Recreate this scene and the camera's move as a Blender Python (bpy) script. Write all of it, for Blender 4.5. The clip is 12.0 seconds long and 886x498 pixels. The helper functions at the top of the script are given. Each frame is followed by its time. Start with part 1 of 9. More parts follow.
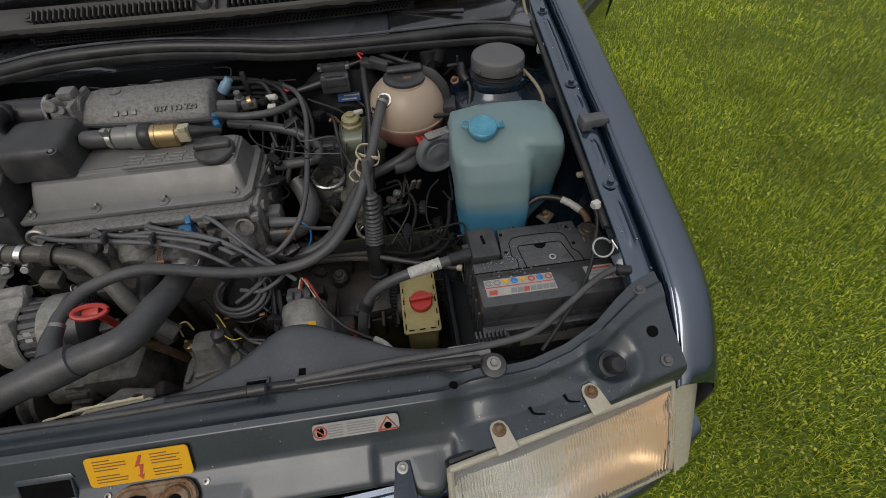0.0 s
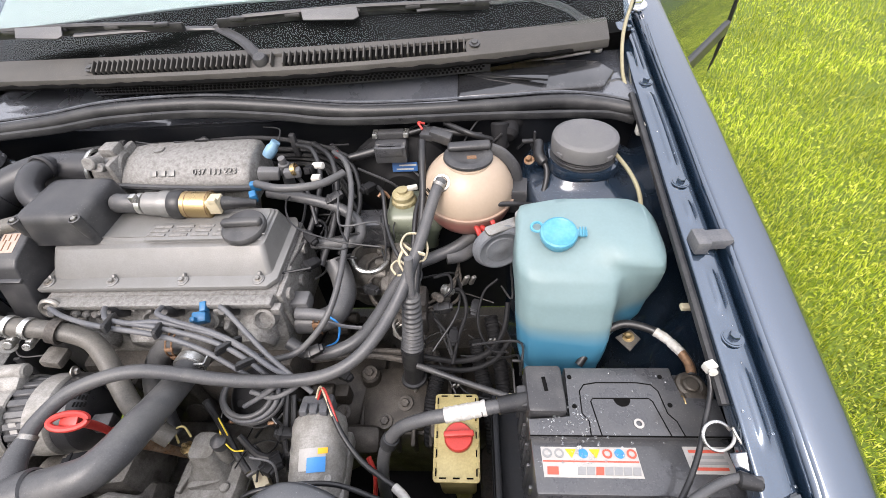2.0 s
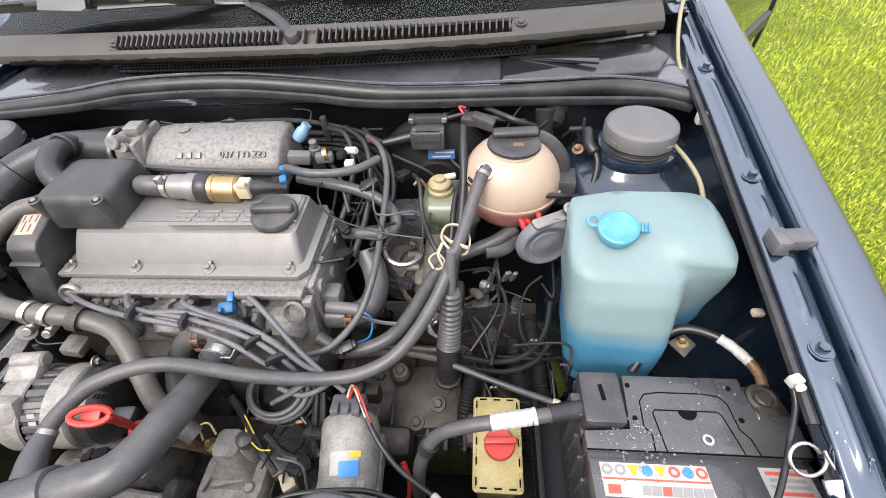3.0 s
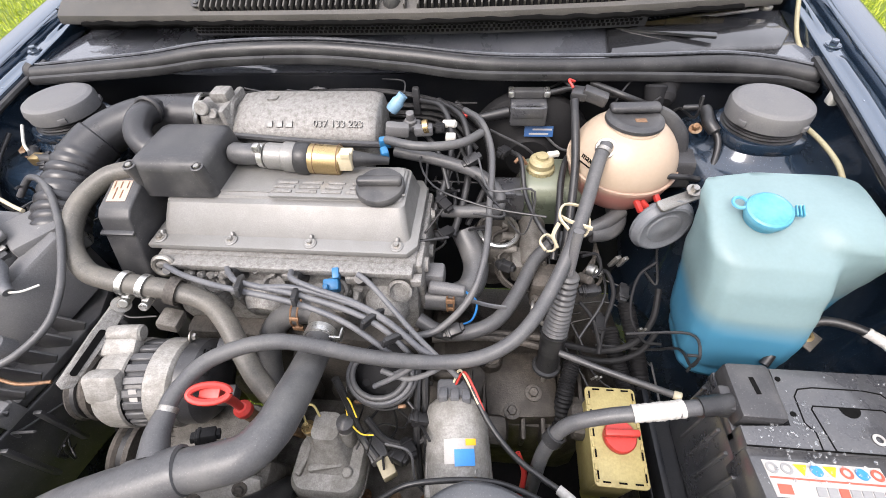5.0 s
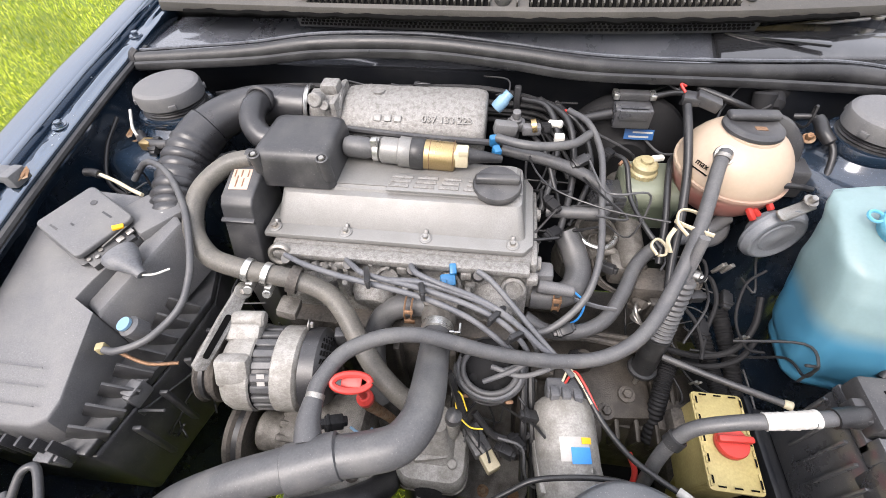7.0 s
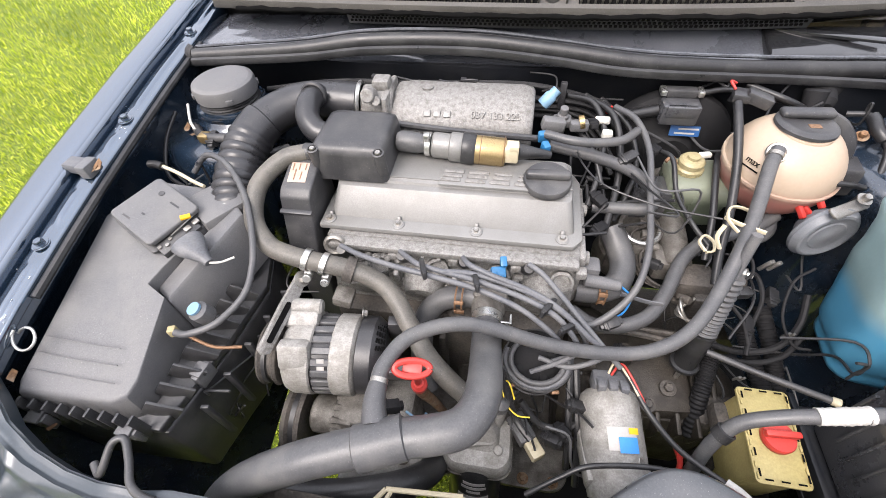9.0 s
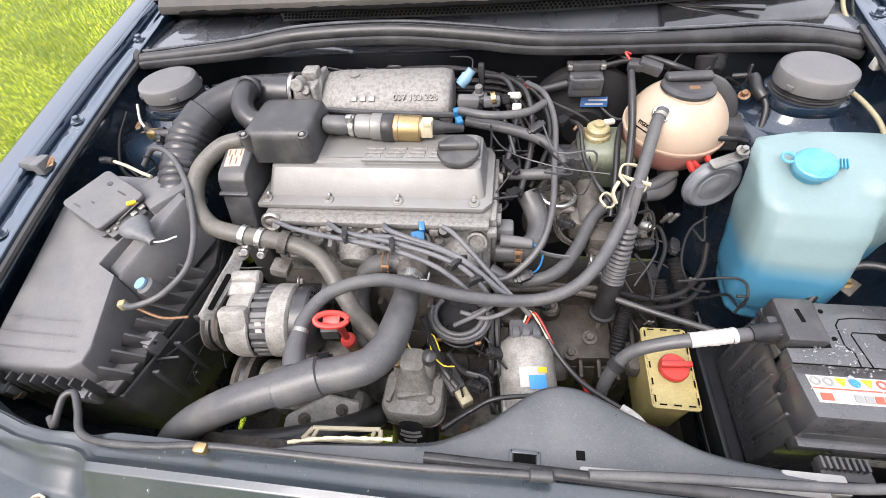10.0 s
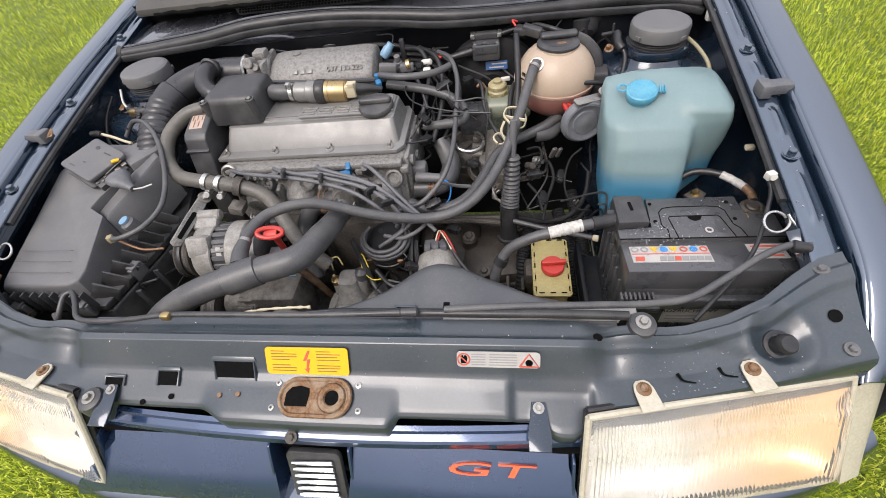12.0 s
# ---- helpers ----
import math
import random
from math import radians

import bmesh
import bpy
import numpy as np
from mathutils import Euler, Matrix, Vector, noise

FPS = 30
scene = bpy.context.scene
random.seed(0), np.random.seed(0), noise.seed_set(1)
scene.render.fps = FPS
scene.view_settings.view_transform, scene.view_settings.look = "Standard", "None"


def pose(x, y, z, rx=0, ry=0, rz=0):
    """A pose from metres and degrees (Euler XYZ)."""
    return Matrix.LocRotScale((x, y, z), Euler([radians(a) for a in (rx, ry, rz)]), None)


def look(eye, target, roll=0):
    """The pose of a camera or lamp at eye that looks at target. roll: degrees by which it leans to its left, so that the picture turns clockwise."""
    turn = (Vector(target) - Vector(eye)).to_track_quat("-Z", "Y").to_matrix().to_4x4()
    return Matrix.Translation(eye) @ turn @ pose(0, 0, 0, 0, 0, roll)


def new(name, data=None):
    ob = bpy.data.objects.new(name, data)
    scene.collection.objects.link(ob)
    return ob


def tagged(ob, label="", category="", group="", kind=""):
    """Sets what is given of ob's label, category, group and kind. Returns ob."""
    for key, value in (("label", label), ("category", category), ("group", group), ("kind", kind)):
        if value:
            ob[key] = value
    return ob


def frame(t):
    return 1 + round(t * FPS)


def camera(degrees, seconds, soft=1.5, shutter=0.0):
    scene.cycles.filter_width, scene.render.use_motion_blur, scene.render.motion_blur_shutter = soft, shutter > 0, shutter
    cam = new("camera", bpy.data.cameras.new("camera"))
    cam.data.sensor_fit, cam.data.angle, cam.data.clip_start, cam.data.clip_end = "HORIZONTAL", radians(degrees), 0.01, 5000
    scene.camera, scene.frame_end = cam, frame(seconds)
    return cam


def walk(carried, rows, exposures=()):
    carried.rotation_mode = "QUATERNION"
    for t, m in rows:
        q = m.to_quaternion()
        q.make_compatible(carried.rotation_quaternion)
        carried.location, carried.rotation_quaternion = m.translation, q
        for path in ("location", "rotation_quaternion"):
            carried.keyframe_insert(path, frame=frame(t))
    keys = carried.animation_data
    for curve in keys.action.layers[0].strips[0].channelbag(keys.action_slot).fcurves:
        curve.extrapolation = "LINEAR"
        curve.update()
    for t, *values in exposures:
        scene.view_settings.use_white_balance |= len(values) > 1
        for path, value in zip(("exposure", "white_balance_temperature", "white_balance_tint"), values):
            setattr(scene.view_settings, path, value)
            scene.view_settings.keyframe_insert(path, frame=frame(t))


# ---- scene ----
cam = camera(91.8, 12.0, 0.6)
PATH = [
    (0, (0.374, -0.001, 1.414), (0.499, 1.291, -0.108), -3.1),
    (0.5, (0.421, 0.085, 1.457), (0.484, 1.473, 0.018), -4.4),
    (1, (0.438, 0.162, 1.438), (0.482, 1.555, 0.004), -4.3),
    (1.5, (0.423, 0.189, 1.437), (0.396, 1.585, 0.004), -4.7),
    (2, (0.4, 0.21, 1.397), (0.258, 1.598, -0.036), -5.4),
    (2.5, (0.378, 0.233, 1.377), (0.204, 1.609, -0.065), -5.4),
    (4.5, (0.215, 0.244, 1.339), (0.022, 1.578, -0.138), -4.3),
    (5, (0.18, 0.24, 1.337), (-0.011, 1.569, -0.146), -3.9),
    (5.5, (0.141, 0.235, 1.334), (-0.051, 1.555, -0.156), -3.5),
    (6, (0.105, 0.23, 1.339), (-0.087, 1.545, -0.156), -3.2),
    (6.5, (0.061, 0.225, 1.344), (-0.132, 1.536, -0.155), -2.5),
    (7, (0.026, 0.223, 1.353), (-0.197, 1.524, -0.15), -2.7),
    (8.8, (-0.027, 0.211, 1.365), (-0.3, 1.485, -0.152), -3.7),
    (9, (-0.025, 0.202, 1.368), (-0.311, 1.471, -0.151), -4.1),
    (9.5, (-0.009, 0.167, 1.371), (-0.306, 1.43, -0.151), -4.3),
    (10, (0.107, 0.136, 1.374), (-0.174, 1.409, -0.142), -7.3),
    (10.5, (0.227, 0.108, 1.38), (-0.049, 1.391, -0.13), -10.4),
    (11, (0.274, 0.041, 1.383), (0.007, 1.333, -0.12), -10.3),
    (11.5, (0.282, 0.017, 1.401), (0.013, 1.313, -0.098), -10.3),
    (12, (0.289, -0.065, 1.382), (-0.014, 1.236, -0.107), -10.8),
]
walk(cam, [(t, look(eye, target, roll)) for t, eye, target, roll in PATH],
     [(0.0, -0.55, 6500, 10), (0.3, 0.5, 6490, 13), (0.6, 1.26, 6480, 15), (2.5, 1.38, 6470, 15), (4.5, 1.56, 6470, 15), (10.5, 1.61, 6470, 15), (11.0, 1.51, 6470, 15), (12.0, 0.88, 6480, 15)])

# ---- light ----
world = bpy.data.worlds.new("overcast_sky")
scene.world = world
world.use_nodes = True
wn, wl = world.node_tree.nodes, world.node_tree.links
wn.clear()
sky = wn.new("ShaderNodeTexSky")
sky.sky_type, sky.sun_disc = "NISHITA", False
sky.sun_elevation, sky.sun_rotation = radians(48), radians(200)
sky.air_density, sky.dust_density, sky.ozone_density = 1.0, 6.0, 1.0
cloud = wn.new("ShaderNodeMixRGB")
cloud.inputs[0].default_value = 0.6
cloud.inputs[2].default_value = (9.5, 9.7, 10.0, 1)
# an overcast sky: three times brighter overhead than at the horizon
way = wn.new("ShaderNodeTexCoord")
axes = wn.new("ShaderNodeSeparateXYZ")
rise = wn.new("ShaderNodeMapRange")
rise.inputs[1].default_value, rise.inputs[2].default_value = 0.0, 1.0
rise.inputs[3].default_value, rise.inputs[4].default_value = 0.38, 1.5
dome = wn.new("ShaderNodeVectorMath")
dome.operation = "SCALE"
wl.new(way.outputs["Generated"], axes.inputs[0])
wl.new(axes.outputs[2], rise.inputs[0])
wl.new(rise.outputs[0], dome.inputs["Scale"])
bg = wn.new("ShaderNodeBackground")
bg.inputs[1].default_value = 0.10
wout = wn.new("ShaderNodeOutputWorld")
wl.new(sky.outputs[0], cloud.inputs[1])
wl.new(cloud.outputs[0], dome.inputs[0])
wl.new(dome.outputs[0], bg.inputs[0])
wl.new(bg.outputs[0], wout.inputs[0])
sun_data = bpy.data.lights.new("sun", "SUN")
sun_data.energy, sun_data.angle, sun_data.color = 1.3, radians(32), (1.0, 0.97, 0.92)
sun = new("sun", sun_data)
sun.matrix_world = look((-1.5, -2.5, 6.0), (0.3, 0.7, 0.8))

# ---- materials ----
def rgb(c, f=1.0):
    return (min(c[0] * f, 1), min(c[1] * f, 1), min(c[2] * f, 1), 1)


def surface(name, col, rough=0.5, metal=0.0, var=0.25, fine=350.0, coarse=14.0, bump=0.25, dirt=None, dirt_amount=0.5,
            dirt_from=0.45, dirt_to=0.7, coat=0.0, coat_ior=1.5, trans=0.0, ior=1.45, sss=0.0, aniso=0.0, piece=0.0, spread=0.12, speck=0.0):
    """A node material: base colour with fine grain, broad variation, dirt patches and fine relief."""
    m = bpy.data.materials.new(name)
    m.use_nodes = True
    nt = m.node_tree
    n, l = nt.nodes, nt.links
    b = n["Principled BSDF"]
    tc = n.new("ShaderNodeTexCoord")
    g = n.new("ShaderNodeTexNoise")
    g.inputs["Scale"].default_value, g.inputs["Detail"].default_value = fine, 4
    k = n.new("ShaderNodeTexNoise")
    k.inputs["Scale"].default_value, k.inputs["Detail"].default_value, k.inputs["Roughness"].default_value = coarse, 7, 0.65
    l.new(tc.outputs["Object"], g.inputs["Vector"])
    l.new(tc.outputs["Object"], k.inputs["Vector"])
    r1 = n.new("ShaderNodeValToRGB")
    r1.color_ramp.elements[0].position, r1.color_ramp.elements[1].position = 0.3, 0.72
    r1.color_ramp.elements[0].color, r1.color_ramp.elements[1].color = rgb(col, 1 - var), rgb(col, 1 + var)
    l.new(g.outputs[0], r1.inputs[0])
    last = r1.outputs[0]
    r2 = n.new("ShaderNodeMapRange")
    r2.inputs[1].default_value, r2.inputs[2].default_value = dirt_from, dirt_to
    l.new(k.outputs[0], r2.inputs[0])
    if dirt:
        mx = n.new("ShaderNodeMixRGB")
        sc = n.new("ShaderNodeMath")
        sc.operation = "MULTIPLY"
        sc.inputs[1].default_value = dirt_amount
        l.new(r2.outputs[0], sc.inputs[0])
        l.new(sc.outputs[0], mx.inputs[0])
        l.new(last, mx.inputs[1])
        mx.inputs[2].default_value = (*dirt, 1)
        last = mx.outputs[0]
    if speck:
        sp = n.new("ShaderNodeTexNoise")
        sp.inputs["Scale"].default_value, sp.inputs["Detail"].default_value = 620, 2
        l.new(tc.outputs["Object"], sp.inputs["Vector"])
        sr = n.new("ShaderNodeMapRange")
        sr.inputs[1].default_value, sr.inputs[2].default_value, sr.inputs[4].default_value = 0.66, 0.74, speck
        l.new(sp.outputs[0], sr.inputs[0])
        ms = n.new("ShaderNodeMixRGB")
        l.new(sr.outputs[0], ms.inputs[0])
        l.new(last, ms.inputs[1])
        ms.inputs[2].default_value = (0.32, 0.31, 0.29, 1)
        last = ms.outputs[0]
    if piece:
        oi = n.new("ShaderNodeObjectInfo")
        hv = n.new("ShaderNodeHueSaturation")
        mr = n.new("ShaderNodeMapRange")
        mr.inputs[3].default_value, mr.inputs[4].default_value = 1 - piece, 1 + piece
        l.new(oi.outputs["Random"], mr.inputs[0])
        l.new(mr.outputs[0], hv.inputs["Value"])
        l.new(last, hv.inputs["Color"])
        last = hv.outputs[0]
    l.new(last, b.inputs["Base Color"])
    rr = n.new("ShaderNodeMapRange")
    rr.inputs[1].default_value, rr.inputs[2].default_value = 0.3, 0.7
    rr.inputs[3].default_value, rr.inputs[4].default_value = max(rough - spread, 0.02), min(rough + spread, 1)
    l.new(k.outputs[0], rr.inputs[0])
    l.new(rr.outputs[0], b.inputs["Roughness"])
    b.inputs["Metallic"].default_value = metal
    b.inputs["IOR"].default_value = ior
    b.inputs["Coat Weight"].default_value = coat
    b.inputs["Coat Roughness"].default_value = 0.06
    b.inputs["Coat IOR"].default_value = coat_ior
    b.inputs["Transmission Weight"].default_value = trans
    if sss:
        b.inputs["Subsurface Weight"].default_value = sss
        b.inputs["Subsurface Radius"].default_value = (0.02, 0.02, 0.02)
        b.inputs["Subsurface Scale"].default_value = 0.5
    if bump:
        bp = n.new("ShaderNodeBump")
        bp.inputs["Strength"].default_value, bp.inputs["Distance"].default_value = bump, 0.0012
        l.new(g.outputs[0], bp.inputs["Height"])
        l.new(bp.outputs[0], b.inputs["Normal"])
    return m


DUST = (0.20, 0.19, 0.17)
firewall_dark = surface("grimy_firewall", (0.0075, 0.0085, 0.011), 0.5, 0.0, 0.25, 300, 12, 0.2, (0.022, 0.022, 0.022), 0.5, ior=1.35)
paint = surface("blue_paint", (0.020, 0.044, 0.080), 0.16, 0.7, 0.10, 900, 6, 0.02, (0.017, 0.037, 0.067), 0.3, coat=1.0, coat_ior=2.15, spread=0.04, speck=0.10)
paint_rail = surface("blue_flange_paint", (0.026, 0.052, 0.088), 0.15, 0.75, 0.12, 500, 9, 0.03, (0.022, 0.042, 0.068), 0.25, coat=1.0, coat_ior=2.0, speck=0.1)
paint_grille = surface("blue_grille_paint", (0.022, 0.046, 0.105), 0.30, 0.5, 0.08, 700, 5, 0.03, (0.030, 0.055, 0.11), 0.4, coat=0.9, coat_ior=1.7, speck=0.15)
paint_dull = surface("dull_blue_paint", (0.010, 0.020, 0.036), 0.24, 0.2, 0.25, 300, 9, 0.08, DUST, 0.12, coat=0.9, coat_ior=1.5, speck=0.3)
black_panel = surface("satin_black_panel", (0.024, 0.033, 0.041), 0.36, 0.0, 0.15, 260, 9, 0.05, (0.050, 0.053, 0.056), 0.5, ior=1.6, coat=0.35, speck=0.12)
shroud_black = surface("dusty_shroud_plastic", (0.045, 0.048, 0.053), 0.34, 0.0, 0.18, 500, 11, 0.08, (0.10, 0.10, 0.10), 0.45, ior=1.55, coat=0.3, speck=0.3)
plastic = surface("black_plastic", (0.030, 0.030, 0.032), 0.42, 0.0, 0.2, 500, 16, 0.12, (0.095, 0.093, 0.09), 0.6, ior=1.5, speck=0.3)
plastic_grey = surface("faded_plastic", (0.098, 0.098, 0.101), 0.5, 0.0, 0.2, 600, 12, 0.2, (0.15, 0.147, 0.14), 0.6, speck=0.35)
wet_lid = surface("wet_black_lid", (0.014, 0.0145, 0.016), 0.2, 0.0, 0.2, 300, 10, 0.05, (0.05, 0.05, 0.052), 0.6, 0.5, 0.6, coat=0.8)
cowl_plastic = surface("weathered_cowl_plastic", (0.050, 0.047, 0.043), 0.55, 0.0, 0.18, 500, 9, 0.2, (0.10, 0.093, 0.083), 0.5, speck=0.2)
rubber = surface("hose_rubber", (0.060, 0.0605, 0.063), 0.40, 0.0, 0.16, 420, 22, 0.14, (0.13, 0.127, 0.12), 0.5, speck=0.22)
matte_rubber = surface("matte_rubber", (0.011, 0.011, 0.012), 0.7, 0.0, 0.25, 400, 16, 0.2, (0.03, 0.03, 0.03), 0.4, ior=1.3)
duct_rubber = surface("duct_rubber", (0.022, 0.022, 0.024), 0.36, 0.0, 0.2, 420, 14, 0.10, (0.06, 0.06, 0.06), 0.45, ior=1.5, speck=0.2)
aged_cable = surface("yellowed_cable", (0.26, 0.235, 0.15), 0.5, 0.0, 0.12, 300, 30, 0.05, (0.16, 0.13, 0.07), 0.5)
rubber_dark = surface("dark_rubber", (0.016, 0.016, 0.017), 0.38, 0.0, 0.25, 420, 20, 0.12, (0.055, 0.055, 0.055), 0.5, speck=0.2)
dusty_hose = surface("dusty_brown_hose", (0.082, 0.077, 0.068), 0.5, 0.0, 0.22, 420, 34, 0.2, (0.15, 0.138, 0.115), 0.6, speck=0.3)
grey_rubber = surface("grey_dusty_rubber", (0.085, 0.088, 0.096), 0.5, 0.0, 0.2, 380, 18, 0.2, (0.17, 0.168, 0.165), 0.6)
cast_alu = surface("cast_aluminium", (0.205, 0.20, 0.19), 0.52, 0.15, 0.30, 620, 150, 0.75, (0.085, 0.078, 0.067), 0.65, 0.46, 0.66, speck=0.35)
# dirty aluminium, its colour lightened to make up for light blocked by hoses
lifted_alu = surface("dusty_brightened_aluminium", (0.245, 0.238, 0.222), 0.55, 0.1, 0.20, 420, 48, 0.32, (0.10, 0.09, 0.075), 0.75, 0.42, 0.72, speck=0.3)
cover_alu = surface("valve_cover_aluminium", (0.190, 0.188, 0.181), 0.40, 0.25, 0.15, 600, 22, 0.2, (0.13, 0.126, 0.115), 0.6, 0.35, 0.8, speck=0.25)
dirty_alu = surface("grimy_cast_aluminium", (0.16, 0.15, 0.135), 0.6, 0.3, 0.25, 600, 34, 0.5, (0.05, 0.044, 0.037), 0.85, 0.38, 0.64)
oily_alu = surface("oily_gearbox_aluminium", (0.070, 0.061, 0.051), 0.5, 0.3, 0.3, 500, 26, 0.5, (0.028, 0.024, 0.02), 0.9, 0.36, 0.62)
iron = surface("grimy_iron", (0.060, 0.054, 0.048), 0.65, 0.2, 0.4, 260, 24, 0.8, (0.14, 0.12, 0.10), 0.5)
steel = surface("zinc_steel", (0.30, 0.29, 0.27), 0.38, 0.8, 0.2, 600, 40, 0.1, (0.20, 0.16, 0.11), 0.4)
bright_steel = surface("bright_clamp_steel", (0.52, 0.52, 0.50), 0.32, 0.9, 0.15, 700, 60, 0.1, (0.22, 0.20, 0.17), 0.5)
rust = surface("rusty_steel", (0.16, 0.085, 0.04), 0.75, 0.2, 0.45, 320, 45, 0.8, (0.33, 0.27, 0.20), 0.7)
brass = surface("yellow_zinc", (0.36, 0.265, 0.13), 0.33, 0.85, 0.15, 500, 30, 0.1, (0.4, 0.3, 0.18), 0.3)
cream = surface("aged_cream_plastic", (0.46, 0.41, 0.29), 0.5, 0.0, 0.08, 300, 14, 0.08, (0.42, 0.34, 0.22), 0.4)
white_plastic = surface("white_plastic", (0.50, 0.49, 0.45), 0.45, 0.0, 0.08, 300, 20, 0.05, (0.4, 0.37, 0.3), 0.3)
olive = surface("aged_olive_plastic", (0.33, 0.275, 0.115), 0.5, 0.0, 0.12, 320, 15, 0.1, (0.20, 0.15, 0.06), 0.55, sss=0.1)
red = surface("red_plastic", (0.40, 0.035, 0.028), 0.4, 0.0, 0.1, 300, 20, 0.05, (0.3, 0.03, 0.02), 0.3)
blue_plastic = surface("blue_plastic", (0.018, 0.12, 0.26), 0.42, 0.0, 0.12, 300, 20, 0.06, (0.03, 0.12, 0.2), 0.4)
pale_blue = surface("pale_blue_plastic", (0.15, 0.26, 0.36), 0.45, 0.0, 0.12, 300, 30, 0.06, (0.12, 0.2, 0.27), 0.4)
cyan_cap = surface("cyan_cap_plastic", (0.06, 0.25, 0.36), 0.4, 0.0, 0.10, 260, 26, 0.05, (0.17, 0.36, 0.43), 0.5)
yellow = surface("yellow_label", (0.72, 0.37, 0.008), 0.45, 0.0, 0.04, 200, 12, 0.0)
yellow_wire = surface("yellow_cable", (0.62, 0.46, 0.04), 0.5, 0.0, 0.1, 300, 20, 0.0)
label_white = surface("white_label", (0.32, 0.31, 0.295), 0.45, 0.0, 0.05, 300, 20, 0.0, (0.5, 0.47, 0.42), 0.4)
aged_label = surface("faded_pink_label", (0.36, 0.275, 0.225), 0.5, 0.0, 0.08, 300, 30, 0.0, (0.28, 0.19, 0.14), 0.5)
label_red = surface("red_print", (0.44, 0.08, 0.05), 0.45, 0.0, 0.05, 300, 20, 0.0)
label_grey = surface("grey_print", (0.22, 0.22, 0.22), 0.5, 0.0, 0.05, 300, 20, 0.0)
label_navy = surface("navy_sticker", (0.015, 0.07, 0.20), 0.4, 0.0, 0.05, 300, 20, 0.0)
label_blue = surface("blue_print", (0.03, 0.20, 0.50), 0.45, 0.0, 0.05, 300, 20, 0.0)
orange_red = surface("orange_red_badge", (0.72, 0.10, 0.03), 0.3, 0.0, 0.05, 300, 20, 0.0, coat=0.5)
tape = surface("white_cloth_tape", (0.42, 0.41, 0.385), 0.7, 0.0, 0.25, 180, 60, 0.6, (0.35, 0.33, 0.30), 0.6)
# near-black for the shade in openings and gaps; also black print and foam
shade_and_ink_black = surface("recess_shade_and_ink", (0.006, 0.006, 0.006), 0.8, 0.0, 0.2, 200, 10, 0.1, ior=1.08)
battery_black = surface("battery_case", (0.046, 0.047, 0.051), 0.30, 0.0, 0.2, 420, 13, 0.10, (0.080, 0.079, 0.077), 0.6, coat=0.6, speck=0.3)
horn_grey = surface("horn_disc_paint", (0.125, 0.134, 0.147), 0.5, 0.0, 0.15, 500, 20, 0.1, (0.24, 0.24, 0.235), 0.5, speck=0.2)
chrome = surface("chrome", (0.85, 0.85, 0.85), 0.08, 1.0, 0.03, 300, 20, 0.0, spread=0.03)
copper = surface("copper_rust_clip", (0.20, 0.115, 0.065), 0.5, 0.4, 0.3, 300, 40, 0.3)


def lamp_bowl(name, side):
    """Silvered reflector that turns amber towards its outer end."""
    m = surface(name, (0.84, 0.83, 0.80), 0.30, 0.5, 0.05, 200, 8, 0.0, (0.80, 0.70, 0.54), 0.5)
    n, l = m.node_tree.nodes, m.node_tree.links
    b = n["Principled BSDF"]
    old = b.inputs["Base Color"].links[0].from_socket
    tc, sep, mr, mx = n.new("ShaderNodeTexCoord"), n.new("ShaderNodeSeparateXYZ"), n.new("ShaderNodeMapRange"), n.new("ShaderNodeMixRGB")
    mr.interpolation_type = "SMOOTHSTEP"
    mr.inputs[1].default_value, mr.inputs[2].default_value = -0.06 * side, 0.13 * side
    mr.inputs[4].default_value = 0.8
    l.new(tc.outputs["Object"], sep.inputs[0])
    l.new(sep.outputs[0], mr.inputs[0])
    l.new(mr.outputs[0], mx.inputs[0])
    l.new(old, mx.inputs[1])
    mx.inputs[2].default_value = (0.80, 0.50, 0.20, 1)
    l.new(mx.outputs[0], b.inputs["Base Color"])
    return m


reflectors = {1: lamp_bowl("lamp_reflector", 1), -1: lamp_bowl("lamp_reflector_right", -1)}
tray_black = surface("wet_black_sheet", (0.052, 0.056, 0.066), 0.24, 0.0, 0.2, 260, 6, 0.03, (0.095, 0.10, 0.112), 0.7, coat=1.0, coat_ior=1.7, spread=0.10, speck=0.2)
# paler than the seal rubber, to draw the bright highlight along its edge
edge_glint = surface("seal_edge_glint", (0.09, 0.095, 0.105), 0.12, 0.5, 0.3, 300, 30, 0.1, (0.03, 0.03, 0.035), 0.8, coat=0.6)
lamp_rim = surface("yellowed_lamp_rim", (0.42, 0.39, 0.31), 0.45, 0.0, 0.12, 300, 16, 0.1, (0.25, 0.22, 0.15), 0.5)
shade_white = surface("pale_sunshade", (0.25, 0.285, 0.295), 0.6, 0.0, 0.03, 60, 3, 0.0, (0.21, 0.245, 0.255), 0.5)
glass = surface("window_glass", (0.9, 0.97, 0.95), 0.02, 0.0, 0.0, 100, 4, 0.0, trans=1.0, ior=1.2, spread=0.0)
lens_glass = surface("lamp_glass", (0.97, 0.95, 0.92), 0.07, 0.0, 0.02, 300, 14, 0.0, (0.90, 0.84, 0.72), 0.4, trans=0.88, ior=1.45, spread=0.03)
stone = surface("grey_stone", (0.30, 0.30, 0.29), 0.8, 0.0, 0.3, 60, 6, 0.5, (0.16, 0.16, 0.14), 0.6)
# grass green taken darker for the shade down between the blades
shaded_lawn = surface("lawn_green_with_shade", (0.092, 0.130, 0.011), 0.9, 0.0, 0.8, 95, 1.3, 0.9, (0.125, 0.165, 0.016), 0.6)


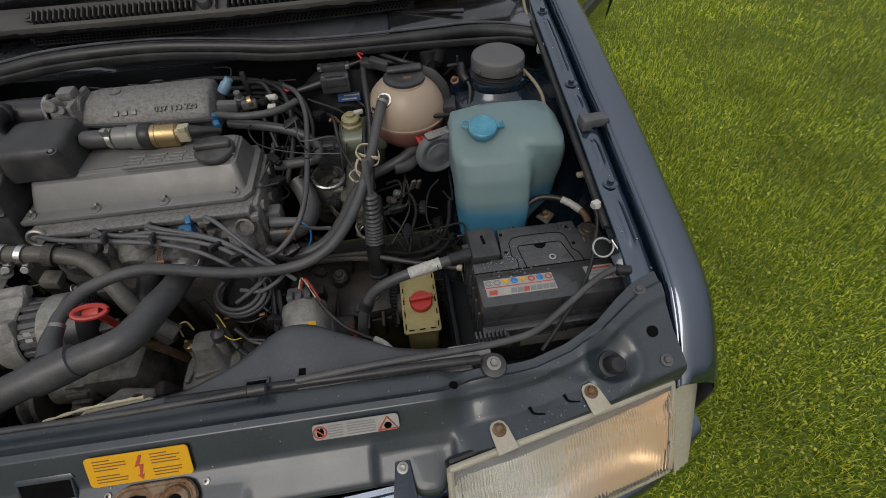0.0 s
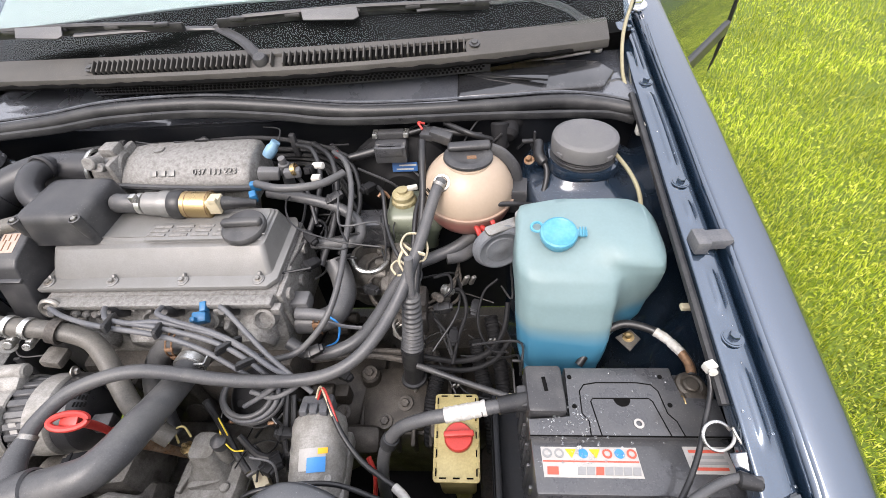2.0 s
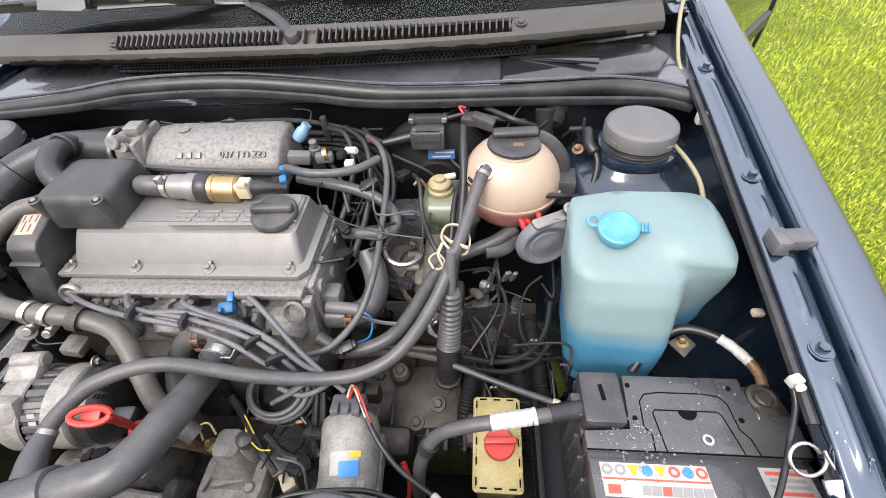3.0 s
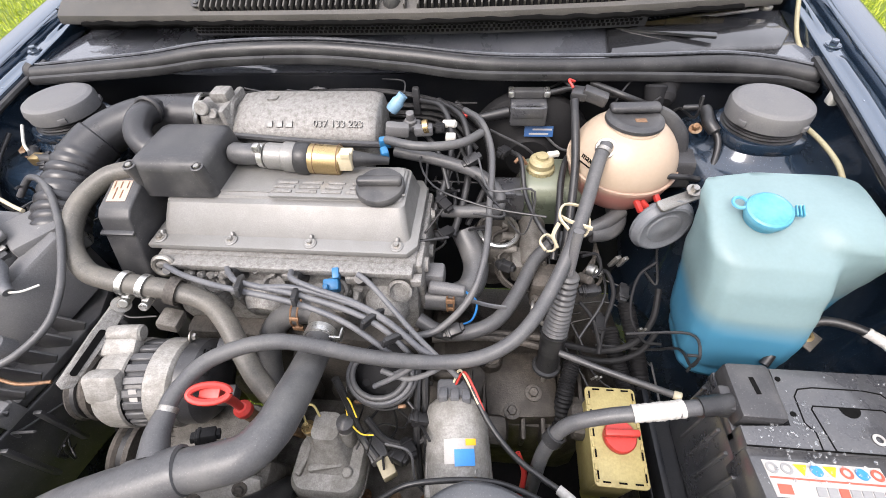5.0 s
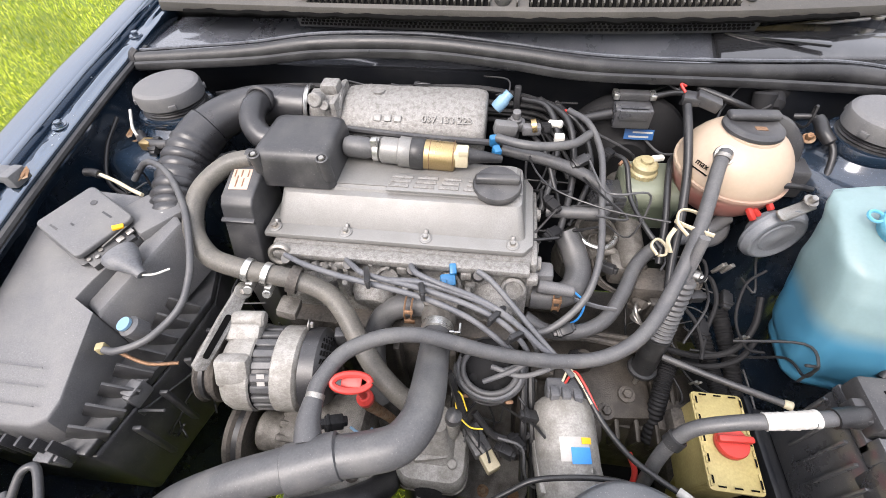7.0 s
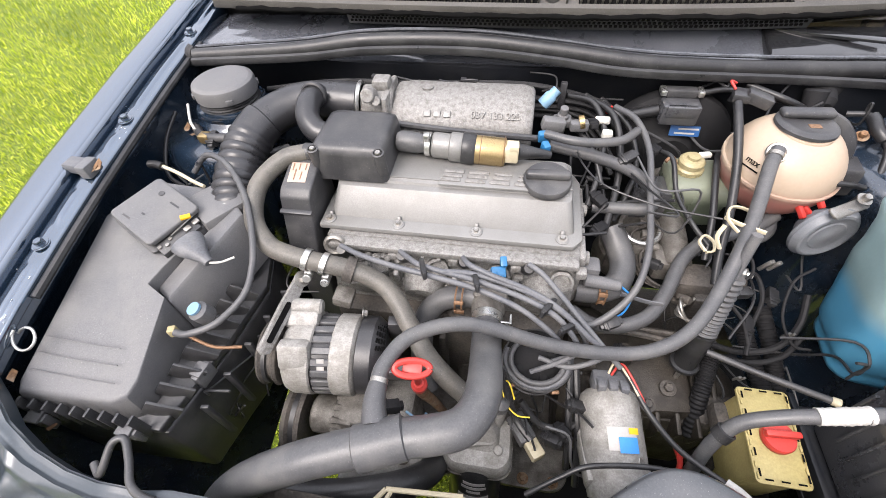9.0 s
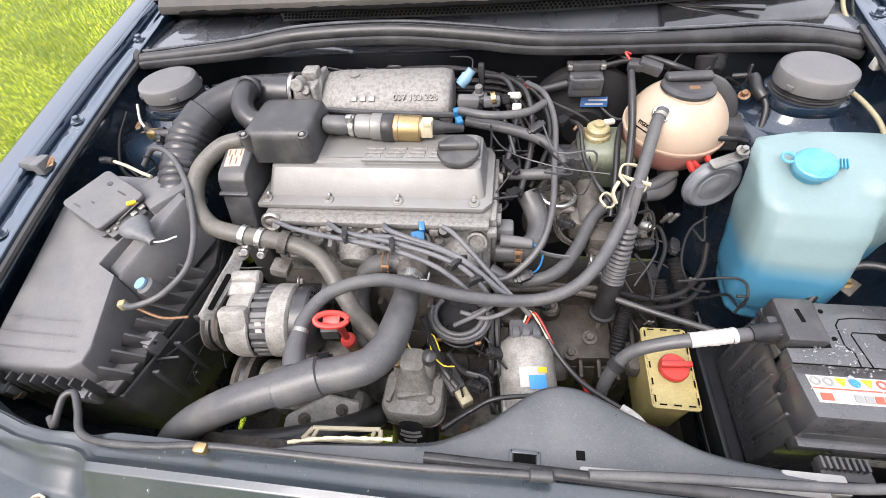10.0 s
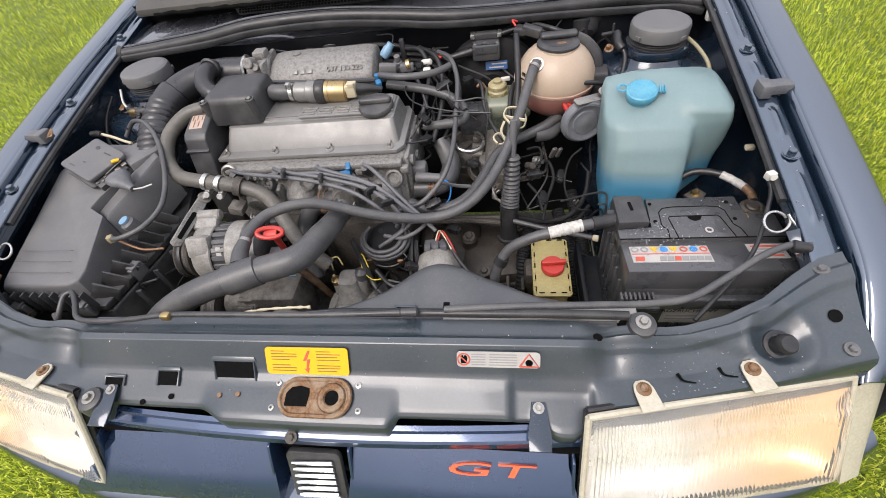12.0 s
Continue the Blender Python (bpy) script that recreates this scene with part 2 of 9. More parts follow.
def filled_plastic(name, dry, wet, level, ramp, deep=None, rough=0.4, sss=0.3):
    """Milky plastic that shows its filling below a level (metres above the ground)."""
    m = surface(name, dry, rough, 0.0, 0.03, 220, 9, 0.0, (dry[0] * 0.8, dry[1] * 0.8, dry[2] * 0.78), 0.4, sss=sss)
    n, l = m.node_tree.nodes, m.node_tree.links
    b = n["Principled BSDF"]
    old = b.inputs["Base Color"].links[0].from_socket
    geo = n.new("ShaderNodeNewGeometry")
    sep = n.new("ShaderNodeSeparateXYZ")
    mr = n.new("ShaderNodeMapRange")
    mr.inputs[1].default_value, mr.inputs[2].default_value = level + ramp, level - ramp
    l.new(geo.outputs["Position"], sep.inputs[0])
    l.new(sep.outputs[2], mr.inputs[0])
    mx = n.new("ShaderNodeMixRGB")
    l.new(mr.outputs[0], mx.inputs[0])
    l.new(old, mx.inputs[1])
    mx.inputs[2].default_value = (*wet, 1)
    l.new(mx.outputs[0], b.inputs["Base Color"])
    return m


tank_white = filled_plastic("washer_tank_plastic", (0.155, 0.225, 0.232), (0.050, 0.185, 0.29), 0.842, 0.016)
tank_cream = filled_plastic("coolant_tank_plastic", (0.36, 0.285, 0.215), (0.26, 0.115, 0.095), 0.906, 0.012)
fluid_olive = filled_plastic("brake_reservoir_plastic", (0.165, 0.18, 0.135), (0.10, 0.118, 0.085), 0.85, 0.01, rough=0.3, sss=0.15)
aged_cap = surface("yellowed_cap_plastic", (0.30, 0.26, 0.145), 0.42, 0.0, 0.15, 300, 40, 0.1, (0.17, 0.13, 0.06), 0.6)


# ---- mesh helpers ----
def thing(name, label, category, base, group="", kind=""):
    ob = new(name)
    ob.location = base
    ob.empty_display_size = 0.03
    return tagged(ob, label, category, group, kind)


def root_of(ob):
    while ob.parent:
        ob = ob.parent
    return ob


def finish(bm, sharp=38):
    bmesh.ops.remove_doubles(bm, verts=bm.verts, dist=1e-6)
    bmesh.ops.recalc_face_normals(bm, faces=bm.faces)
    lim = radians(sharp)
    for f in bm.faces:
        f.smooth = True
    for e in bm.edges:
        if len(e.link_faces) == 2:
            e.smooth = e.calc_face_angle(0) < lim
    return bm


def part(name, bm, material, parent, label="", sharp=38):
    """One mesh object under a thing or under a part; the mesh is given in world metres."""
    finish(bm, sharp)
    base = root_of(parent).location
    bmesh.ops.translate(bm, verts=bm.verts, vec=-base)
    me = bpy.data.meshes.new(name)
    bm.to_mesh(me)
    bm.free()
    me.materials.append(material)
    ob = new(name, me)
    ob.parent = parent
    return tagged(ob, label)


def solid(name, bm, material, label, category, base=None, group="", kind="", sharp=38):
    """A thing that is a single mesh."""
    finish(bm, sharp)
    if base is None:
        lo = [min(v.co[i] for v in bm.verts) for i in range(3)]
        hi = [max(v.co[i] for v in bm.verts) for i in range(3)]
        base = ((lo[0] + hi[0]) / 2, (lo[1] + hi[1]) / 2, lo[2])
    bmesh.ops.translate(bm, verts=bm.verts, vec=-Vector(base))
    me = bpy.data.meshes.new(name)
    bm.to_mesh(me)
    bm.free()
    me.materials.append(material)
    ob = new(name, me)
    ob.location = base
    return tagged(ob, label, category, group, kind)


def B():
    return bmesh.new()


def merge(bm, tmp, m=None):
    if m is not None:
        bmesh.ops.transform(tmp, matrix=m, verts=tmp.verts)
    me = bpy.data.meshes.new("tmp")
    tmp.to_mesh(me)
    tmp.free()
    bm.from_mesh(me)
    bpy.data.meshes.remove(me)
    return bm


def aim(p, axis):
    """A frame at p whose z runs along axis."""
    q = Vector(axis).normalized().to_track_quat("Z", "Y")
    return Matrix.Translation(p) @ q.to_matrix().to_4x4()


def rbox(bm, c, size, r=0.003, rot=(0, 0, 0), seg=2, m=None, taper=1.0):
    t = B()
    bmesh.ops.create_cube(t, size=1)
    for v in t.verts:
        k = taper if v.co.z > 0 else 1.0
        v.co = Vector((v.co.x * size[0] * k, v.co.y * size[1] * k, v.co.z * size[2]))
    if r > 0:
        bmesh.ops.bevel(t, geom=list(t.edges), offset=min(r, min(size) * 0.45), segments=seg, affect="EDGES", profile=0.5)
    return merge(bm, t, m if m is not None else pose(*c, *rot))


def cyl(bm, p, q, r1, r2=None, seg=20, r=0.0):
    """A round bar from p to q with closed and, with r, rounded ends."""
    p, q = Vector(p), Vector(q)
    h = (q - p).length
    r2 = r1 if r2 is None else r2
    prof = [(0, 0), (r1 - r, 0), (r1, r), (r2, h - r), (r2 - r, h), (0, h)] if r else [(0, 0), (r1, 0), (r2, h), (0, h)]
    return lathe(bm, prof, p, q - p, seg)


def lathe(bm, prof, p, axis, seg=24):
    t = B()
    rings = []
    for rad, h in prof:
        if rad < 1e-6:
            rings.append([t.verts.new((0, 0, h))])
        else:
            rings.append([t.verts.new((rad * math.cos(2 * math.pi * i / seg), rad * math.sin(2 * math.pi * i / seg), h)) for i in range(seg)])
    for a, b in zip(rings, rings[1:]):
        for i in range(seg):
            j = (i + 1) % seg
            if len(a) == 1 and len(b) == 1:
                continue
            if len(a) == 1:
                t.faces.new((a[0], b[i], b[j]))
            elif len(b) == 1:
                t.faces.new((a[i], a[j], b[0]))
            else:
                t.faces.new((a[i], a[j], b[j], b[i]))
    return merge(bm, t, aim(p, axis))


def spline(pts, sub=6):
    pts = [Vector(p) for p in pts]
    if len(pts) == 2:
        return [pts[0].lerp(pts[1], i / sub) for i in range(sub + 1)]
    ext = [2 * pts[0] - pts[1]] + pts + [2 * pts[-1] - pts[-2]]
    out = []
    for i in range(1, len(ext) - 2):
        a, b, c, d = ext[i - 1:i + 3]
        for s in range(sub):
            t = s / sub
            out.append(0.5 * (2 * b + (c - a) * t + (2 * a - 5 * b + 4 * c - d) * t * t + (3 * b - a - 3 * c + d) * t ** 3))
    out.append(pts[-1])
    return out


def tube(bm, pts, r, seg=12, sub=6, flat=1.0, raw=False):
    """A hose or cable along a smooth line; r is a radius or a function of the way along, 0 to 1."""
    line = [Vector(p) for p in pts] if raw else spline(pts, sub)
    n = len(line)
    tang = [(line[min(i + 1, n - 1)] - line[max(i - 1, 0)]).normalized() for i in range(n)]
    up = Vector((0, 0, 1)) if abs(tang[0].z) < 0.9 else Vector((1, 0, 0))
    x = tang[0].cross(up).normalized()
    rings = []
    for i, (p, t) in enumerate(zip(line, tang)):
        x = (x - t * x.dot(t)).normalized()
        y = t.cross(x)
        rad = r(i / (n - 1)) if callable(r) else r
        rings.append([bm.verts.new(p + x * (rad * math.cos(2 * math.pi * k / seg)) + y * (rad * flat * math.sin(2 * math.pi * k / seg))) for k in range(seg)])
    for a, b in zip(rings, rings[1:]):
        for i in range(seg):
            j = (i + 1) % seg
            bm.faces.new((a[i], a[j], b[j], b[i]))
    bm.faces.new(rings[0][::-1])
    bm.faces.new(rings[-1])
    return bm


def ribbed(r, ribs, depth, start=0.0, end=1.0, duty=0.5):
    def f(s):
        if s < start or s > end:
            return r
        return r + depth * (0.5 - 0.5 * math.cos(2 * math.pi * ribs * (s - start) / (end - start)))
    return f


def loft(bm, sections, closed=True, caps=True):
    rows = [[bm.verts.new(p) for p in s] for s in sections]
    k = len(rows[0])
    for a, b in zip(rows, rows[1:]):
        for i in range(k if closed else k - 1):
            j = (i + 1) % k
            bm.faces.new((a[i], a[j], b[j], b[i]))
    if caps and closed:
        bm.faces.new(rows[0][::-1])
        bm.faces.new(rows[-1])
    return bm


def prism(bm, poly, h, m, r=0.0, seg=2):
    """A plate of outline poly (x, y) and height h in the frame m."""
    t = B()
    lo = [t.verts.new((x, y, 0)) for x, y in poly]
    hi = [t.verts.new((x, y, h)) for x, y in poly]
    t.faces.new(lo[::-1])
    t.faces.new(hi)
    for i in range(len(poly)):
        j = (i + 1) % len(poly)
        t.faces.new((lo[i], lo[j], hi[j], hi[i]))
    if r:
        bmesh.ops.bevel(t, geom=list(t.edges), offset=r, segments=seg, affect="EDGES", profile=0.5)
    return merge(bm, t, m)


def round_rect(w, h, r, n=4):
    out = []
    for cx, cy, a in ((w / 2 - r, h / 2 - r, 0), (-w / 2 + r, h / 2 - r, 90), (-w / 2 + r, -h / 2 + r, 180), (w / 2 - r, -h / 2 + r, 270)):
        for i in range(n + 1):
            b = radians(a + 90 * i / n)
            out.append((cx + r * math.cos(b), cy + r * math.sin(b)))
    return out


def ring(bm, c, axis, R, r, seg=28, tseg=8):
    pts = []
    m = aim(c, axis)
    rows = []
    for i in range(seg):
        a = 2 * math.pi * i / seg
        row = []
        for k in range(tseg):
            b = 2 * math.pi * k / tseg
            row.append(bm.verts.new(m @ Vector(((R + r * math.cos(b)) * math.cos(a), (R + r * math.cos(b)) * math.sin(a), r * math.sin(b)))))
        rows.append(row)
    for i in range(seg):
        a, b = rows[i], rows[(i + 1) % seg]
        for k in range(tseg):
            j = (k + 1) % tseg
            bm.faces.new((a[k], b[k], b[j], a[j]))
    return bm


def bolt(bm, p, axis, r=0.007, h=0.006, washer=True):
    """A hexagon head with its washer."""
    p, a = Vector(p), Vector(axis).normalized()
    if washer:
        lathe(bm, [(0, 0), (r * 1.75, 0), (r * 1.7, r * 0.25), (r * 0.9, r * 0.32), (0, r * 0.32)], p, a, 18)
    lathe(bm, [(r * 0.95, r * 0.2), (r, r * 0.4), (r, h * 0.85), (r * 0.85, h), (r * 0.35, h * 0.97), (0, h * 0.9)], p, a, 6)
    return bm


def lettering(name, text, size, m, material, parent, depth=0.0008, label=""):
    cu = bpy.data.curves.new("letters", "FONT")
    cu.body, cu.size, cu.extrude, cu.align_x, cu.align_y = text, size, depth, "CENTER", "CENTER"
    cu.resolution_u = 3
    ob = bpy.data.objects.new("letters", cu)
    scene.collection.objects.link(ob)
    bpy.context.view_layer.update()
    me = bpy.data.meshes.new_from_object(ob.evaluated_get(bpy.context.evaluated_depsgraph_get()))
    bpy.data.objects.remove(ob)
    me.transform(Matrix.Translation(-root_of(parent).location) @ m)
    me.materials.clear()
    me.materials.append(material)
    out = new(name, me)
    out.parent = parent
    return tagged(out, label)


def lerp_table(x, xs, ys):
    return float(np.interp(x, xs, ys))

# ---- the ground ----
bm = B()
bmesh.ops.create_grid(bm, x_segments=2, y_segments=2, size=250)
solid("ground", bm, shaded_lawn, "short green lawn under the car, reaching the horizon", "lawn", (0, 0, 0), kind="structure")

leaf_mat = bpy.data.materials.new("grass_blades")
leaf_mat.use_nodes = True
gn, gl = leaf_mat.node_tree.nodes, leaf_mat.node_tree.links
gb = gn["Principled BSDF"]
gg = gn.new("ShaderNodeNewGeometry")
gr = gn.new("ShaderNodeValToRGB")
gr.color_ramp.elements[0].color = (0.095, 0.175, 0.009, 1)
gr.color_ramp.elements[1].color = (0.80, 0.79, 0.17, 1)
ge = gr.color_ramp.elements.new(0.55)
ge.color = (0.45, 0.52, 0.030, 1)
gl.new(gg.outputs["Random Per Island"], gr.inputs[0])
gtc = gn.new("ShaderNodeTexCoord")
gno = gn.new("ShaderNodeTexNoise")
gno.inputs["Scale"].default_value = 1.7
gno.inputs["Detail"].default_value = 5
gl.new(gtc.outputs["Object"], gno.inputs["Vector"])
ghs = gn.new("ShaderNodeHueSaturation")
gmr = gn.new("ShaderNodeMapRange")
gmr.inputs[1].default_value, gmr.inputs[2].default_value = 0.35, 0.65
gmr.inputs[3].default_value, gmr.inputs[4].default_value = 0.72, 1.28
gl.new(gno.outputs[0], gmr.inputs[0])
gl.new(gmr.outputs[0], ghs.inputs["Value"])
gl.new(gr.outputs[0], ghs.inputs["Color"])
gl.new(ghs.outputs[0], gb.inputs["Base Color"])
gb.inputs["Roughness"].default_value = 0.5
gb.inputs["Specular IOR Level"].default_value = 0.25
gtr, gmx = gn.new("ShaderNodeBsdfTranslucent"), gn.new("ShaderNodeMixShader")
gmx.inputs[0].default_value = 0.48
gl.new(ghs.outputs[0], gtr.inputs[0])
gl.new(gb.outputs[0], gmx.inputs[1])
gl.new(gtr.outputs[0], gmx.inputs[2])
gl.new(gmx.outputs[0], gn["Material Output"].inputs[0])


def blades(name, count, reach, seed, label):
    """Short lawn all round the car: bent blades and small round clover leaves, thinning out with distance."""
    rng = np.random.default_rng(seed)

    def spots(n):
        x, y = rng.uniform(-reach, reach, n * 12), rng.uniform(-reach + 0.8, reach + 0.8, n * 12)
        d = np.hypot(np.maximum(np.abs(x) - 0.8, 0), np.maximum(np.maximum(0.1 - y, y - 1.4), 0))
        keep = (rng.uniform(0, 1, n * 12) < 1 / (1 + (d / 1.1) ** 1.9)) & (np.hypot(x, y - 0.8) < reach)
        keep &= ~((np.abs(x) < 0.78) & (y > 1.1) & (y < 3.2))
        x, y, d = x[keep][:n], y[keep][:n], d[keep][:n]
        return x, y, d, len(x)
    x, y, d, count = spots(count)
    a = rng.uniform(0, 2 * np.pi, count)
    clump = 0.6 + 0.55 * np.sin(x * 5.1 + 1.3 * np.sin(y * 3.7)) * np.sin(y * 4.3 + 1.1 * np.sin(x * 4.1))
    L = (0.031 + 0.004 * d) * rng.uniform(0.55, 1.25, count) * (0.75 + 0.3 * clump)
    w = rng.uniform(0.0015, 0.0032, count) * 0.46 * (1 + 0.25 * d)
    lean = rng.uniform(0.25, 1.1, count)
    dx, dy = np.cos(a), np.sin(a)
    px, py = -dy * w, dx * w
    z0 = np.zeros(count)
    mx, my, mz = x + dx * L * 0.25 * lean, y + dy * L * 0.25 * lean, L * 0.62
    tx, ty, tz = x + dx * L * 0.75 * lean, y + dy * L * 0.75 * lean, L * (1.0 - 0.35 * lean)
    v1 = np.stack([np.stack([x - px, y - py, z0], 1), np.stack([x + px, y + py, z0], 1),
                   np.stack([mx + px, my + py, mz], 1), np.stack([mx - px, my - py, mz], 1),
                   np.stack([tx, ty, tz], 1)], 1).reshape(-1, 3)
    idx = 5 * np.arange(count)[:, None]
    faces = [idx + np.array([[0, 1, 2]]), idx + np.array([[0, 2, 3]]), idx + np.array([[3, 2, 4]])]
    cx, cy, d, nc = spots(count // 6)
    cz = rng.uniform(0.006, 0.023, nc)
    cr = rng.uniform(0.0024, 0.0048, nc) * (1 + 0.3 * d)
    tilt = rng.uniform(-0.5, 0.5, (nc, 2))
    ang = np.arange(6) * np.pi / 3
    ox, oy = np.cos(ang)[None] * cr[:, None], np.sin(ang)[None] * cr[:, None]
    v2 = np.stack([cx[:, None] + ox, cy[:, None] + oy, cz[:, None] + ox * tilt[:, :1] + oy * tilt[:, 1:]], 2).reshape(-1, 3)
    idx = 5 * count + 6 * np.arange(nc)[:, None]
    faces += [idx + np.array([[0, i, i + 1]]) for i in (1, 2, 3, 4)]
    me = bpy.data.meshes.new(name)
    me.from_pydata(np.concatenate([v1, v2]).tolist(), [], np.concatenate(faces).tolist())
    me.materials.append(leaf_mat)
    return tagged(new(name, me), label, "grass", kind="stuff")


blades("grass", 620000, 9.5, 3, "bright green mown lawn grass with clover round the car")

# a heap of stones far across the lawn
rng = random.Random(5)
for i, (sx, sy, sr) in enumerate(((-5.9, 7.2, 0.16), (-5.45, 7.5, 0.12), (-6.3, 7.0, 0.2), (-5.0, 7.7, 0.1), (-6.6, 7.5, 0.17))):
    bm = B()
    bmesh.ops.create_icosphere(bm, subdivisions=3, radius=sr)
    for v in bm.verts:
        v.co *= 1 + 0.28 * noise.noise(v.co * (2.2 / sr * 0.3) + Vector((i * 7, 0, 0)))
        v.co.z = v.co.z * 0.62
    bmesh.ops.translate(bm, verts=bm.verts, vec=(sx, sy, sr * 0.4))
    solid("stone", bm, stone, "grey rounded garden stone lying on the lawn", "stone", group="stones at the edge of the lawn")

# ---- the car's body ----
XC = 0.015      # the car's middle


def rail_x(y):
    return lerp_table(y, (0.17, 0.25, 0.35, 0.5, 0.74, 1.0, 1.27, 1.5), (0.684, 0.689, 0.694, 0.693, 0.700, 0.715, 0.735, 0.75))


def rail_z(y):
    return lerp_table(y, (0.17, 0.219, 0.317, 0.41, 0.5, 0.62, 0.741, 0.87, 1.0, 1.27, 1.5), (0.822, 0.842, 0.884, 0.913, 0.936, 0.961, 0.981, 1.0, 1.015, 1.045, 1.066))


def smooth_end(a):
    a = min(1.0, max(0.0, a))
    return a * a * (3 - 2 * a)


def wing(side):
    nm = "left" if side > 0 else "right"
    t = thing("fender", "dark blue glossy front fender with a flat inner flange", "fender", (XC + side * 0.76, 0.8, 0.3), "front fenders")

    def P(y, dx, dz):
        return Vector((XC + side * (rail_x(y) + dx), y, rail_z(y) + dz))
    ys = [0.200 + (1.5 - 0.200) * i / 60 for i in range(61)]
    # outer skin: from the groove over the crown and down the side
    secs = []
    for y in ys:
        e = max(0.0, (0.33 - y) / 0.155)
        drop = -0.045 * e * e
        prof = [(0.0190, -0.040), (0.0235, -0.042), (0.0245, -0.020), (0.0255, 0.006), (0.027, 0.0112), (0.031, 0.0140), (0.045, 0.0155), (0.064, 0.0148), (0.077, 0.0108),
                (0.0870, 0.003), (0.0935, -0.010), (0.099, -0.028), (0.1025, -0.055), (0.105, -0.10), (0.106, -0.22), (0.10, -0.40), (0.085, -0.55)]
        up = [P(y, a - 0.012 * e * e, b + drop * (1 if b > -0.3 else 0)) for a, b in prof]
        low = [p + Vector((-side * 0.004, 0, -0.003)) for p in up]
        secs.append(up + low[::-1])
    bm = loft(B(), secs)
    skin = part("outer_skin", bm, paint, t, "glossy dark blue painted skin", 50)
    # inner flange with pressed ribs
    bm = B()
    secs = []
    for y in [0.258 + (1.42 - 0.258) * i / 240 for i in range(241)]:
        rib = 0.0
        for a, b in ((0.378, 0.475), (0.525, 0.60), (0.66, 0.715), (0.765, 0.975), (1.03, 1.24)):
            k = min(y - a, b - y)
            rib = max(rib, smooth_end(k / 0.022))
        prof = [(-0.0255, -0.0215), (-0.0250, -0.003), (-0.0238, -0.0005), (-0.021, 0.0), (-0.0125, 0.0), (-0.0105, 0.0014 * rib), (-0.0085, 0.0034 * rib), (-0.0055, 0.0042 * rib), (-0.0025, 0.0034 * rib),
                (-0.0005, 0.0014 * rib), (0.0015, 0.0), (0.006, -0.0008), (0.0115, -0.0026), (0.0155, -0.0052), (0.0170, -0.030)]
        up = [P(y, a, b) for a, b in prof]
        secs.append(up + [p + Vector((0, 0, -0.003)) for p in up[::-1]])
    part("inner_flange", loft(bm, secs), paint_rail, t, "dark blue flange with pressed ribs and bolts", 70)
    for y in (0.499, 0.741, 1.001, 1.20):
        bm = bolt(B(), P(y, -0.004, 0.0015), (0, -0.05, 1), 0.0064, 0.008)
        lathe(bm, [(0, 0), (0.0125, 0), (0.0125, 0.0016), (0.010, 0.0022), (0, 0.0022)], P(y, -0.004, 0.0), (0, -0.05, 1), 24)
        part("bolt", bm, paint_rail, t, "blue-painted hexagon bolt")
    # rubber bonnet stop
    c = P(0.63, 0.004, 0.008)
    bm = rbox(B(), c, (0.05, 0.024, 0.017), 0.003, (0, 0, 4 * side))
    rbox(bm, c + Vector((-side * 0.016, -0.004, 0.001)), (0.018, 0.03, 0.022), 0.003)
    part("bonnet_stop", bm, grey_rubber, t, "grey rubber bonnet stop block")
    return t


left_wing, right_wing = wing(1), wing(-1)

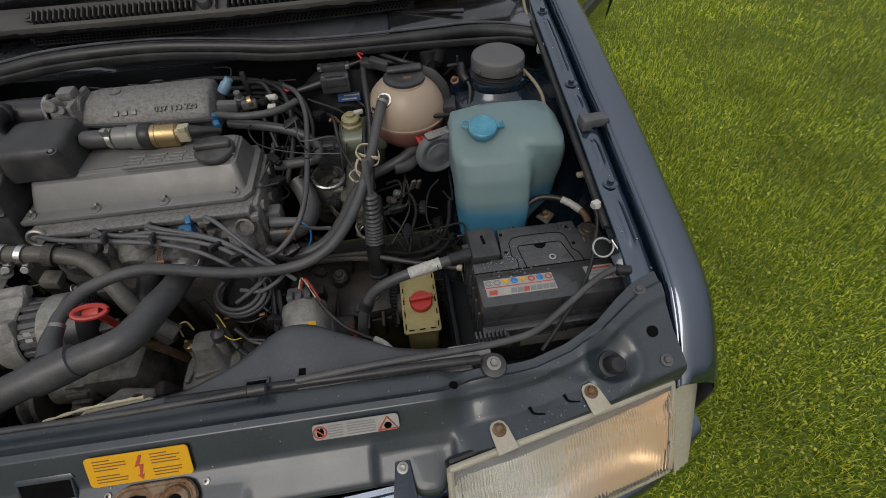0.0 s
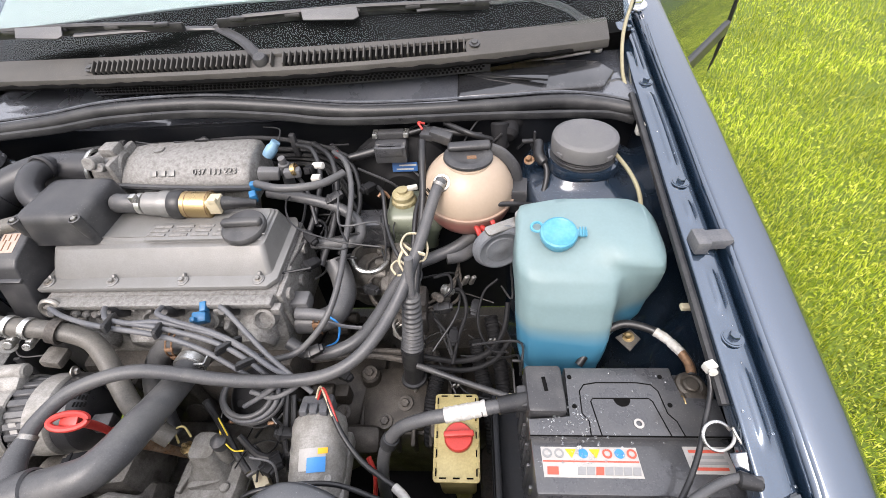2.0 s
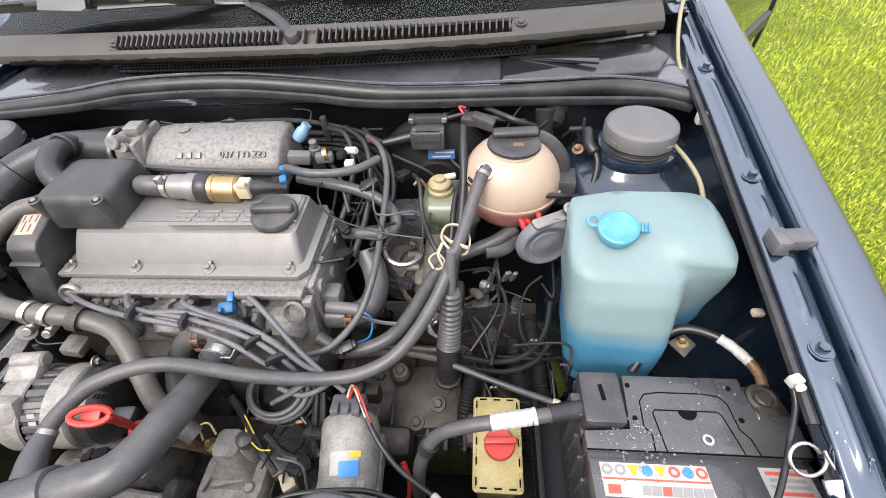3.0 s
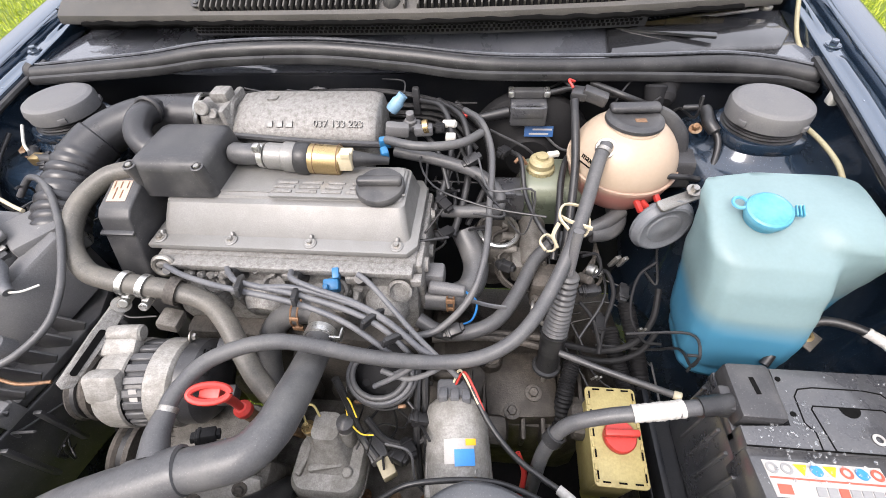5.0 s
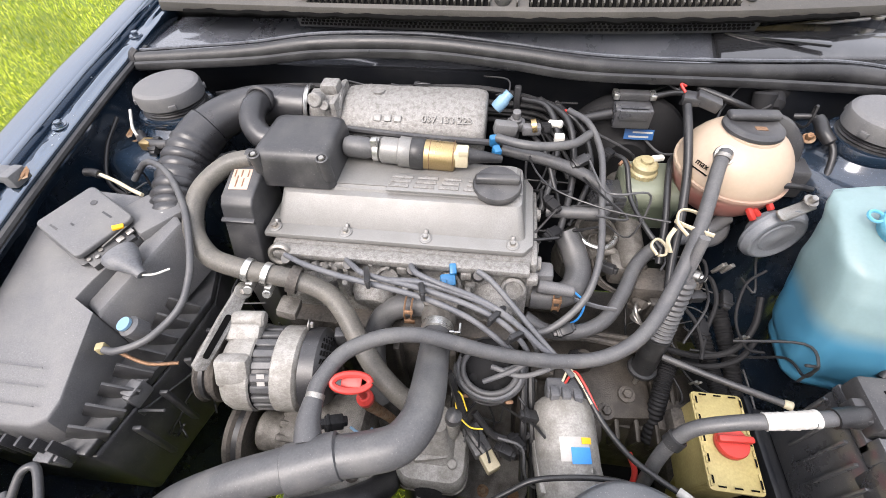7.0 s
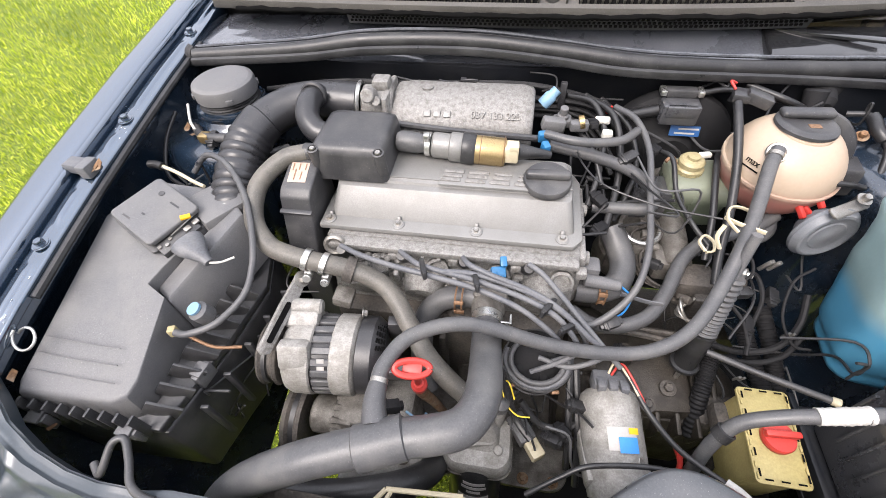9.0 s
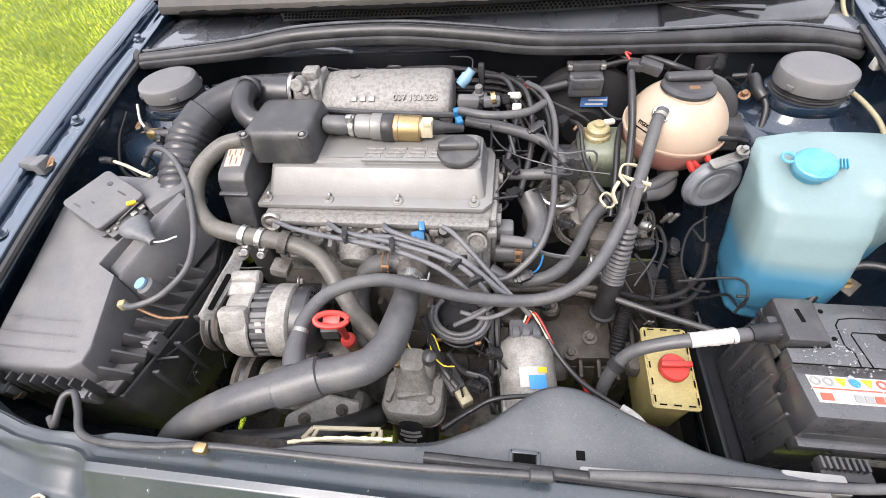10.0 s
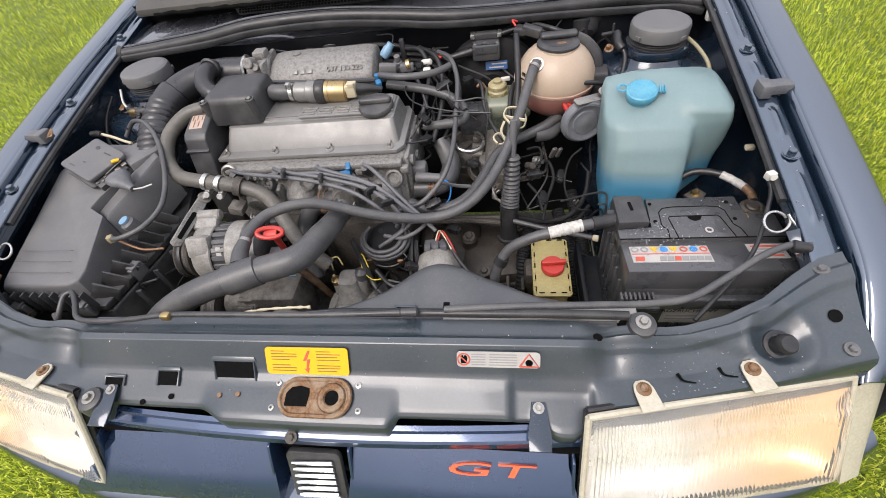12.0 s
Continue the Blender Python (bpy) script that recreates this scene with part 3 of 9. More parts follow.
for side, wname in ((1, "wall_left"), (-1, "wall_right")):
    # inner wing: the wall of the engine bay under the flange
    bm = B()
    secs = []
    for i in range(41):
        y = 0.24 + (1.05 - 0.24) * i / 40
        x0, z0 = rail_x(y) - 0.0255, rail_z(y) - 0.012
        bulge = 0.05 * math.exp(-((y - 0.866) / 0.14) ** 2)
        hump = 0.014 * math.exp(-((y - 0.60) / 0.022) ** 2)
        prof = [(x0, z0), (x0 + 0.004, z0 - 0.022), (x0 + 0.036 - hump - bulge * 0.6, z0 - 0.045), (x0 + 0.042 - hump * 1.6 - bulge * 1.4, z0 - 0.14),
                (x0 + 0.015 - bulge, z0 - 0.24), (x0 - 0.09 - bulge, z0 - 0.36), (x0 - 0.17 - bulge, z0 - 0.50)]
        up = [Vector((XC + side * a, y, b)) for a, b in prof]
        secs.append(up + [p + Vector((side * 0.006, 0, -0.002)) for p in up[::-1]])
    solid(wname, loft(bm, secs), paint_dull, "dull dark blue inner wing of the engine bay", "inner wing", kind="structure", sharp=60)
    # rubber seal strip along the flange
    bm = tube(B(), [(XC + side * (rail_x(y) - 0.031), y, rail_z(y) - 0.010) for y in (0.43, 0.55, 0.7, 0.85, 0.98)], 0.006, 8)
    solid("seal_strip", bm, rubber_dark, "black rubber strip along the fender flange", "seal", group="fender seal strips")
    # suspension tower with its cap
    cx = XC + side * 0.58
    t = thing("strut_tower", "dark blue suspension tower with a round black cap", "suspension tower", (cx, 0.866, 0.60), "suspension towers")
    bm = B()
    secs = []
    for z, rx, ry, off in ((0.60, 0.15, 0.17, 0.03), (0.80, 0.135, 0.15, 0.025), (0.885, 0.125, 0.135, 0.02), (0.905, 0.118, 0.125, 0.015), (0.914, 0.108, 0.115, 0.012), (0.917, 0.092, 0.095, 0.006), (0.921, 0.072, 0.072, 0.002), (0.930, 0.064, 0.064, 0), (0.936, 0.059, 0.059, 0), (0.942, 0.062, 0.062, 0), (0.953, 0.058, 0.058, 0), (0.955, 0.03, 0.03, 0)):
        secs.append([Vector((cx + side * off + rx * math.copysign(abs(math.cos(a)) ** 0.75, math.cos(a)), 0.866 + ry * math.copysign(abs(math.sin(a)) ** 0.75, math.sin(a)), z))
                     for a in [2 * math.pi * k / 36 for k in range(36)]])
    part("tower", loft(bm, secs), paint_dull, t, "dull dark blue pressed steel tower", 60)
    bm = lathe(B(), [(0.050, 0.014), (0.056, 0.015), (0.0565, 0.034), (0.0545, 0.039), (0.050, 0.0415), (0.047, 0.0425), (0.042, 0.0412), (0.02, 0.0418), (0, 0.0412)], (cx, 0.866, 0.953), (0, 0.03 * side * 0, 1), 40)
    for k in range(4):
        a = 0.6 + k * math.pi / 2
        rbox(bm, (cx + 0.0565 * math.cos(a), 0.866 + 0.0565 * math.sin(a), 0.975), (0.006, 0.012, 0.008), 0.001, (0, 0, math.degrees(a)))
    part("cap", bm, plastic_grey, t, "round faded black plastic cap")
    bm = lathe(B(), [(0.056, -0.004), (0.056, 0.001), (0.0525, 0.0025), (0.0545, 0.005), (0.0515, 0.007), (0.0535, 0.0095), (0.0505, 0.012), (0.050, 0.018)], (cx, 0.866, 0.953), (0, 0, 1), 36)
    part("neck", bm, rubber_dark, t, "black ribbed rubber neck")
    bm = lathe(B(), [(0.058, 0), (0.062, 0.002), (0.062, 0.006), (0.057, 0.008)], (cx, 0.866, 0.938), (0, 0, 1), 36)
    part("rubber_ring", bm, rubber_dark, t)

# firewall behind the engine
bm = B()
secs = []
for i in range(31):
    x = -0.715 + 1.45 * i / 30
    k = 0.012 * math.sin(x * 9) + 0.008 * math.sin(x * 23)
    up = [Vector((x, 0.965 + k * 0.4, 0.985)), Vector((x, 0.985 + k, 0.93)), Vector((x, 1.0 + k, 0.8)), Vector((x, 0.98 + k, 0.6)), Vector((x, 0.93, 0.42))]
    secs.append(up + [p + Vector((0, 0.012, 0)) for p in up[::-1]])
solid("wall_rear", loft(bm, secs), firewall_dark, "black firewall behind the engine, below the cowl", "firewall", kind="structure", sharp=60)

# cowl chamber under the grille
bm = B()
secs = []
for i in range(41):
    x = -0.70 + 1.43 * i / 40
    k = (x - XC) / 0.66
    yb = 1.03 + 0.10 * k * k
    up = [Vector((x, 0.972, 0.985)), Vector((x, 0.982, 0.992 + 0.006 * math.sin(x * 13))), Vector((x, 1.0, 1.0)), Vector((x, yb - 0.01, 1.028 - 0.025 * k * k)), Vector((x, yb + 0.05, 1.058 - 0.04 * k * k))]
    secs.append(up + [p + Vector((0, 0.003, -0.006)) for p in up[::-1]])
solid("cowl_tray", loft(bm, secs), tray_black, "black sheet metal tray under the wiper cowl", "cowl tray", kind="structure", sharp=60)

# right-hand plenum cover: loose black lid under the wiper linkage
t = thing("filter_lid", "wet black plastic pollen filter lid in the cowl", "lid", (0.53, 1.035, 0.985))
bm = prism(B(), [(-0.16, -0.035), (0.12, -0.04), (0.15, 0.0), (0.13, 0.035), (0.02, 0.05), (-0.15, 0.045)], 0.02, pose(0.53, 1.035, 1.002, 14, 0, 6), 0.006, 3)
part("lid", bm, wet_lid, t)
part("rib", rbox(B(), (0.47, 1.03, 1.028), (0.16, 0.012, 0.006), 0.002, (14, 0, -14)), wet_lid, t)

# ---- front panel ----
def smooth01(a):
    a = min(1.0, max(0.0, a))
    return a * a * (3 - 2 * a)


def panel_profile(x):
    u = abs(x - XC)
    yf = lerp_table(u, (0, 0.35, 0.385, 0.45, 0.58, 0.69, 0.74), (0.112, 0.116, 0.142, 0.150, 0.178, 0.203, 0.213))
    notch = 0.0
    for a, b in ((-0.305, -0.105), (0.125, 0.352)):
        notch = max(notch, smooth01((x - a) / 0.018) * smooth01((b - x) / 0.045))
    yf += 0.017 * notch
    yb = lerp_table(u, (0, 0.36, 0.40, 0.45, 0.5, 0.55, 0.6, 0.64, 0.675, 0.72), (0.248, 0.247, 0.243, 0.243, 0.249, 0.262, 0.284, 0.313, 0.335, 0.348))
    low = 0.009 * smooth01((x - 0.285) / 0.008) * smooth01((0.395 - x) / 0.008)
    mid = [(yf, 0.797 + 0.022 * notch), (yf + 0.001, 0.824 - low), (yf + 0.005, 0.828 - low), (0.166, 0.840 - low), (0.177 + low * 0.3, 0.846), (0.2015, 0.879),
           (0.205, 0.8835), (0.214, 0.8855), (0.2175, 0.881), (0.222, 0.8775), (yb, 0.8765), (yb + 0.001, 0.855)]
    w = yb - yf

    def slope(y):
        return 0.842 + max(0.0, y - 0.195) * 0.36 + 0.012 * math.exp(-((u - 0.43) / 0.035) ** 2) * smooth01((y - 0.16) / 0.06)
    form = ((0.02, -0.006), (0.05, 0.0), (0.28, -0.003), (0.40, -0.006), (0.66, -0.002), (0.72, 0.003), (0.84, 0.003), (0.88, -0.002), (0.94, -0.004))
    side = [(yf, 0.80)] + [(yf + w * f, slope(yf + w * f) + d) for f, d in form]
    side += [(yb, side[-1][1] + 0.001), (yb + 0.001, side[-1][1] - 0.022)]
    k = smooth01((u - 0.36) / 0.05)
    base = [(a[0] * (1 - k) + b[0] * k, a[1] * (1 - k) + b[1] * k) for a, b in zip(mid, side)]
    out = [base[0]]
    for (y0, z0), (y1, z1) in zip(base[1:-2], base[2:-1]):
        out += [(y0 + (y1 - y0) * i / 5, z0 + (z1 - z0) * i / 5) for i in range(5)]
    out += base[-2:]
    # pressed forms of the corners: a raised shelf behind the lamp and the buffer's dish
    line = lerp_table(u, (0.40, 0.52, 0.565, 0.60, 0.69), (0.214, 0.222, 0.212, 0.196, 0.192))

    def press(y):
        d = math.hypot(u - 0.607, y - 0.235)
        return k * (0.007 * smooth01((y - line) / 0.013) - 0.011 * smooth01((0.038 - d) / 0.022) + 0.0022 * math.exp(-((d - 0.040) / 0.005) ** 2))
    return [out[0]] + [(y, z + press(y)) for y, z in out[1:]]


def panel_z(x, y):
    p = panel_profile(x)
    return lerp_table(y, [a for a, _ in p[1:-1]], [b for _, b in p[1:-1]])


t = thing("lock_carrier", "satin black lock carrier sheet across the car's nose", "body panel", (XC, 0.2, 0.78))
bm = B()
secs = []
for i in range(353):
    x = XC - 0.705 + 1.41 * i / 352
    up = [Vector((x, y, z)) for y, z in panel_profile(x)]
    secs.append(up + [p + Vector((0, 0.0025, -0.004)) for p in up[::-1]])
part("panel", loft(bm, secs), black_panel, t, "satin black painted steel sheet", 50)
front_panel = t
# near-black sheet standing in for the shade between panel and grille
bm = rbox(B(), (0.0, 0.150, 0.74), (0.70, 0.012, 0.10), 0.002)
part("gap_shade", bm, shade_and_ink_black, t)


def on_panel(x, y, dz=0.0):
    return Vector((x, y, panel_z(x, y) + dz))


def panel_normal(x, y):
    a = on_panel(x, y + 0.006) - on_panel(x, y - 0.006)
    b = on_panel(x + 0.006, y) - on_panel(x - 0.006, y)
    return b.cross(a).normalized()


# rusty lock plate with its two openings
lx, ly = 0.026, 0.147
nrm = panel_normal(lx, ly)
fr = aim(on_panel(lx, ly, 0.003), nrm)
lock = thing("bonnet_lock", "rusty oval bonnet lock plate with two openings", "bonnet lock", on_panel(lx, ly))
bm = B()
outline = [(0.027 * math.copysign(1, math.cos(a)) + 0.023 * math.cos(a), 0.0235 * math.sin(a)) for a in [2 * math.pi * (k + 0.5) / 40 for k in range(40)]]
prism(bm, outline, 0.004, aim(on_panel(lx, ly, 0.001), nrm), 0.0015)
part("plate", bm, rust, lock, "rust-brown pressed plate")
mm = Matrix.Translation(on_panel(lx, ly, 0.0)) @ Vector((0, 0, 1)).rotation_difference(nrm).to_matrix().to_4x4()
bm = ring(B(), mm @ Vector((0.025, 0.0, 0.006)), nrm, 0.0145, 0.0050)
ring(bm, mm @ Vector((0.025, 0.0, 0.005)), nrm, 0.0215, 0.0022)
part("ring", bm, rust, lock)
# the lock's openings are near-black plates that stand for their shade
bm = prism(B(), [(-0.017, -0.012), (0.014, -0.012)] + [(0.014 + 0.002 * math.cos(a), 0.0 + 0.012 * math.sin(a)) for a in (0.3, 0.9, 1.4)] + [(0.002, 0.0145), (-0.010, 0.0125), (-0.017, 0.004)], 0.0025, mm @ pose(-0.024, 0, 0.004), 0.0)
part("opening", bm, shade_and_ink_black, lock)
bm = lathe(B(), [(0, 0), (0.0100, 0), (0.0100, 0.002), (0, 0.002)], mm @ Vector((0.025, 0, 0.0045)), nrm, 20)
part("opening", bm, shade_and_ink_black, lock)
bm = tube(B(), [mm @ Vector((x, y, 0.005)) for x, y in outline + outline[:1]], 0.0032, 6, 1, raw=True)
part("rim", bm, rust, lock)
for sx, sy in ((-1, 1), (1, 1), (-1, -1), (1, -1)):
    p = on_panel(lx + sx * (0.058 if sy > 0 else 0.062), ly + sy * 0.016 + 0.002)
    bm = lathe(B(), [(0.0018, 0), (0.0042, 0.0), (0.0042, 0.0012), (0.0018, 0.0016)], p, panel_normal(p.x, p.y), 14)
    part("rivet", bm, steel, lock)

# slots and holes of the panel, their shade drawn by near-black plates
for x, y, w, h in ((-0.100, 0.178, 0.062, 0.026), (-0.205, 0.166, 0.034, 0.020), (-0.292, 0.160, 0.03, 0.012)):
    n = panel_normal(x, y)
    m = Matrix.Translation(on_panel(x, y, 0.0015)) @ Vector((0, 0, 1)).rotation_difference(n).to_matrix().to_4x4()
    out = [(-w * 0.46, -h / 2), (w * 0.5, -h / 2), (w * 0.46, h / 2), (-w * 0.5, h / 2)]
    part("slot", prism(B(), out, 0.0012, m), shade_and_ink_black, front_panel)
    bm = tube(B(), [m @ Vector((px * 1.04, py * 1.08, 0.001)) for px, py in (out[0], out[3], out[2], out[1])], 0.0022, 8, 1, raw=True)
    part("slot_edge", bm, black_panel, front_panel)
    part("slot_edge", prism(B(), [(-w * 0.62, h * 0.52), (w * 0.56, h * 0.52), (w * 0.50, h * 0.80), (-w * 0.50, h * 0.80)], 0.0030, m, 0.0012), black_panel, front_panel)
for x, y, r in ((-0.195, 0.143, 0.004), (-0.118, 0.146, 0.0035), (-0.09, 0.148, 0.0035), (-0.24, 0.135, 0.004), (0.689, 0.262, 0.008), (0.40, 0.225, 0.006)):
    part("hole", lathe(B(), [(0, 0), (r, 0), (r, 0.0012), (0, 0.0012)], on_panel(x, y, 0.0008), panel_normal(x, y), 16), rust if r < 0.0038 else shade_and_ink_black, front_panel)

# round rubber-topped fixing bolts of the radiator
for x, y in ((0.457, 0.243), (-0.318, 0.133)):
    p, n = on_panel(x, y), Vector((0, -0.15, 1))
    mount = thing("radiator_mount", "black rubber radiator mount with a steel bolt and washer", "rubber mount", p, "radiator mounts")
    bm = lathe(B(), [(0, -0.004), (0.018, -0.004), (0.018, 0.003), (0.0165, 0.007), (0.011, 0.009), (0, 0.009)], p, n, 28)
    part("rubber", bm, plastic, mount)
    part("bolt", bolt(B(), p + Vector((0, 0, 0.009)), n, 0.0056, 0.0065), steel, mount)
# bonnet buffer on the corner
for sgn in (1, -1):
    x, y = XC + sgn * 0.607, 0.233
    p, n = on_panel(x, y), panel_normal(x, y)
    buf = thing("bonnet_buffer", "black rubber bonnet buffer in a round dish", "buffer", p, "bonnet buffers")
    bm = lathe(B(), [(0.0135, 0.0), (0.0185, 0.0004), (0.018, 0.003), (0.0135, 0.004)], p, n, 30)
    part("collar", bm, rubber_dark, buf)
    bm = lathe(B(), [(0.011, 0.001), (0.0115, 0.011), (0.0125, 0.013), (0.0125, 0.020), (0.0095, 0.024), (0, 0.025)], p, n, 24)
    part("rubber", bm, rubber_dark, buf)
for x, y, mt in ((0.694, 0.222, plastic_grey), (0.687, 0.317, plastic_grey), (-0.66, 0.222, plastic_grey), (-0.655, 0.317, plastic_grey)):
    solid("panel_bolt", bolt(B(), on_panel(x, y, 0.001), panel_normal(x, y), 0.0050, 0.006), mt, "grey hexagon bolt through the front panel", "bolt", group="front panel bolts")
# comma-shaped drain nicks
for x, y in ((0.505, 0.188), (0.555, 0.197)):
    bm = tube(B(), [on_panel(x - 0.008, y + 0.006, 0.0008), on_panel(x - 0.004, y - 0.003, 0.0008), on_panel(x + 0.010, y - 0.006, 0.0008)], lambda s: 0.0024 * (1 - s * 0.7), 6, 4)
    part("nick", bm, shade_and_ink_black, front_panel)

# ---- labels on the front panel ----
def panel_label(name, x, y, w, h, material, label, skew=0.0):
    n = panel_normal(x, y)
    m = Matrix.Translation(on_panel(x, y, 0.0)) @ Vector((0, 0, 1)).rotation_difference(n).to_matrix().to_4x4()
    t = thing(name, label, "sticker", on_panel(x, y))
    poly = [(px + skew * py, py) for px, py in round_rect(w, h, 0.005)]
    part("sheet", prism(B(), poly, 0.0012, m @ pose(0, 0, 0.0035)), material, t)
    return t, m


tl, m = panel_label("warning_sticker", 0.012, 0.1895, 0.120, 0.040, yellow, "yellow ignition warning sticker with a red flash")
bm = prism(B(), [(x, y * 0.82) for x, y in ((0.003, 0.019), (-0.005, 0.0), (0.001, 0.002), (-0.001, -0.014), (-0.004, -0.013), (0.001, -0.021), (0.004, -0.012), (0.0015, -0.013), (0.006, 0.004), (0.0005, 0.003), (0.0065, 0.019))], 0.0004, m @ pose(0, 0, 0.005))
part("flash", bm, label_red, tl, "red lightning flash")
rng = random.Random(2)
for col in (-0.032, 0.034):
    for k in range(8):
        w = rng.uniform(0.026, 0.038) if k not in (0, 4) else 0.02
        if k == 4:
            continue
        bm = rbox(B(), (0, 0, 0), (w, 0.0011, 0.0004), 0, m=m @ pose(col + (w - 0.038) / 2, 0.0145 - k * 0.0041, 0.005))
        part("text_bar", bm, copper, tl)
tl, m = panel_label("fan_sticker", 0.273, 0.1945, 0.106, 0.0215, label_white, "white fan warning sticker with red signs")
ring(bm := B(), m @ Vector((-0.044, 0, 0.005)), m.to_3x3() @ Vector((0, 0, 1)), 0.0078, 0.0010, 24, 6)
rbox(bm, (0, 0, 0), (0.015, 0.0016, 0.0005), 0, m=m @ pose(-0.044, 0, 0.0055, 0, 0, -45))
part("red_ring", bm, label_red, tl)
bm = prism(B(), [(-0.0035, -0.0055), (0.0035, -0.0055), (0.0048, 0.001), (0.0035, 0.0055), (0.001, 0.0055), (0.0, 0.003), (-0.001, 0.006), (-0.003, 0.005), (-0.004, 0.0)], 0.0004, m @ pose(-0.044, 0, 0.0049))
part("hand_sign", bm, shade_and_ink_black, tl)
tri_pts = [m @ Vector((0.027, -0.0085, 0.0055)), m @ Vector((0.051, -0.0085, 0.0055)), m @ Vector((0.039, 0.0088, 0.0055)), m @ Vector((0.027, -0.0085, 0.0055))]
part("red_triangle", tube(B(), tri_pts, 0.0012, 6, 1, raw=True), label_red, tl)
bm = B()
for k in range(4):
    rbox(bm, (0, 0, 0), (0.003, 0.009, 0.0005), 0.0, m=m @ pose(0.039, -0.0035, 0.0052, 0, 0, 45 * k + 20))
part("fan_sign", bm, shade_and_ink_black, tl)
for k in range(5):
    for c in (-0.02, 0.003, 0.02):
        bm = rbox(B(), (0, 0, 0), (0.018 if c else 0.02, 0.0012, 0.0004), 0, m=m @ pose(c - 0.005, 0.0072 - k * 0.0036, 0.005))
        part("text_bar", bm, label_grey, tl)

# ---- headlights ----
def headlight(side):
    t = thing("headlight", "rectangular headlight with fluted glass and a yellowed rim", "headlight", (XC + side * 0.53, 0.15, 0.68), "headlights")

    def L(u, v, d=0.0):
        """u from the inner to the outer end, v from the top down, d inwards."""
        x = 0.366 + 0.329 * u + (0.012 * u - 0.004) * v
        y = 0.134 + 0.066 * u + 0.006 * u * u - 0.080 * v
        z = 0.840 - 0.022 * u - 0.137 * v + 0.005 * math.sin(math.pi * u)
        nrm = Vector((0.16, -0.88, 0.46)).normalized()
        p = Vector((x, y, z)) - nrm * d
        return Vector((XC + side * p.x, p.y, p.z))
    bm = B()
    nu, nv = 512, 26
    grid = []
    for j in range(nv + 1):
        v = j / nv
        row = []
        for i in range(nu + 1):
            u = i / nu
            lens = 0.0
            if 0.02 < u < 0.98 and 0.10 < v < 0.97:
                lens = 0.0028 * abs(math.sin(math.pi * u * (84 if v < 0.24 else 58))) * (1.0 if v < 0.3 else 0.45 + 0.55 * (math.sin(u * 11 + v * 3) > -0.3))
            edge = min(u, 1 - u) * 0.325
            bow = 0.004 * (1 - math.exp(-edge / 0.012)) + 0.004 * (1 - math.exp(-min(v, 1 - v) * 0.15 / 0.012)) + 0.0045 * smooth_end((v - 0.22) / 0.05)
            row.append(bm.verts.new(L(u, v, -bow - lens)))
        grid.append(row)
    for j in range(nv):
        for i in range(nu):
            bm.faces.new((grid[j][i], grid[j][i + 1], grid[j + 1][i + 1], grid[j + 1][i]))
    lens = part("lens", bm, lens_glass, t, "fluted clear glass", 75)
    lens.visible_shadow = False
    # reflector bowl
    bm = B()
    rows = []
    for j in range(15):
        v = j / 14
        row = []
        for i in range(41):
            f = i / 40
            d = 0.010 + 0.045 * (1 - (2 * f - 1) ** 6) * (1 - (2 * v - 1) ** 4) * (0.8 + 0.2 * math.cos(f * 9))
            row.append(bm.verts.new(L(f, 0.03 + 0.94 * v, d)))
        rows.append(row)
    for j in range(14):
        for i in range(40):
            bm.faces.new((rows[j][i], rows[j][i + 1], rows[j + 1][i + 1], rows[j + 1][i]))
    part("reflector", bm, reflectors[side], t, "silvered reflector, amber at its outer end", 80)
    # rim round the glass
    loop = [L(u, 0) for u in np.linspace(0, 1, 12)] + [L(1, v) for v in np.linspace(0.1, 1, 8)] + [L(u, 1) for u in np.linspace(0.92, 0, 12)] + [L(0, v) for v in np.linspace(0.9, 0, 8)]
    part("rim", tube(B(), loop, 0.0045, 8, 1, raw=True), lamp_rim, t, "yellowed plastic rim")
    loop2 = [p + Vector((0, 0.010, -0.004)) for p in loop]
    part("seal", tube(B(), loop2, 0.005, 8, 1, raw=True), rubber_dark, t, "black rubber seal")
    # fixing tongues on the panel
    for x, y in ((0.435, 0.169), (0.567, 0.199)):
        xx = XC + side * x
        p = on_panel(xx, y, 0.0025)
        n = panel_normal(xx, y)
        m = Matrix.Translation(p) @ Vector((0, 0, 1)).rotation_difference(n).to_matrix().to_4x4() @ pose(0, 0, 0, 0, 0, side * 13)
        bm = prism(B(), [(-0.012, 0.0), (-0.010, 0.008), (-0.005, 0.012), (0.005, 0.012), (0.010, 0.008), (0.012, 0.0), (0.014, -0.028), (-0.014, -0.028)], 0.003, m, 0.0008)
        tongue = part("tongue", bm, lamp_rim, t, "grey-yellow fixing tongue")
        part("bolt", bolt(B(), p + n * 0.003, n, 0.0052, 0.006), rust, tongue)
    return t


headlight(1)
headlight(-1)
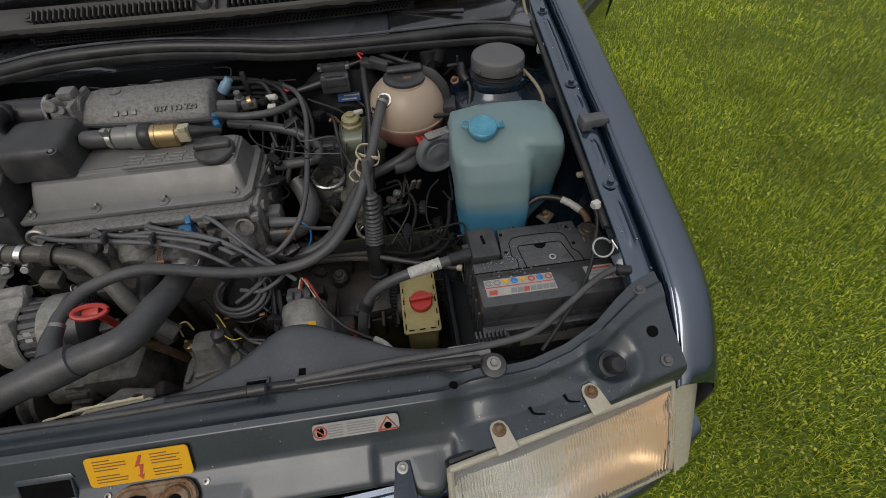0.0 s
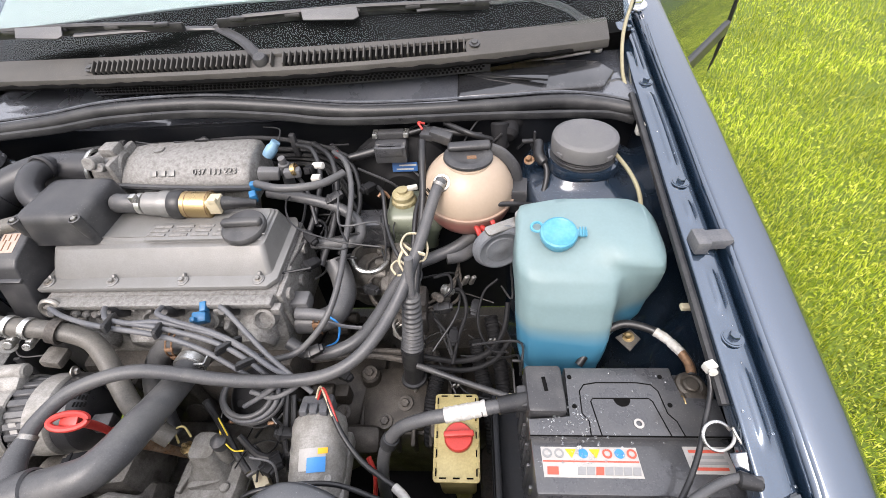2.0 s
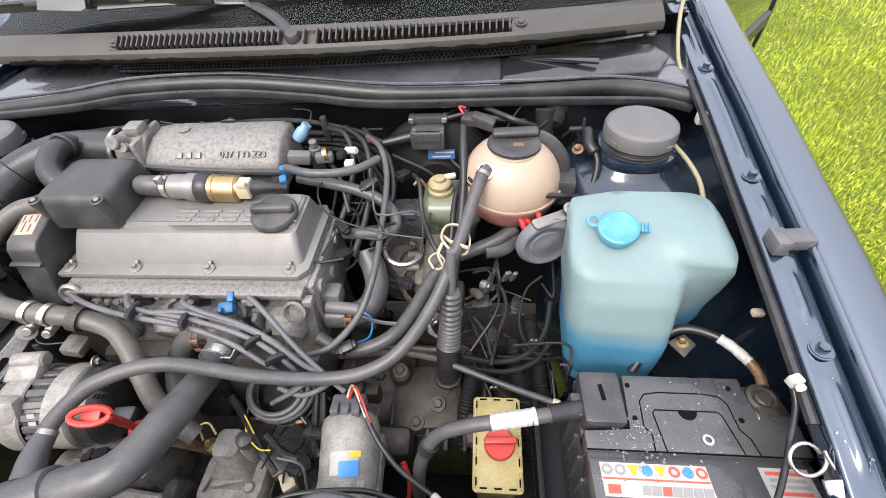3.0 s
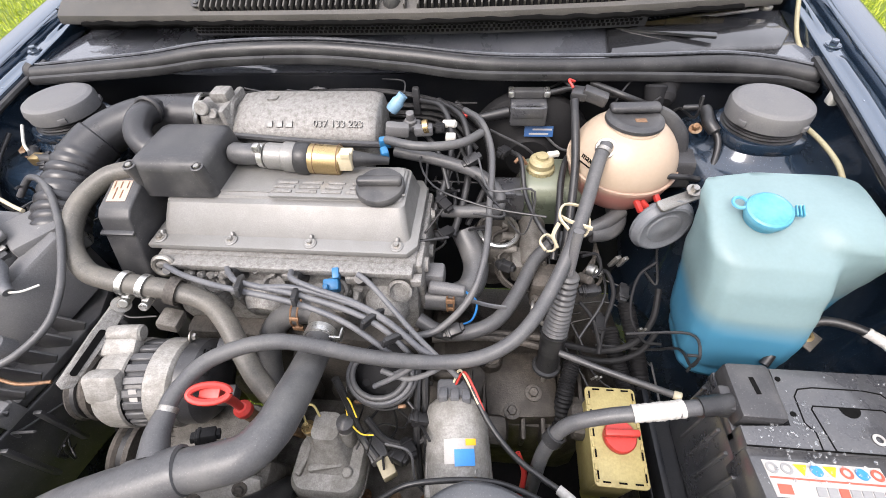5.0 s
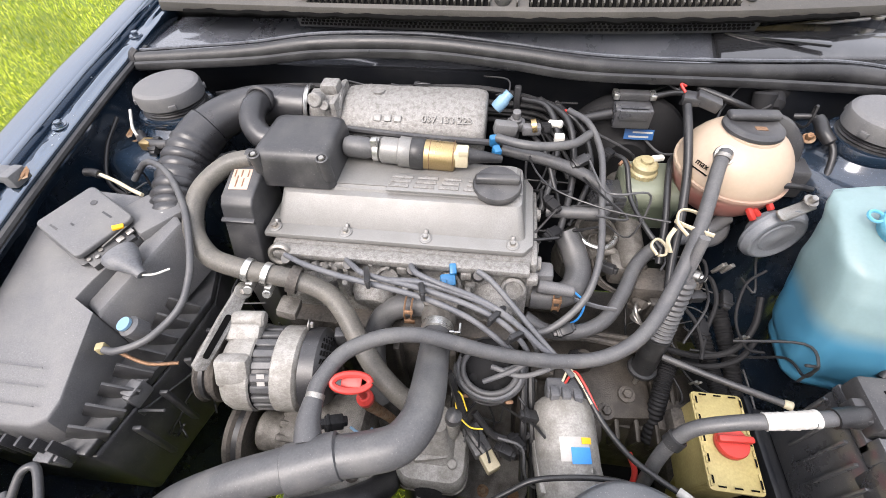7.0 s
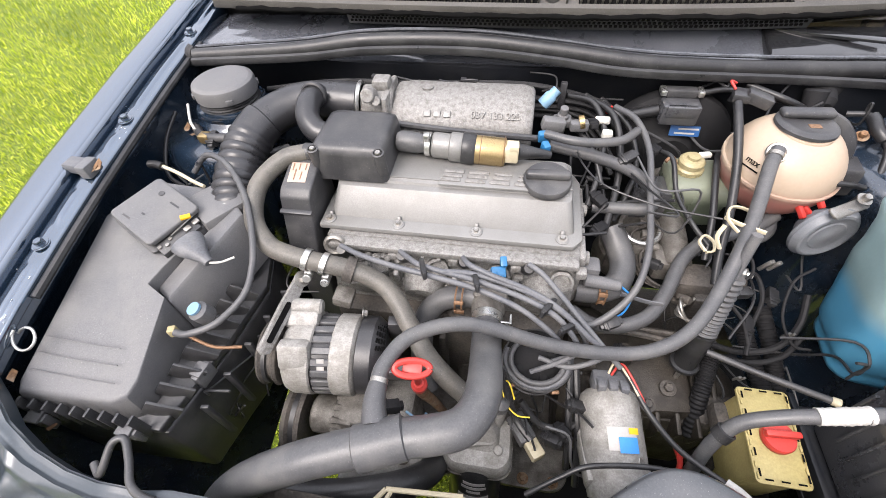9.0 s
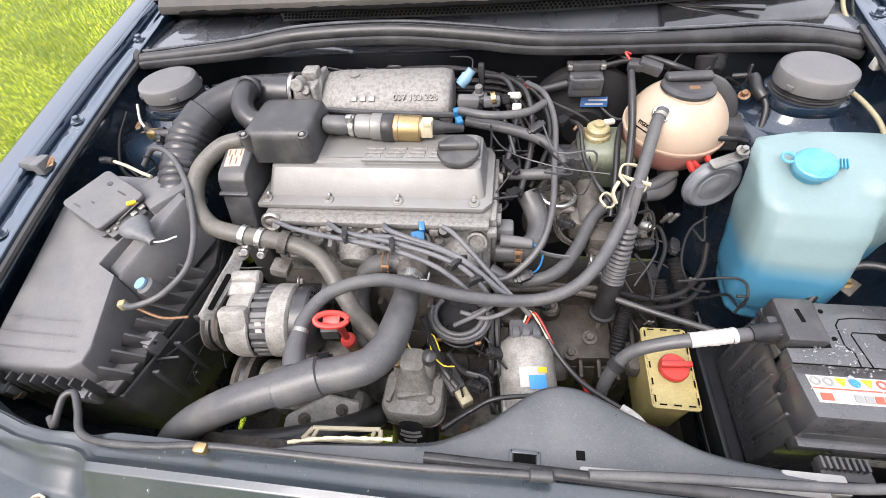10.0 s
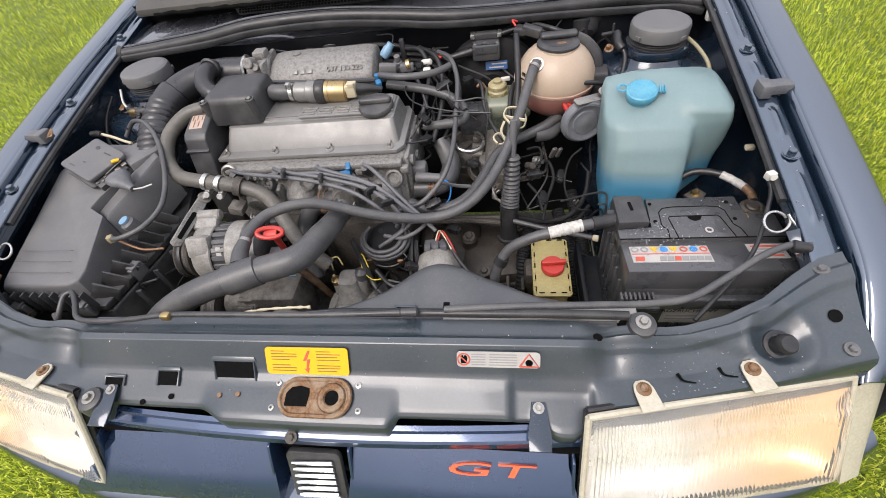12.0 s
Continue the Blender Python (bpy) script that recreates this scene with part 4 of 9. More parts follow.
for side in (1, -1):
    # marker lamp at the corner
    bm = B()
    secs = []
    for j in range(9):
        v = j / 8
        z = 0.806 - 0.128 * v
        pts = [(0.710 + 0.012 * v, 0.196 - 0.078 * v), (0.740 + 0.010 * v, 0.206 - 0.076 * v), (0.768 + 0.006 * v, 0.230 - 0.066 * v), (0.788 + 0.003 * v, 0.265 - 0.05 * v), (0.798, 0.310 - 0.04 * v), (0.755, 0.310 - 0.04 * v), (0.716, 0.25 - 0.05 * v)]
        secs.append([Vector((XC + side * (x - 0.014), y, z)) for x, y in pts])
    solid("marker_lamp", loft(bm, secs), lamp_rim, "pale wrap-round indicator lamp beside the headlight", "indicator lamp", group="indicator lamps", sharp=50)

# ---- grille ----
t = thing("grille", "dark blue painted radiator grille with a chrome emblem and red letters", "grille", (XC, 0.09, 0.6))
bm = B()
secs = []
for i in range(25):
    x = -0.372 + 0.755 * i / 24
    o = 0.018 * ((x - XC) / 0.38) ** 2
    prof = [(0.124, 0.800), (0.123, 0.8075), (0.1165, 0.8055), (0.1150, 0.7985), (0.1065, 0.7955), (0.1035, 0.7925), (0.1025, 0.778), (0.107, 0.775), (0.124, 0.78)]
    secs.append([Vector((x, y + o, z)) for y, z in prof])
part("top_bar", loft(bm, secs), paint_grille, t, "stepped blue top bar", 25)
# near-black sheet behind the blades stands in for the grille's inner shade
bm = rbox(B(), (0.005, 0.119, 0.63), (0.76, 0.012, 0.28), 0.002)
part("grille_shade", bm, shade_and_ink_black, t)
for x0, x1, d0, d1 in ((-0.322, -0.062, -0.075, 0.012), (0.066, 0.362, -0.012, 0.020)):
    secs = []
    for f in range(13):
        a = f / 12
        x = x0 + (x1 - x0) * a
        dx = d0 + (d1 - d0) * a
        bow = 0.004 * math.sin(math.pi * a)
        secs.append([Vector((x, 0.118, 0.768)), Vector((x, 0.100, 0.7525)), Vector((x + dx * 0.5, 0.076 - bow, 0.727)), Vector((x + dx, 0.050 - bow, 0.700)), Vector((x + dx * 1.2, 0.038, 0.672)), Vector((x + dx, 0.1, 0.655))])
    part("blade", loft(B(), secs), paint_grille, t, "broad sloping blue grille blade", 30)
    for xe, dx in ((x0, d0), (x1, d1)):
        bm = prism(B(), [(0.0, 0.0), (0.016, 0.0), (0.062, -0.075), (0.0, -0.095)], 0.004, Matrix(((0, 0, 1, xe + dx * 0.3 - 0.002), (-1, 0, 0, 0.116), (0, 1, 0, 0.768), (0, 0, 0, 1))), 0.001)
        part("blade_end", bm, paint_grille, t)
bm = prism(B(), round_rect(0.082, 0.10, 0.01), 0.01, aim((0.008, 0.083, 0.715), (0, -0.9, 0.45)), 0.002)
part("emblem_base", bm, plastic, t)
for k in range(6):
    m = aim((0.008, 0.0715, 0.7215), (0, -0.9, 0.45)) @ pose(0, 0.032 - 0.0125 * k, 0, 28, 0, 3)
    part("emblem_bar", rbox(B(), (0, 0, 0), (0.062, 0.0105, 0.005), 0.0015, m=m), chrome, t, "polished chrome bar")
m = Matrix(((1.75, 0.25, 0, 0.258), (0, 0.36, -0.707, 0.0925), (0, 0.36, 0.707, 0.7465), (0, 0, 0, 1)))
lettering("lettering", "GT", 0.051, m, orange_red, t, 0.003, "orange-red letters")
bm = bolt(B(), (-0.012, 0.106, 0.797), (0, -0.4, 1), 0.0052, 0.005)
part("screw", bm, iron, t)
for x in (0.323, -0.292):
    p = on_panel(x, 0.147, 0.003)
    bm = prism(B(), [(-0.009, 0.008), (0.009, 0.008), (0.014, -0.03), (0.014, -0.05), (-0.014, -0.05), (-0.014, -0.03)], 0.003, Matrix.Translation(p) @ pose(0, 0, 0, 12), 0.001)
    br = part("bracket", bm, paint_dull, t, "dark blue grille bracket")
    part("screw", bolt(B(), p + Vector((0, 0, 0.003)), (0, -0.2, 1), 0.0042, 0.004), steel, br)

# bumper top under the headlights
bm = B()
secs = []
for i in range(61):
    x = -0.79 + 1.58 * i / 60
    u = max(0.0, (abs(x) - 0.37) / 0.325)
    y, z = 0.052 + 0.062 * u + 0.02 * u * u + 0.10 * max(0.0, u - 0.95) ** 1.2, 0.684 - 0.012 * u
    secs.append([Vector((XC + x, y + a, z + b)) for a, b in ((0.075, -0.004), (-0.004, 0.002), (-0.016, -0.003), (-0.022, -0.014), (-0.026, -0.10), (-0.01, -0.22), (0.075, -0.22))])
solid("front_bumper", loft(bm, secs), paint, "dark blue bumper top below the headlights and grille", "bumper", sharp=40)

# ---- windscreen, cowl grille and wipers ----
def screen(x, s):
    k = (x - XC) / 0.7
    return Vector((x * (1 - 0.12 * s), 1.030 + 0.125 * k * k * (1.0 if k > 0 else 0.65) + 0.70 * s, 1.098 - 0.022 * k * k + 0.40 * s))


bm = B()
rows = [[bm.verts.new(screen(-0.70 + 1.43 * i / 30, j / 6)) for i in range(31)] for j in range(7)]
rows2 = [[bm.verts.new(screen(-0.70 + 1.43 * i / 30, j / 6) + Vector((0, 0.003, -0.005))) for i in range(31)] for j in range(7)]
for R in (rows, rows2):
    for j in range(6):
        for i in range(30):
            bm.faces.new((R[j][i], R[j][i + 1], R[j + 1][i + 1], R[j + 1][i]))
wscreen = solid("windshield", bm, glass, "curved windshield glass with a pale shade behind it", "windshield", kind="structure", sharp=80)
wscreen.visible_shadow = False
bm = B()
rows = [[bm.verts.new(screen(-0.66 + 1.35 * i / 30, 0.135 - 0.02 * math.cos(i * 0.21) + j / 6 * 0.85) + Vector((0, 0.01, -0.014))) for i in range(31)] for j in range(7)]
rows2 = [[bm.verts.new(screen(-0.66 + 1.35 * i / 30, 0.135 - 0.02 * math.cos(i * 0.21) + j / 6 * 0.85) + Vector((0, 0.014, -0.02))) for i in range(31)] for j in range(7)]
for R in (rows, rows2):
    for j in range(6):
        for i in range(30):
            bm.faces.new((R[j][i], R[j][i + 1], R[j + 1][i + 1], R[j + 1][i]))
solid("sunshade", bm, shade_white, "pale sunshade spread behind the windshield", "sunshade", sharp=80)
# black dashboard, its colour taken down further for the interior's shade
bm = B()
secs = []
for i in range(31):
    x = -0.70 + 1.43 * i / 30
    a = screen(x, -0.02)
    secs.append([a + Vector((0, 0.004, -0.012)), a + Vector((0, 0.05, -0.03)), a + Vector((0, 0.9, -0.02)), a + Vector((0, 0.9, -0.05)), a + Vector((0, 0.04, -0.07))])
solid("dashboard", loft(bm, secs), shade_and_ink_black, "black dashboard edge behind the windshield, darkened for the interior's shade", "dashboard", kind="structure")

t = thing("cowl_grille", "weathered grey plastic cowl panel with slotted air intake", "cowl panel", (XC, 1.05, 1.04))


def cowl(x, s):
    """s from the front lip up to the glass."""
    k = (x - XC) / 0.65
    y0, z0 = 0.978 + 0.115 * k * k * (1.0 if k > 0 else 0.6), 1.074 - 0.02 * k * k
    y1, z1 = 1.026 + 0.125 * k * k * (1.0 if k > 0 else 0.6), 1.103 - 0.022 * k * k
    return Vector((x, y0 + (y1 - y0) * s, z0 + (z1 - z0) * s + 0.004 * math.sin(math.pi * s)))


bm = B()
secs = []
for i in range(61):
    x = -0.66 + 1.335 * i / 60
    dip = 0.006 if -0.34 < x < 0.40 else 0.0
    up = [cowl(x, 0.08) - Vector((0, 0, 0.010))] + [cowl(x, s) - Vector((0, 0, dip if 0.25 < s < 0.72 else 0)) for s in (0.12, 0.16, 0.24, 0.26, 0.5, 0.71, 0.73, 0.86, 1.0)] + [cowl(x, 1.03) - Vector((0, 0, 0.014))]
    secs.append(up + [p - Vector((0, -0.002, 0.004)) for p in up[::-1]])
part("panel", loft(bm, secs), cowl_plastic, t, "weathered grey-brown plastic", 40)
bm = B()
secs = []
for i in range(61):
    x = -0.36 + 0.80 * i / 60
    a = cowl(x, 0.10) - Vector((0, -0.004, 0.012))
    b = a + Vector((0, 0.010, -0.026))
    secs.append([a, b, b + Vector((0, 0.002, 0)), a + Vector((0, 0.002, 0))])
skirt = part("mesh_skirt", loft(bm, secs), plastic, t, "perforated black mesh hanging under the lip")
# small near-black blocks on the skirt draw the shade inside its holes
for row in range(3):
    bm = B()
    for i in range(96):
        x = -0.35 + 0.78 * (i + 0.5 * (row % 2)) / 96
        p = cowl(x, 0.10) - Vector((0, -0.0005 - 0.0025 * row, 0.0165 + 0.0062 * row))
        rbox(bm, p, (0.0045, 0.002, 0.0035), 0, (20, 0, 0), 1)
    part("mesh_hole", bm, shade_and_ink_black, skirt)
rng = random.Random(4)
bm = tube(B(), [cowl(-0.60 + 1.2 * i / 60, 0.06) + Vector((0, rng.uniform(-0.0015, 0.001), -0.010 + rng.uniform(-0.0015, 0.001))) for i in range(61)], lambda s: 0.0045 + 0.0008 * math.sin(s * 210) * math.sin(s * 77), 8, 3)
part("foam_strip", bm, shade_and_ink_black, t, "crumbling black foam strip")
slat = None
for i in range(64):
    x = -0.33 + 0.72 * i / 63
    if abs(x - 0.012) < 0.02 or 0.045 < x < 0.055:
        continue
    p = cowl(x, 0.48)
    if slat is None:
        b0 = rbox(B(), (0, 0, 0), (0.0030, 0.026, 0.012), 0.0006, (30, 0, 0), 1)
        finish(b0)
        slat = bpy.data.meshes.new("slat")
        b0.to_mesh(slat)
        b0.free()
        slat.materials.append(cowl_plastic)
    s = new("slat", slat)
    s.parent = t
    s.location = p - t.location + Vector((0, 0, 0.001))
# plain near-black sheet draws the shade between the cowl slats
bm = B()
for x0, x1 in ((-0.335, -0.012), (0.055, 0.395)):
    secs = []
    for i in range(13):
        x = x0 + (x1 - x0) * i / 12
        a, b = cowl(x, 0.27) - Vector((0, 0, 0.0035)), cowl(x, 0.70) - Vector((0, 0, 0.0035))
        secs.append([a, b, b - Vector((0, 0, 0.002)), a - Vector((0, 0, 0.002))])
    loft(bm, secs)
part("vent_shade", bm, shade_and_ink_black, t, "near-black sheet standing for the shade under the slats")
for x in (-0.34, 0.41):
    part("screw", bolt(B(), cowl(x, 0.5), (0, -0.3, 1), 0.006, 0.005), plastic, t)

# sealing lip along the cowl front edge
bm = tube(B(), [(-0.655, 0.935, 1.0), (-0.55, 0.945, 1.004), (-0.434, 0.952, 1.012), (-0.303, 0.962, 1.026), (-0.124, 0.972, 1.026), (0.032, 0.966, 1.016),
                (0.166, 0.955, 1.006), (0.30, 0.96, 1.0), (0.443, 0.968, 0.998), (0.56, 0.978, 0.996), (0.64, 0.972, 0.99), (0.70, 0.955, 0.984)], 0.012, 14, 8, 1.15)
sl = thing("cowl_seal", "thick black rubber bonnet seal along the cowl", "seal", (XC, 0.96, 0.98))
part("bulb", bm, rubber_dark, sl)
bm = tube(B(), [(-0.655, 0.948, 1.012), (-0.55, 0.957, 1.018), (-0.434, 0.964, 1.026), (-0.303, 0.974, 1.040), (-0.124, 0.984, 1.040), (0.032, 0.978, 1.030),
                (0.166, 0.967, 1.020), (0.30, 0.972, 1.014), (0.443, 0.980, 1.012), (0.56, 0.99, 1.010), (0.64, 0.984, 1.004), (0.70, 0.967, 0.998)], 0.0028, 8, 8, 1.2)
part("lip", bm, edge_glint, sl, "thin upright glossy lip, paler for the seal's edge highlight")
bm = tube(B(), [(-0.655, 0.922, 0.994), (-0.434, 0.940, 1.002), (-0.303, 0.949, 1.014), (-0.124, 0.959, 1.014), (0.032, 0.953, 1.004),
                (0.166, 0.942, 0.994), (0.443, 0.954, 0.986), (0.64, 0.958, 0.978), (0.70, 0.942, 0.972)], 0.006, 8, 8, 1.4)
part("base_strip", bm, rubber_dark, sl)
bm = tube(B(), [(-0.662, 0.93, 0.985), (-0.665, 0.935, 1.006), (-0.66, 0.945, 1.014)], 0.008, 8)
part("end_piece", bm, rubber_dark, sl)


def wiper(piv, elbow, tip, blade0, blade1, label):
    t = thing("wiper", label, "wiper", piv, "windshield wipers")
    p, e, q = Vector(piv), Vector(elbow), Vector(tip)
    part("pivot_cap", lathe(B(), [(0, -0.004), (0.014, -0.004), (0.0145, 0.010), (0.011, 0.016), (0, 0.0175)], p, (0, -0.35, 1), 22), plastic, t)
    bm = tube(B(), [p + Vector((0, 0, 0.006)), p.lerp(e, 0.4) + Vector((0, 0.004, 0.012)), e], 0.011, 8, 6, 0.55)
    part("arm_head", bm, plastic, t)
    bm = tube(B(), [e, e.lerp(q, 0.5) + Vector((0, 0, 0.003)), q], 0.008, 8, 4, 0.5)
    rbox(bm, e, (0.02, 0.014, 0.014), 0.003)
    part("arm", bm, plastic, t)
    a, b = Vector(blade0), Vector(blade1)
    bm = tube(B(), [a, a.lerp(b, 0.5) + Vector((0, 0.004, 0.002)), b], 0.0045, 6, 8, 2.0)
    bl = part("blade", bm, rubber_dark, t)
    bm = B()
    mid = a.lerp(b, 0.55)
    d = (b - a).normalized()
    for f in (0.08, 0.28, 0.5, 0.72, 0.92):
        rbox(bm, a.lerp(b, f) + Vector((0, -0.002, 0.007)), (0.03, 0.010, 0.007), 0.002)
    tube(bm, [a.lerp(b, 0.1) + Vector((0, -0.002, 0.009)), a.lerp(b, 0.5) + Vector((0, -0.002, 0.013)), a.lerp(b, 0.9) + Vector((0, -0.002, 0.009))], 0.0045, 6)
    part("blade_frame", bm, plastic, t)
    c = a.lerp(b, 0.42)
    m = Matrix(((d.x, 0, 0, 0), (d.y, 0.8, -0.6, 0), (d.z, 0.6, 0.8, 0), (0, 0, 0, 1)))
    m = Matrix.Translation(c + Vector((0, -0.012, 0.006))) @ m
    bm = prism(B(), [(-0.055, 0.012), (0.05, 0.012), (0.056, -0.010), (0.045, -0.016), (-0.05, -0.010)], 0.003, m, 0.001)
    part("spoiler", bm, plastic_grey, t, "grey plastic wind deflector")
    return t


wiper((0.012, 1.009, 1.084), (-0.085, 1.085, 1.125), (-0.36, 1.06, 1.135), (-0.66, 1.10, 1.130), (-0.14, 1.062, 1.138), "black wiper with a grey wind deflector on the windshield")
wiper((0.633, 1.153, 1.062), (0.537, 1.178, 1.112), (0.30, 1.110, 1.128), (-0.08, 1.078, 1.136), (0.44, 1.125, 1.126), "black wiper with grey wind deflector and bent arm")
# wiper linkage under the cowl
lk = thing("wiper_linkage", "grey steel wiper linkage rod beneath the cowl", "linkage", (0.52, 1.09, 1.02))
bm = tube(B(), [(0.40, 1.058, 1.022), (0.52, 1.082, 1.03), (0.64, 1.104, 1.036)], 0.0065, 8, 4, 0.6)
part("rod", bm, steel, lk)
bm = prism(B(), round_rect(0.055, 0.02, 0.009), 0.006, pose(0.648, 1.122, 1.034, 0, 0, 115), 0.001)
part("crank", bm, steel, lk)
part("ball_joint", lathe(B(), [(0, 0), (0.008, 0), (0.009, 0.006), (0.005, 0.012), (0, 0.012)], (0.652, 1.11, 1.038), (0, 0, 1), 16), steel, lk)
bm = tube(B(), [(0.42, 1.075, 1.04), (0.53, 1.10, 1.046), (0.60, 1.118, 1.05)], 0.004, 8)
part("yellow_tube", bm, brass, lk, "yellowed thin tube")

# open driver's door behind the fender
t = thing("car_door", "dark blue car door standing open, reflecting the lawn", "car door", (1.15, 1.9, 0.3))
h0, h1 = Vector((0.83, 1.47, 0)), Vector((1.515, 2.335, 0))
d = (h1 - h0).normalized()
nrm = Vector((d.y, -d.x, 0))
secs = []
for f in np.linspace(0, 1, 9):
    p = h0.lerp(h1, f)
    out = [(0.0, 0.30), (0.030, 0.34), (0.044, 0.5), (0.048, 0.64), (0.044, 0.78), (0.03, 0.90), (0.0, 0.97), (-0.08, 0.97), (-0.10, 0.6), (-0.08, 0.30)]
    secs.append([p + nrm * o + Vector((0, 0, z)) for o, z in out])
part("panel", loft(B(), secs), paint, t, "glossy dark blue door skin", 40)
secs = [[h0.lerp(h1, f) + nrm * o + Vector((0, 0, z)) for o, z in ((0.047, 0.60), (0.060, 0.605), (0.060, 0.655), (0.046, 0.66))] for f in np.linspace(0.02, 0.985, 5)]
part("side_moulding", loft(B(), secs), plastic, t, "black rubbing strip")
bm = tube(B(), [h1 + nrm * o + Vector((0, 0, z)) + d * 0.004 for o, z in ((0.0, 0.31), (0.044, 0.5), (0.044, 0.78), (0.0, 0.96))], 0.007, 8)
part("edge_seal", bm, rubber_dark, t)

# ---- engine ----
eng = thing("engine", "four-cylinder engine with a silver ribbed valve cover", "engine", (-0.11, 0.68, 0.40))
# block and head
bm = B()
rbox(bm, (-0.11, 0.665, 0.60), (0.39, 0.20, 0.30), 0.015)
part("block", bm, iron, eng, "grimy dark iron block")
part("lower_block", rbox(B(), (-0.11, 0.66, 0.44), (0.36, 0.17, 0.12), 0.02), iron, eng)
for k in range(4):
    x = -0.255 + 0.094 * k
    part("core_plug", cyl(B(), (x, 0.60, 0.56), (x, 0.555, 0.58), 0.032, 0.026, 18, 0.004), iron, eng)
    part("block_rib", rbox(B(), (x + 0.045, 0.562, 0.64), (0.012, 0.03, 0.16), 0.004), iron, eng)
bm = B()
secs = []
for x, gx in ((-0.305, 0), (-0.30, 1), (0.078, 1), (0.084, 0)):
    k = 0.004 * (1 - gx)
    prof = [(0.618 + k, 0.868), (0.622, 0.879 - k), (0.79, 0.879 - k), (0.795 - k, 0.85), (0.79, 0.74), (0.60, 0.74), (0.592 + k, 0.77), (0.606 + k, 0.815), (0.610 + k, 0.845)]
    secs.append([Vector((x, y, z)) for y, z in prof])
loft(bm, secs)
# port bosses, plug wells and studs along the front of the head
for k in range(4):
    x = -0.245 + 0.094 * k
    lathe(bm, [(0.036, -0.02), (0.034, 0.01), (0.027, 0.024), (0.02, 0.026), (0, 0.026)], (x, 0.605, 0.80), (0, -1, -0.35), 24)
    lathe(bm, [(0.019, -0.01), (0.018, 0.010), (0.014, 0.012), (0.011, 0.004), (0, 0.004)], (x + 0.025, 0.606, 0.838), (0, -0.85, 0.5), 20)
    rbox(bm, (x - 0.042, 0.604, 0.80), (0.010, 0.022, 0.07), 0.004, (12, 0, 6))
    rbox(bm, (x + 0.05, 0.606, 0.86), (0.016, 0.016, 0.014), 0.003)
rbox(bm, (-0.11, 0.612, 0.872), (0.385, 0.022, 0.012), 0.003)
for k in range(6):
    lathe(bm, [(0, 0), (0.006, 0), (0.006, 0.006), (0.004, 0.009), (0, 0.009)], (-0.268 + 0.016 * k, 0.606, 0.856 - 0.001 * k), (0, -0.9, 0.45), 12)
# right-hand end face with its bosses
rbox(bm, (0.088, 0.70, 0.82), (0.012, 0.16, 0.11), 0.006)
for y, z in ((0.64, 0.855), (0.645, 0.79), (0.74, 0.86), (0.69, 0.83)):
    lathe(bm, [(0, 0), (0.012, 0), (0.011, 0.008), (0.005, 0.009), (0, 0.009)], (0.092, y, z), (1, 0, 0), 14)
rng = random.Random(14)
for k in range(30):
    x, z = rng.uniform(-0.295, 0.07), rng.uniform(0.785, 0.866)
    y = 0.608 - 0.10 * (0.845 - z) * (z < 0.845)
    r = rng.uniform(0.003, 0.0085)
    if k % 3:
        lathe(bm, [(0, -0.008), (r, -0.008), (r * 0.95, 0.005), (r * 0.6, 0.008), (0, 0.0065)], (x, y, z), (rng.uniform(-0.2, 0.2), -0.9, rng.uniform(0.1, 0.6)), 12)
    else:
        rbox(bm, (x, y, z), (rng.uniform(0.006, 0.022), 0.014, rng.uniform(0.004, 0.010)), 0.002, (rng.uniform(-15, 15), rng.uniform(-30, 30), 0))
part("cylinder_head", bm, cast_alu, eng, "rough grey cast aluminium cylinder head")
bm = ring(B(), (-0.287, 0.603, 0.872), (0.1, -0.9, 0.35), 0.014, 0.0045, 22, 8)
rbox(bm, (-0.285, 0.606, 0.852), (0.012, 0.006, 0.03), 0.002)
part("lifting_eye", bm, steel, eng, "steel lifting eye")
# pressed cover
bm = B()
foot = [(-0.318, 0.628), (-0.318, 0.792), (0.076, 0.792), (0.086, 0.772), (0.086, 0.645), (0.072, 0.628)]
prism(bm, foot, 0.010, pose(0, 0, 0.880), 0.003)
secs = []
for (dx, dy0, dy1, z) in ((0.0, 0.0, 0.0, 0.889), (0.002, 0.004, 0.003, 0.896), (0.006, 0.018, 0.008, 0.915), (0.009, 0.030, 0.012, 0.9285), (0.011, 0.036, 0.014, 0.9300), (0.012, 0.040, 0.015, 0.9302), (0.014, 0.042, 0.016, 0.9338), (0.017, 0.047, 0.018, 0.9350), (0.018, 0.049, 0.019, 0.9366), (0.022, 0.053, 0.02, 0.9370)):
    a, b, c, d = -0.305 + dx, 0.074 - dx, 0.650 + dy0, 0.782 - dy1
    pts = []
    r = 0.010
    for cx, cy, s in ((b - r, d - r, 0), (a + r, d - r, 90), (a + r, c + r, 180), (b - r, c + r, 270)):
        for i in range(5):
            an = radians(s + 22.5 * i)
            pts.append(Vector((cx + r * math.cos(an), cy + r * math.sin(an), z)))
    secs.append(pts)
loft(bm, secs)
rbox(bm, (-0.05, 0.707, 0.9375), (0.17, 0.040, 0.004), 0.0015)
rbox(bm, (-0.115, 0.699, 0.9368), (0.36, 0.003, 0.0022), 0.001)
for x in (-0.315 + 0.012, -0.192, -0.071, 0.056):
    lathe(bm, [(0.010, 0), (0.0095, 0.004), (0.0075, 0.005), (0, 0.005)], (x, 0.641, 0.888), (0, -0.1, 1), 20)
    rbox(bm, (x, 0.650, 0.893), (0.006, 0.008, 0.010), 0.002, (-38, 0, 0))
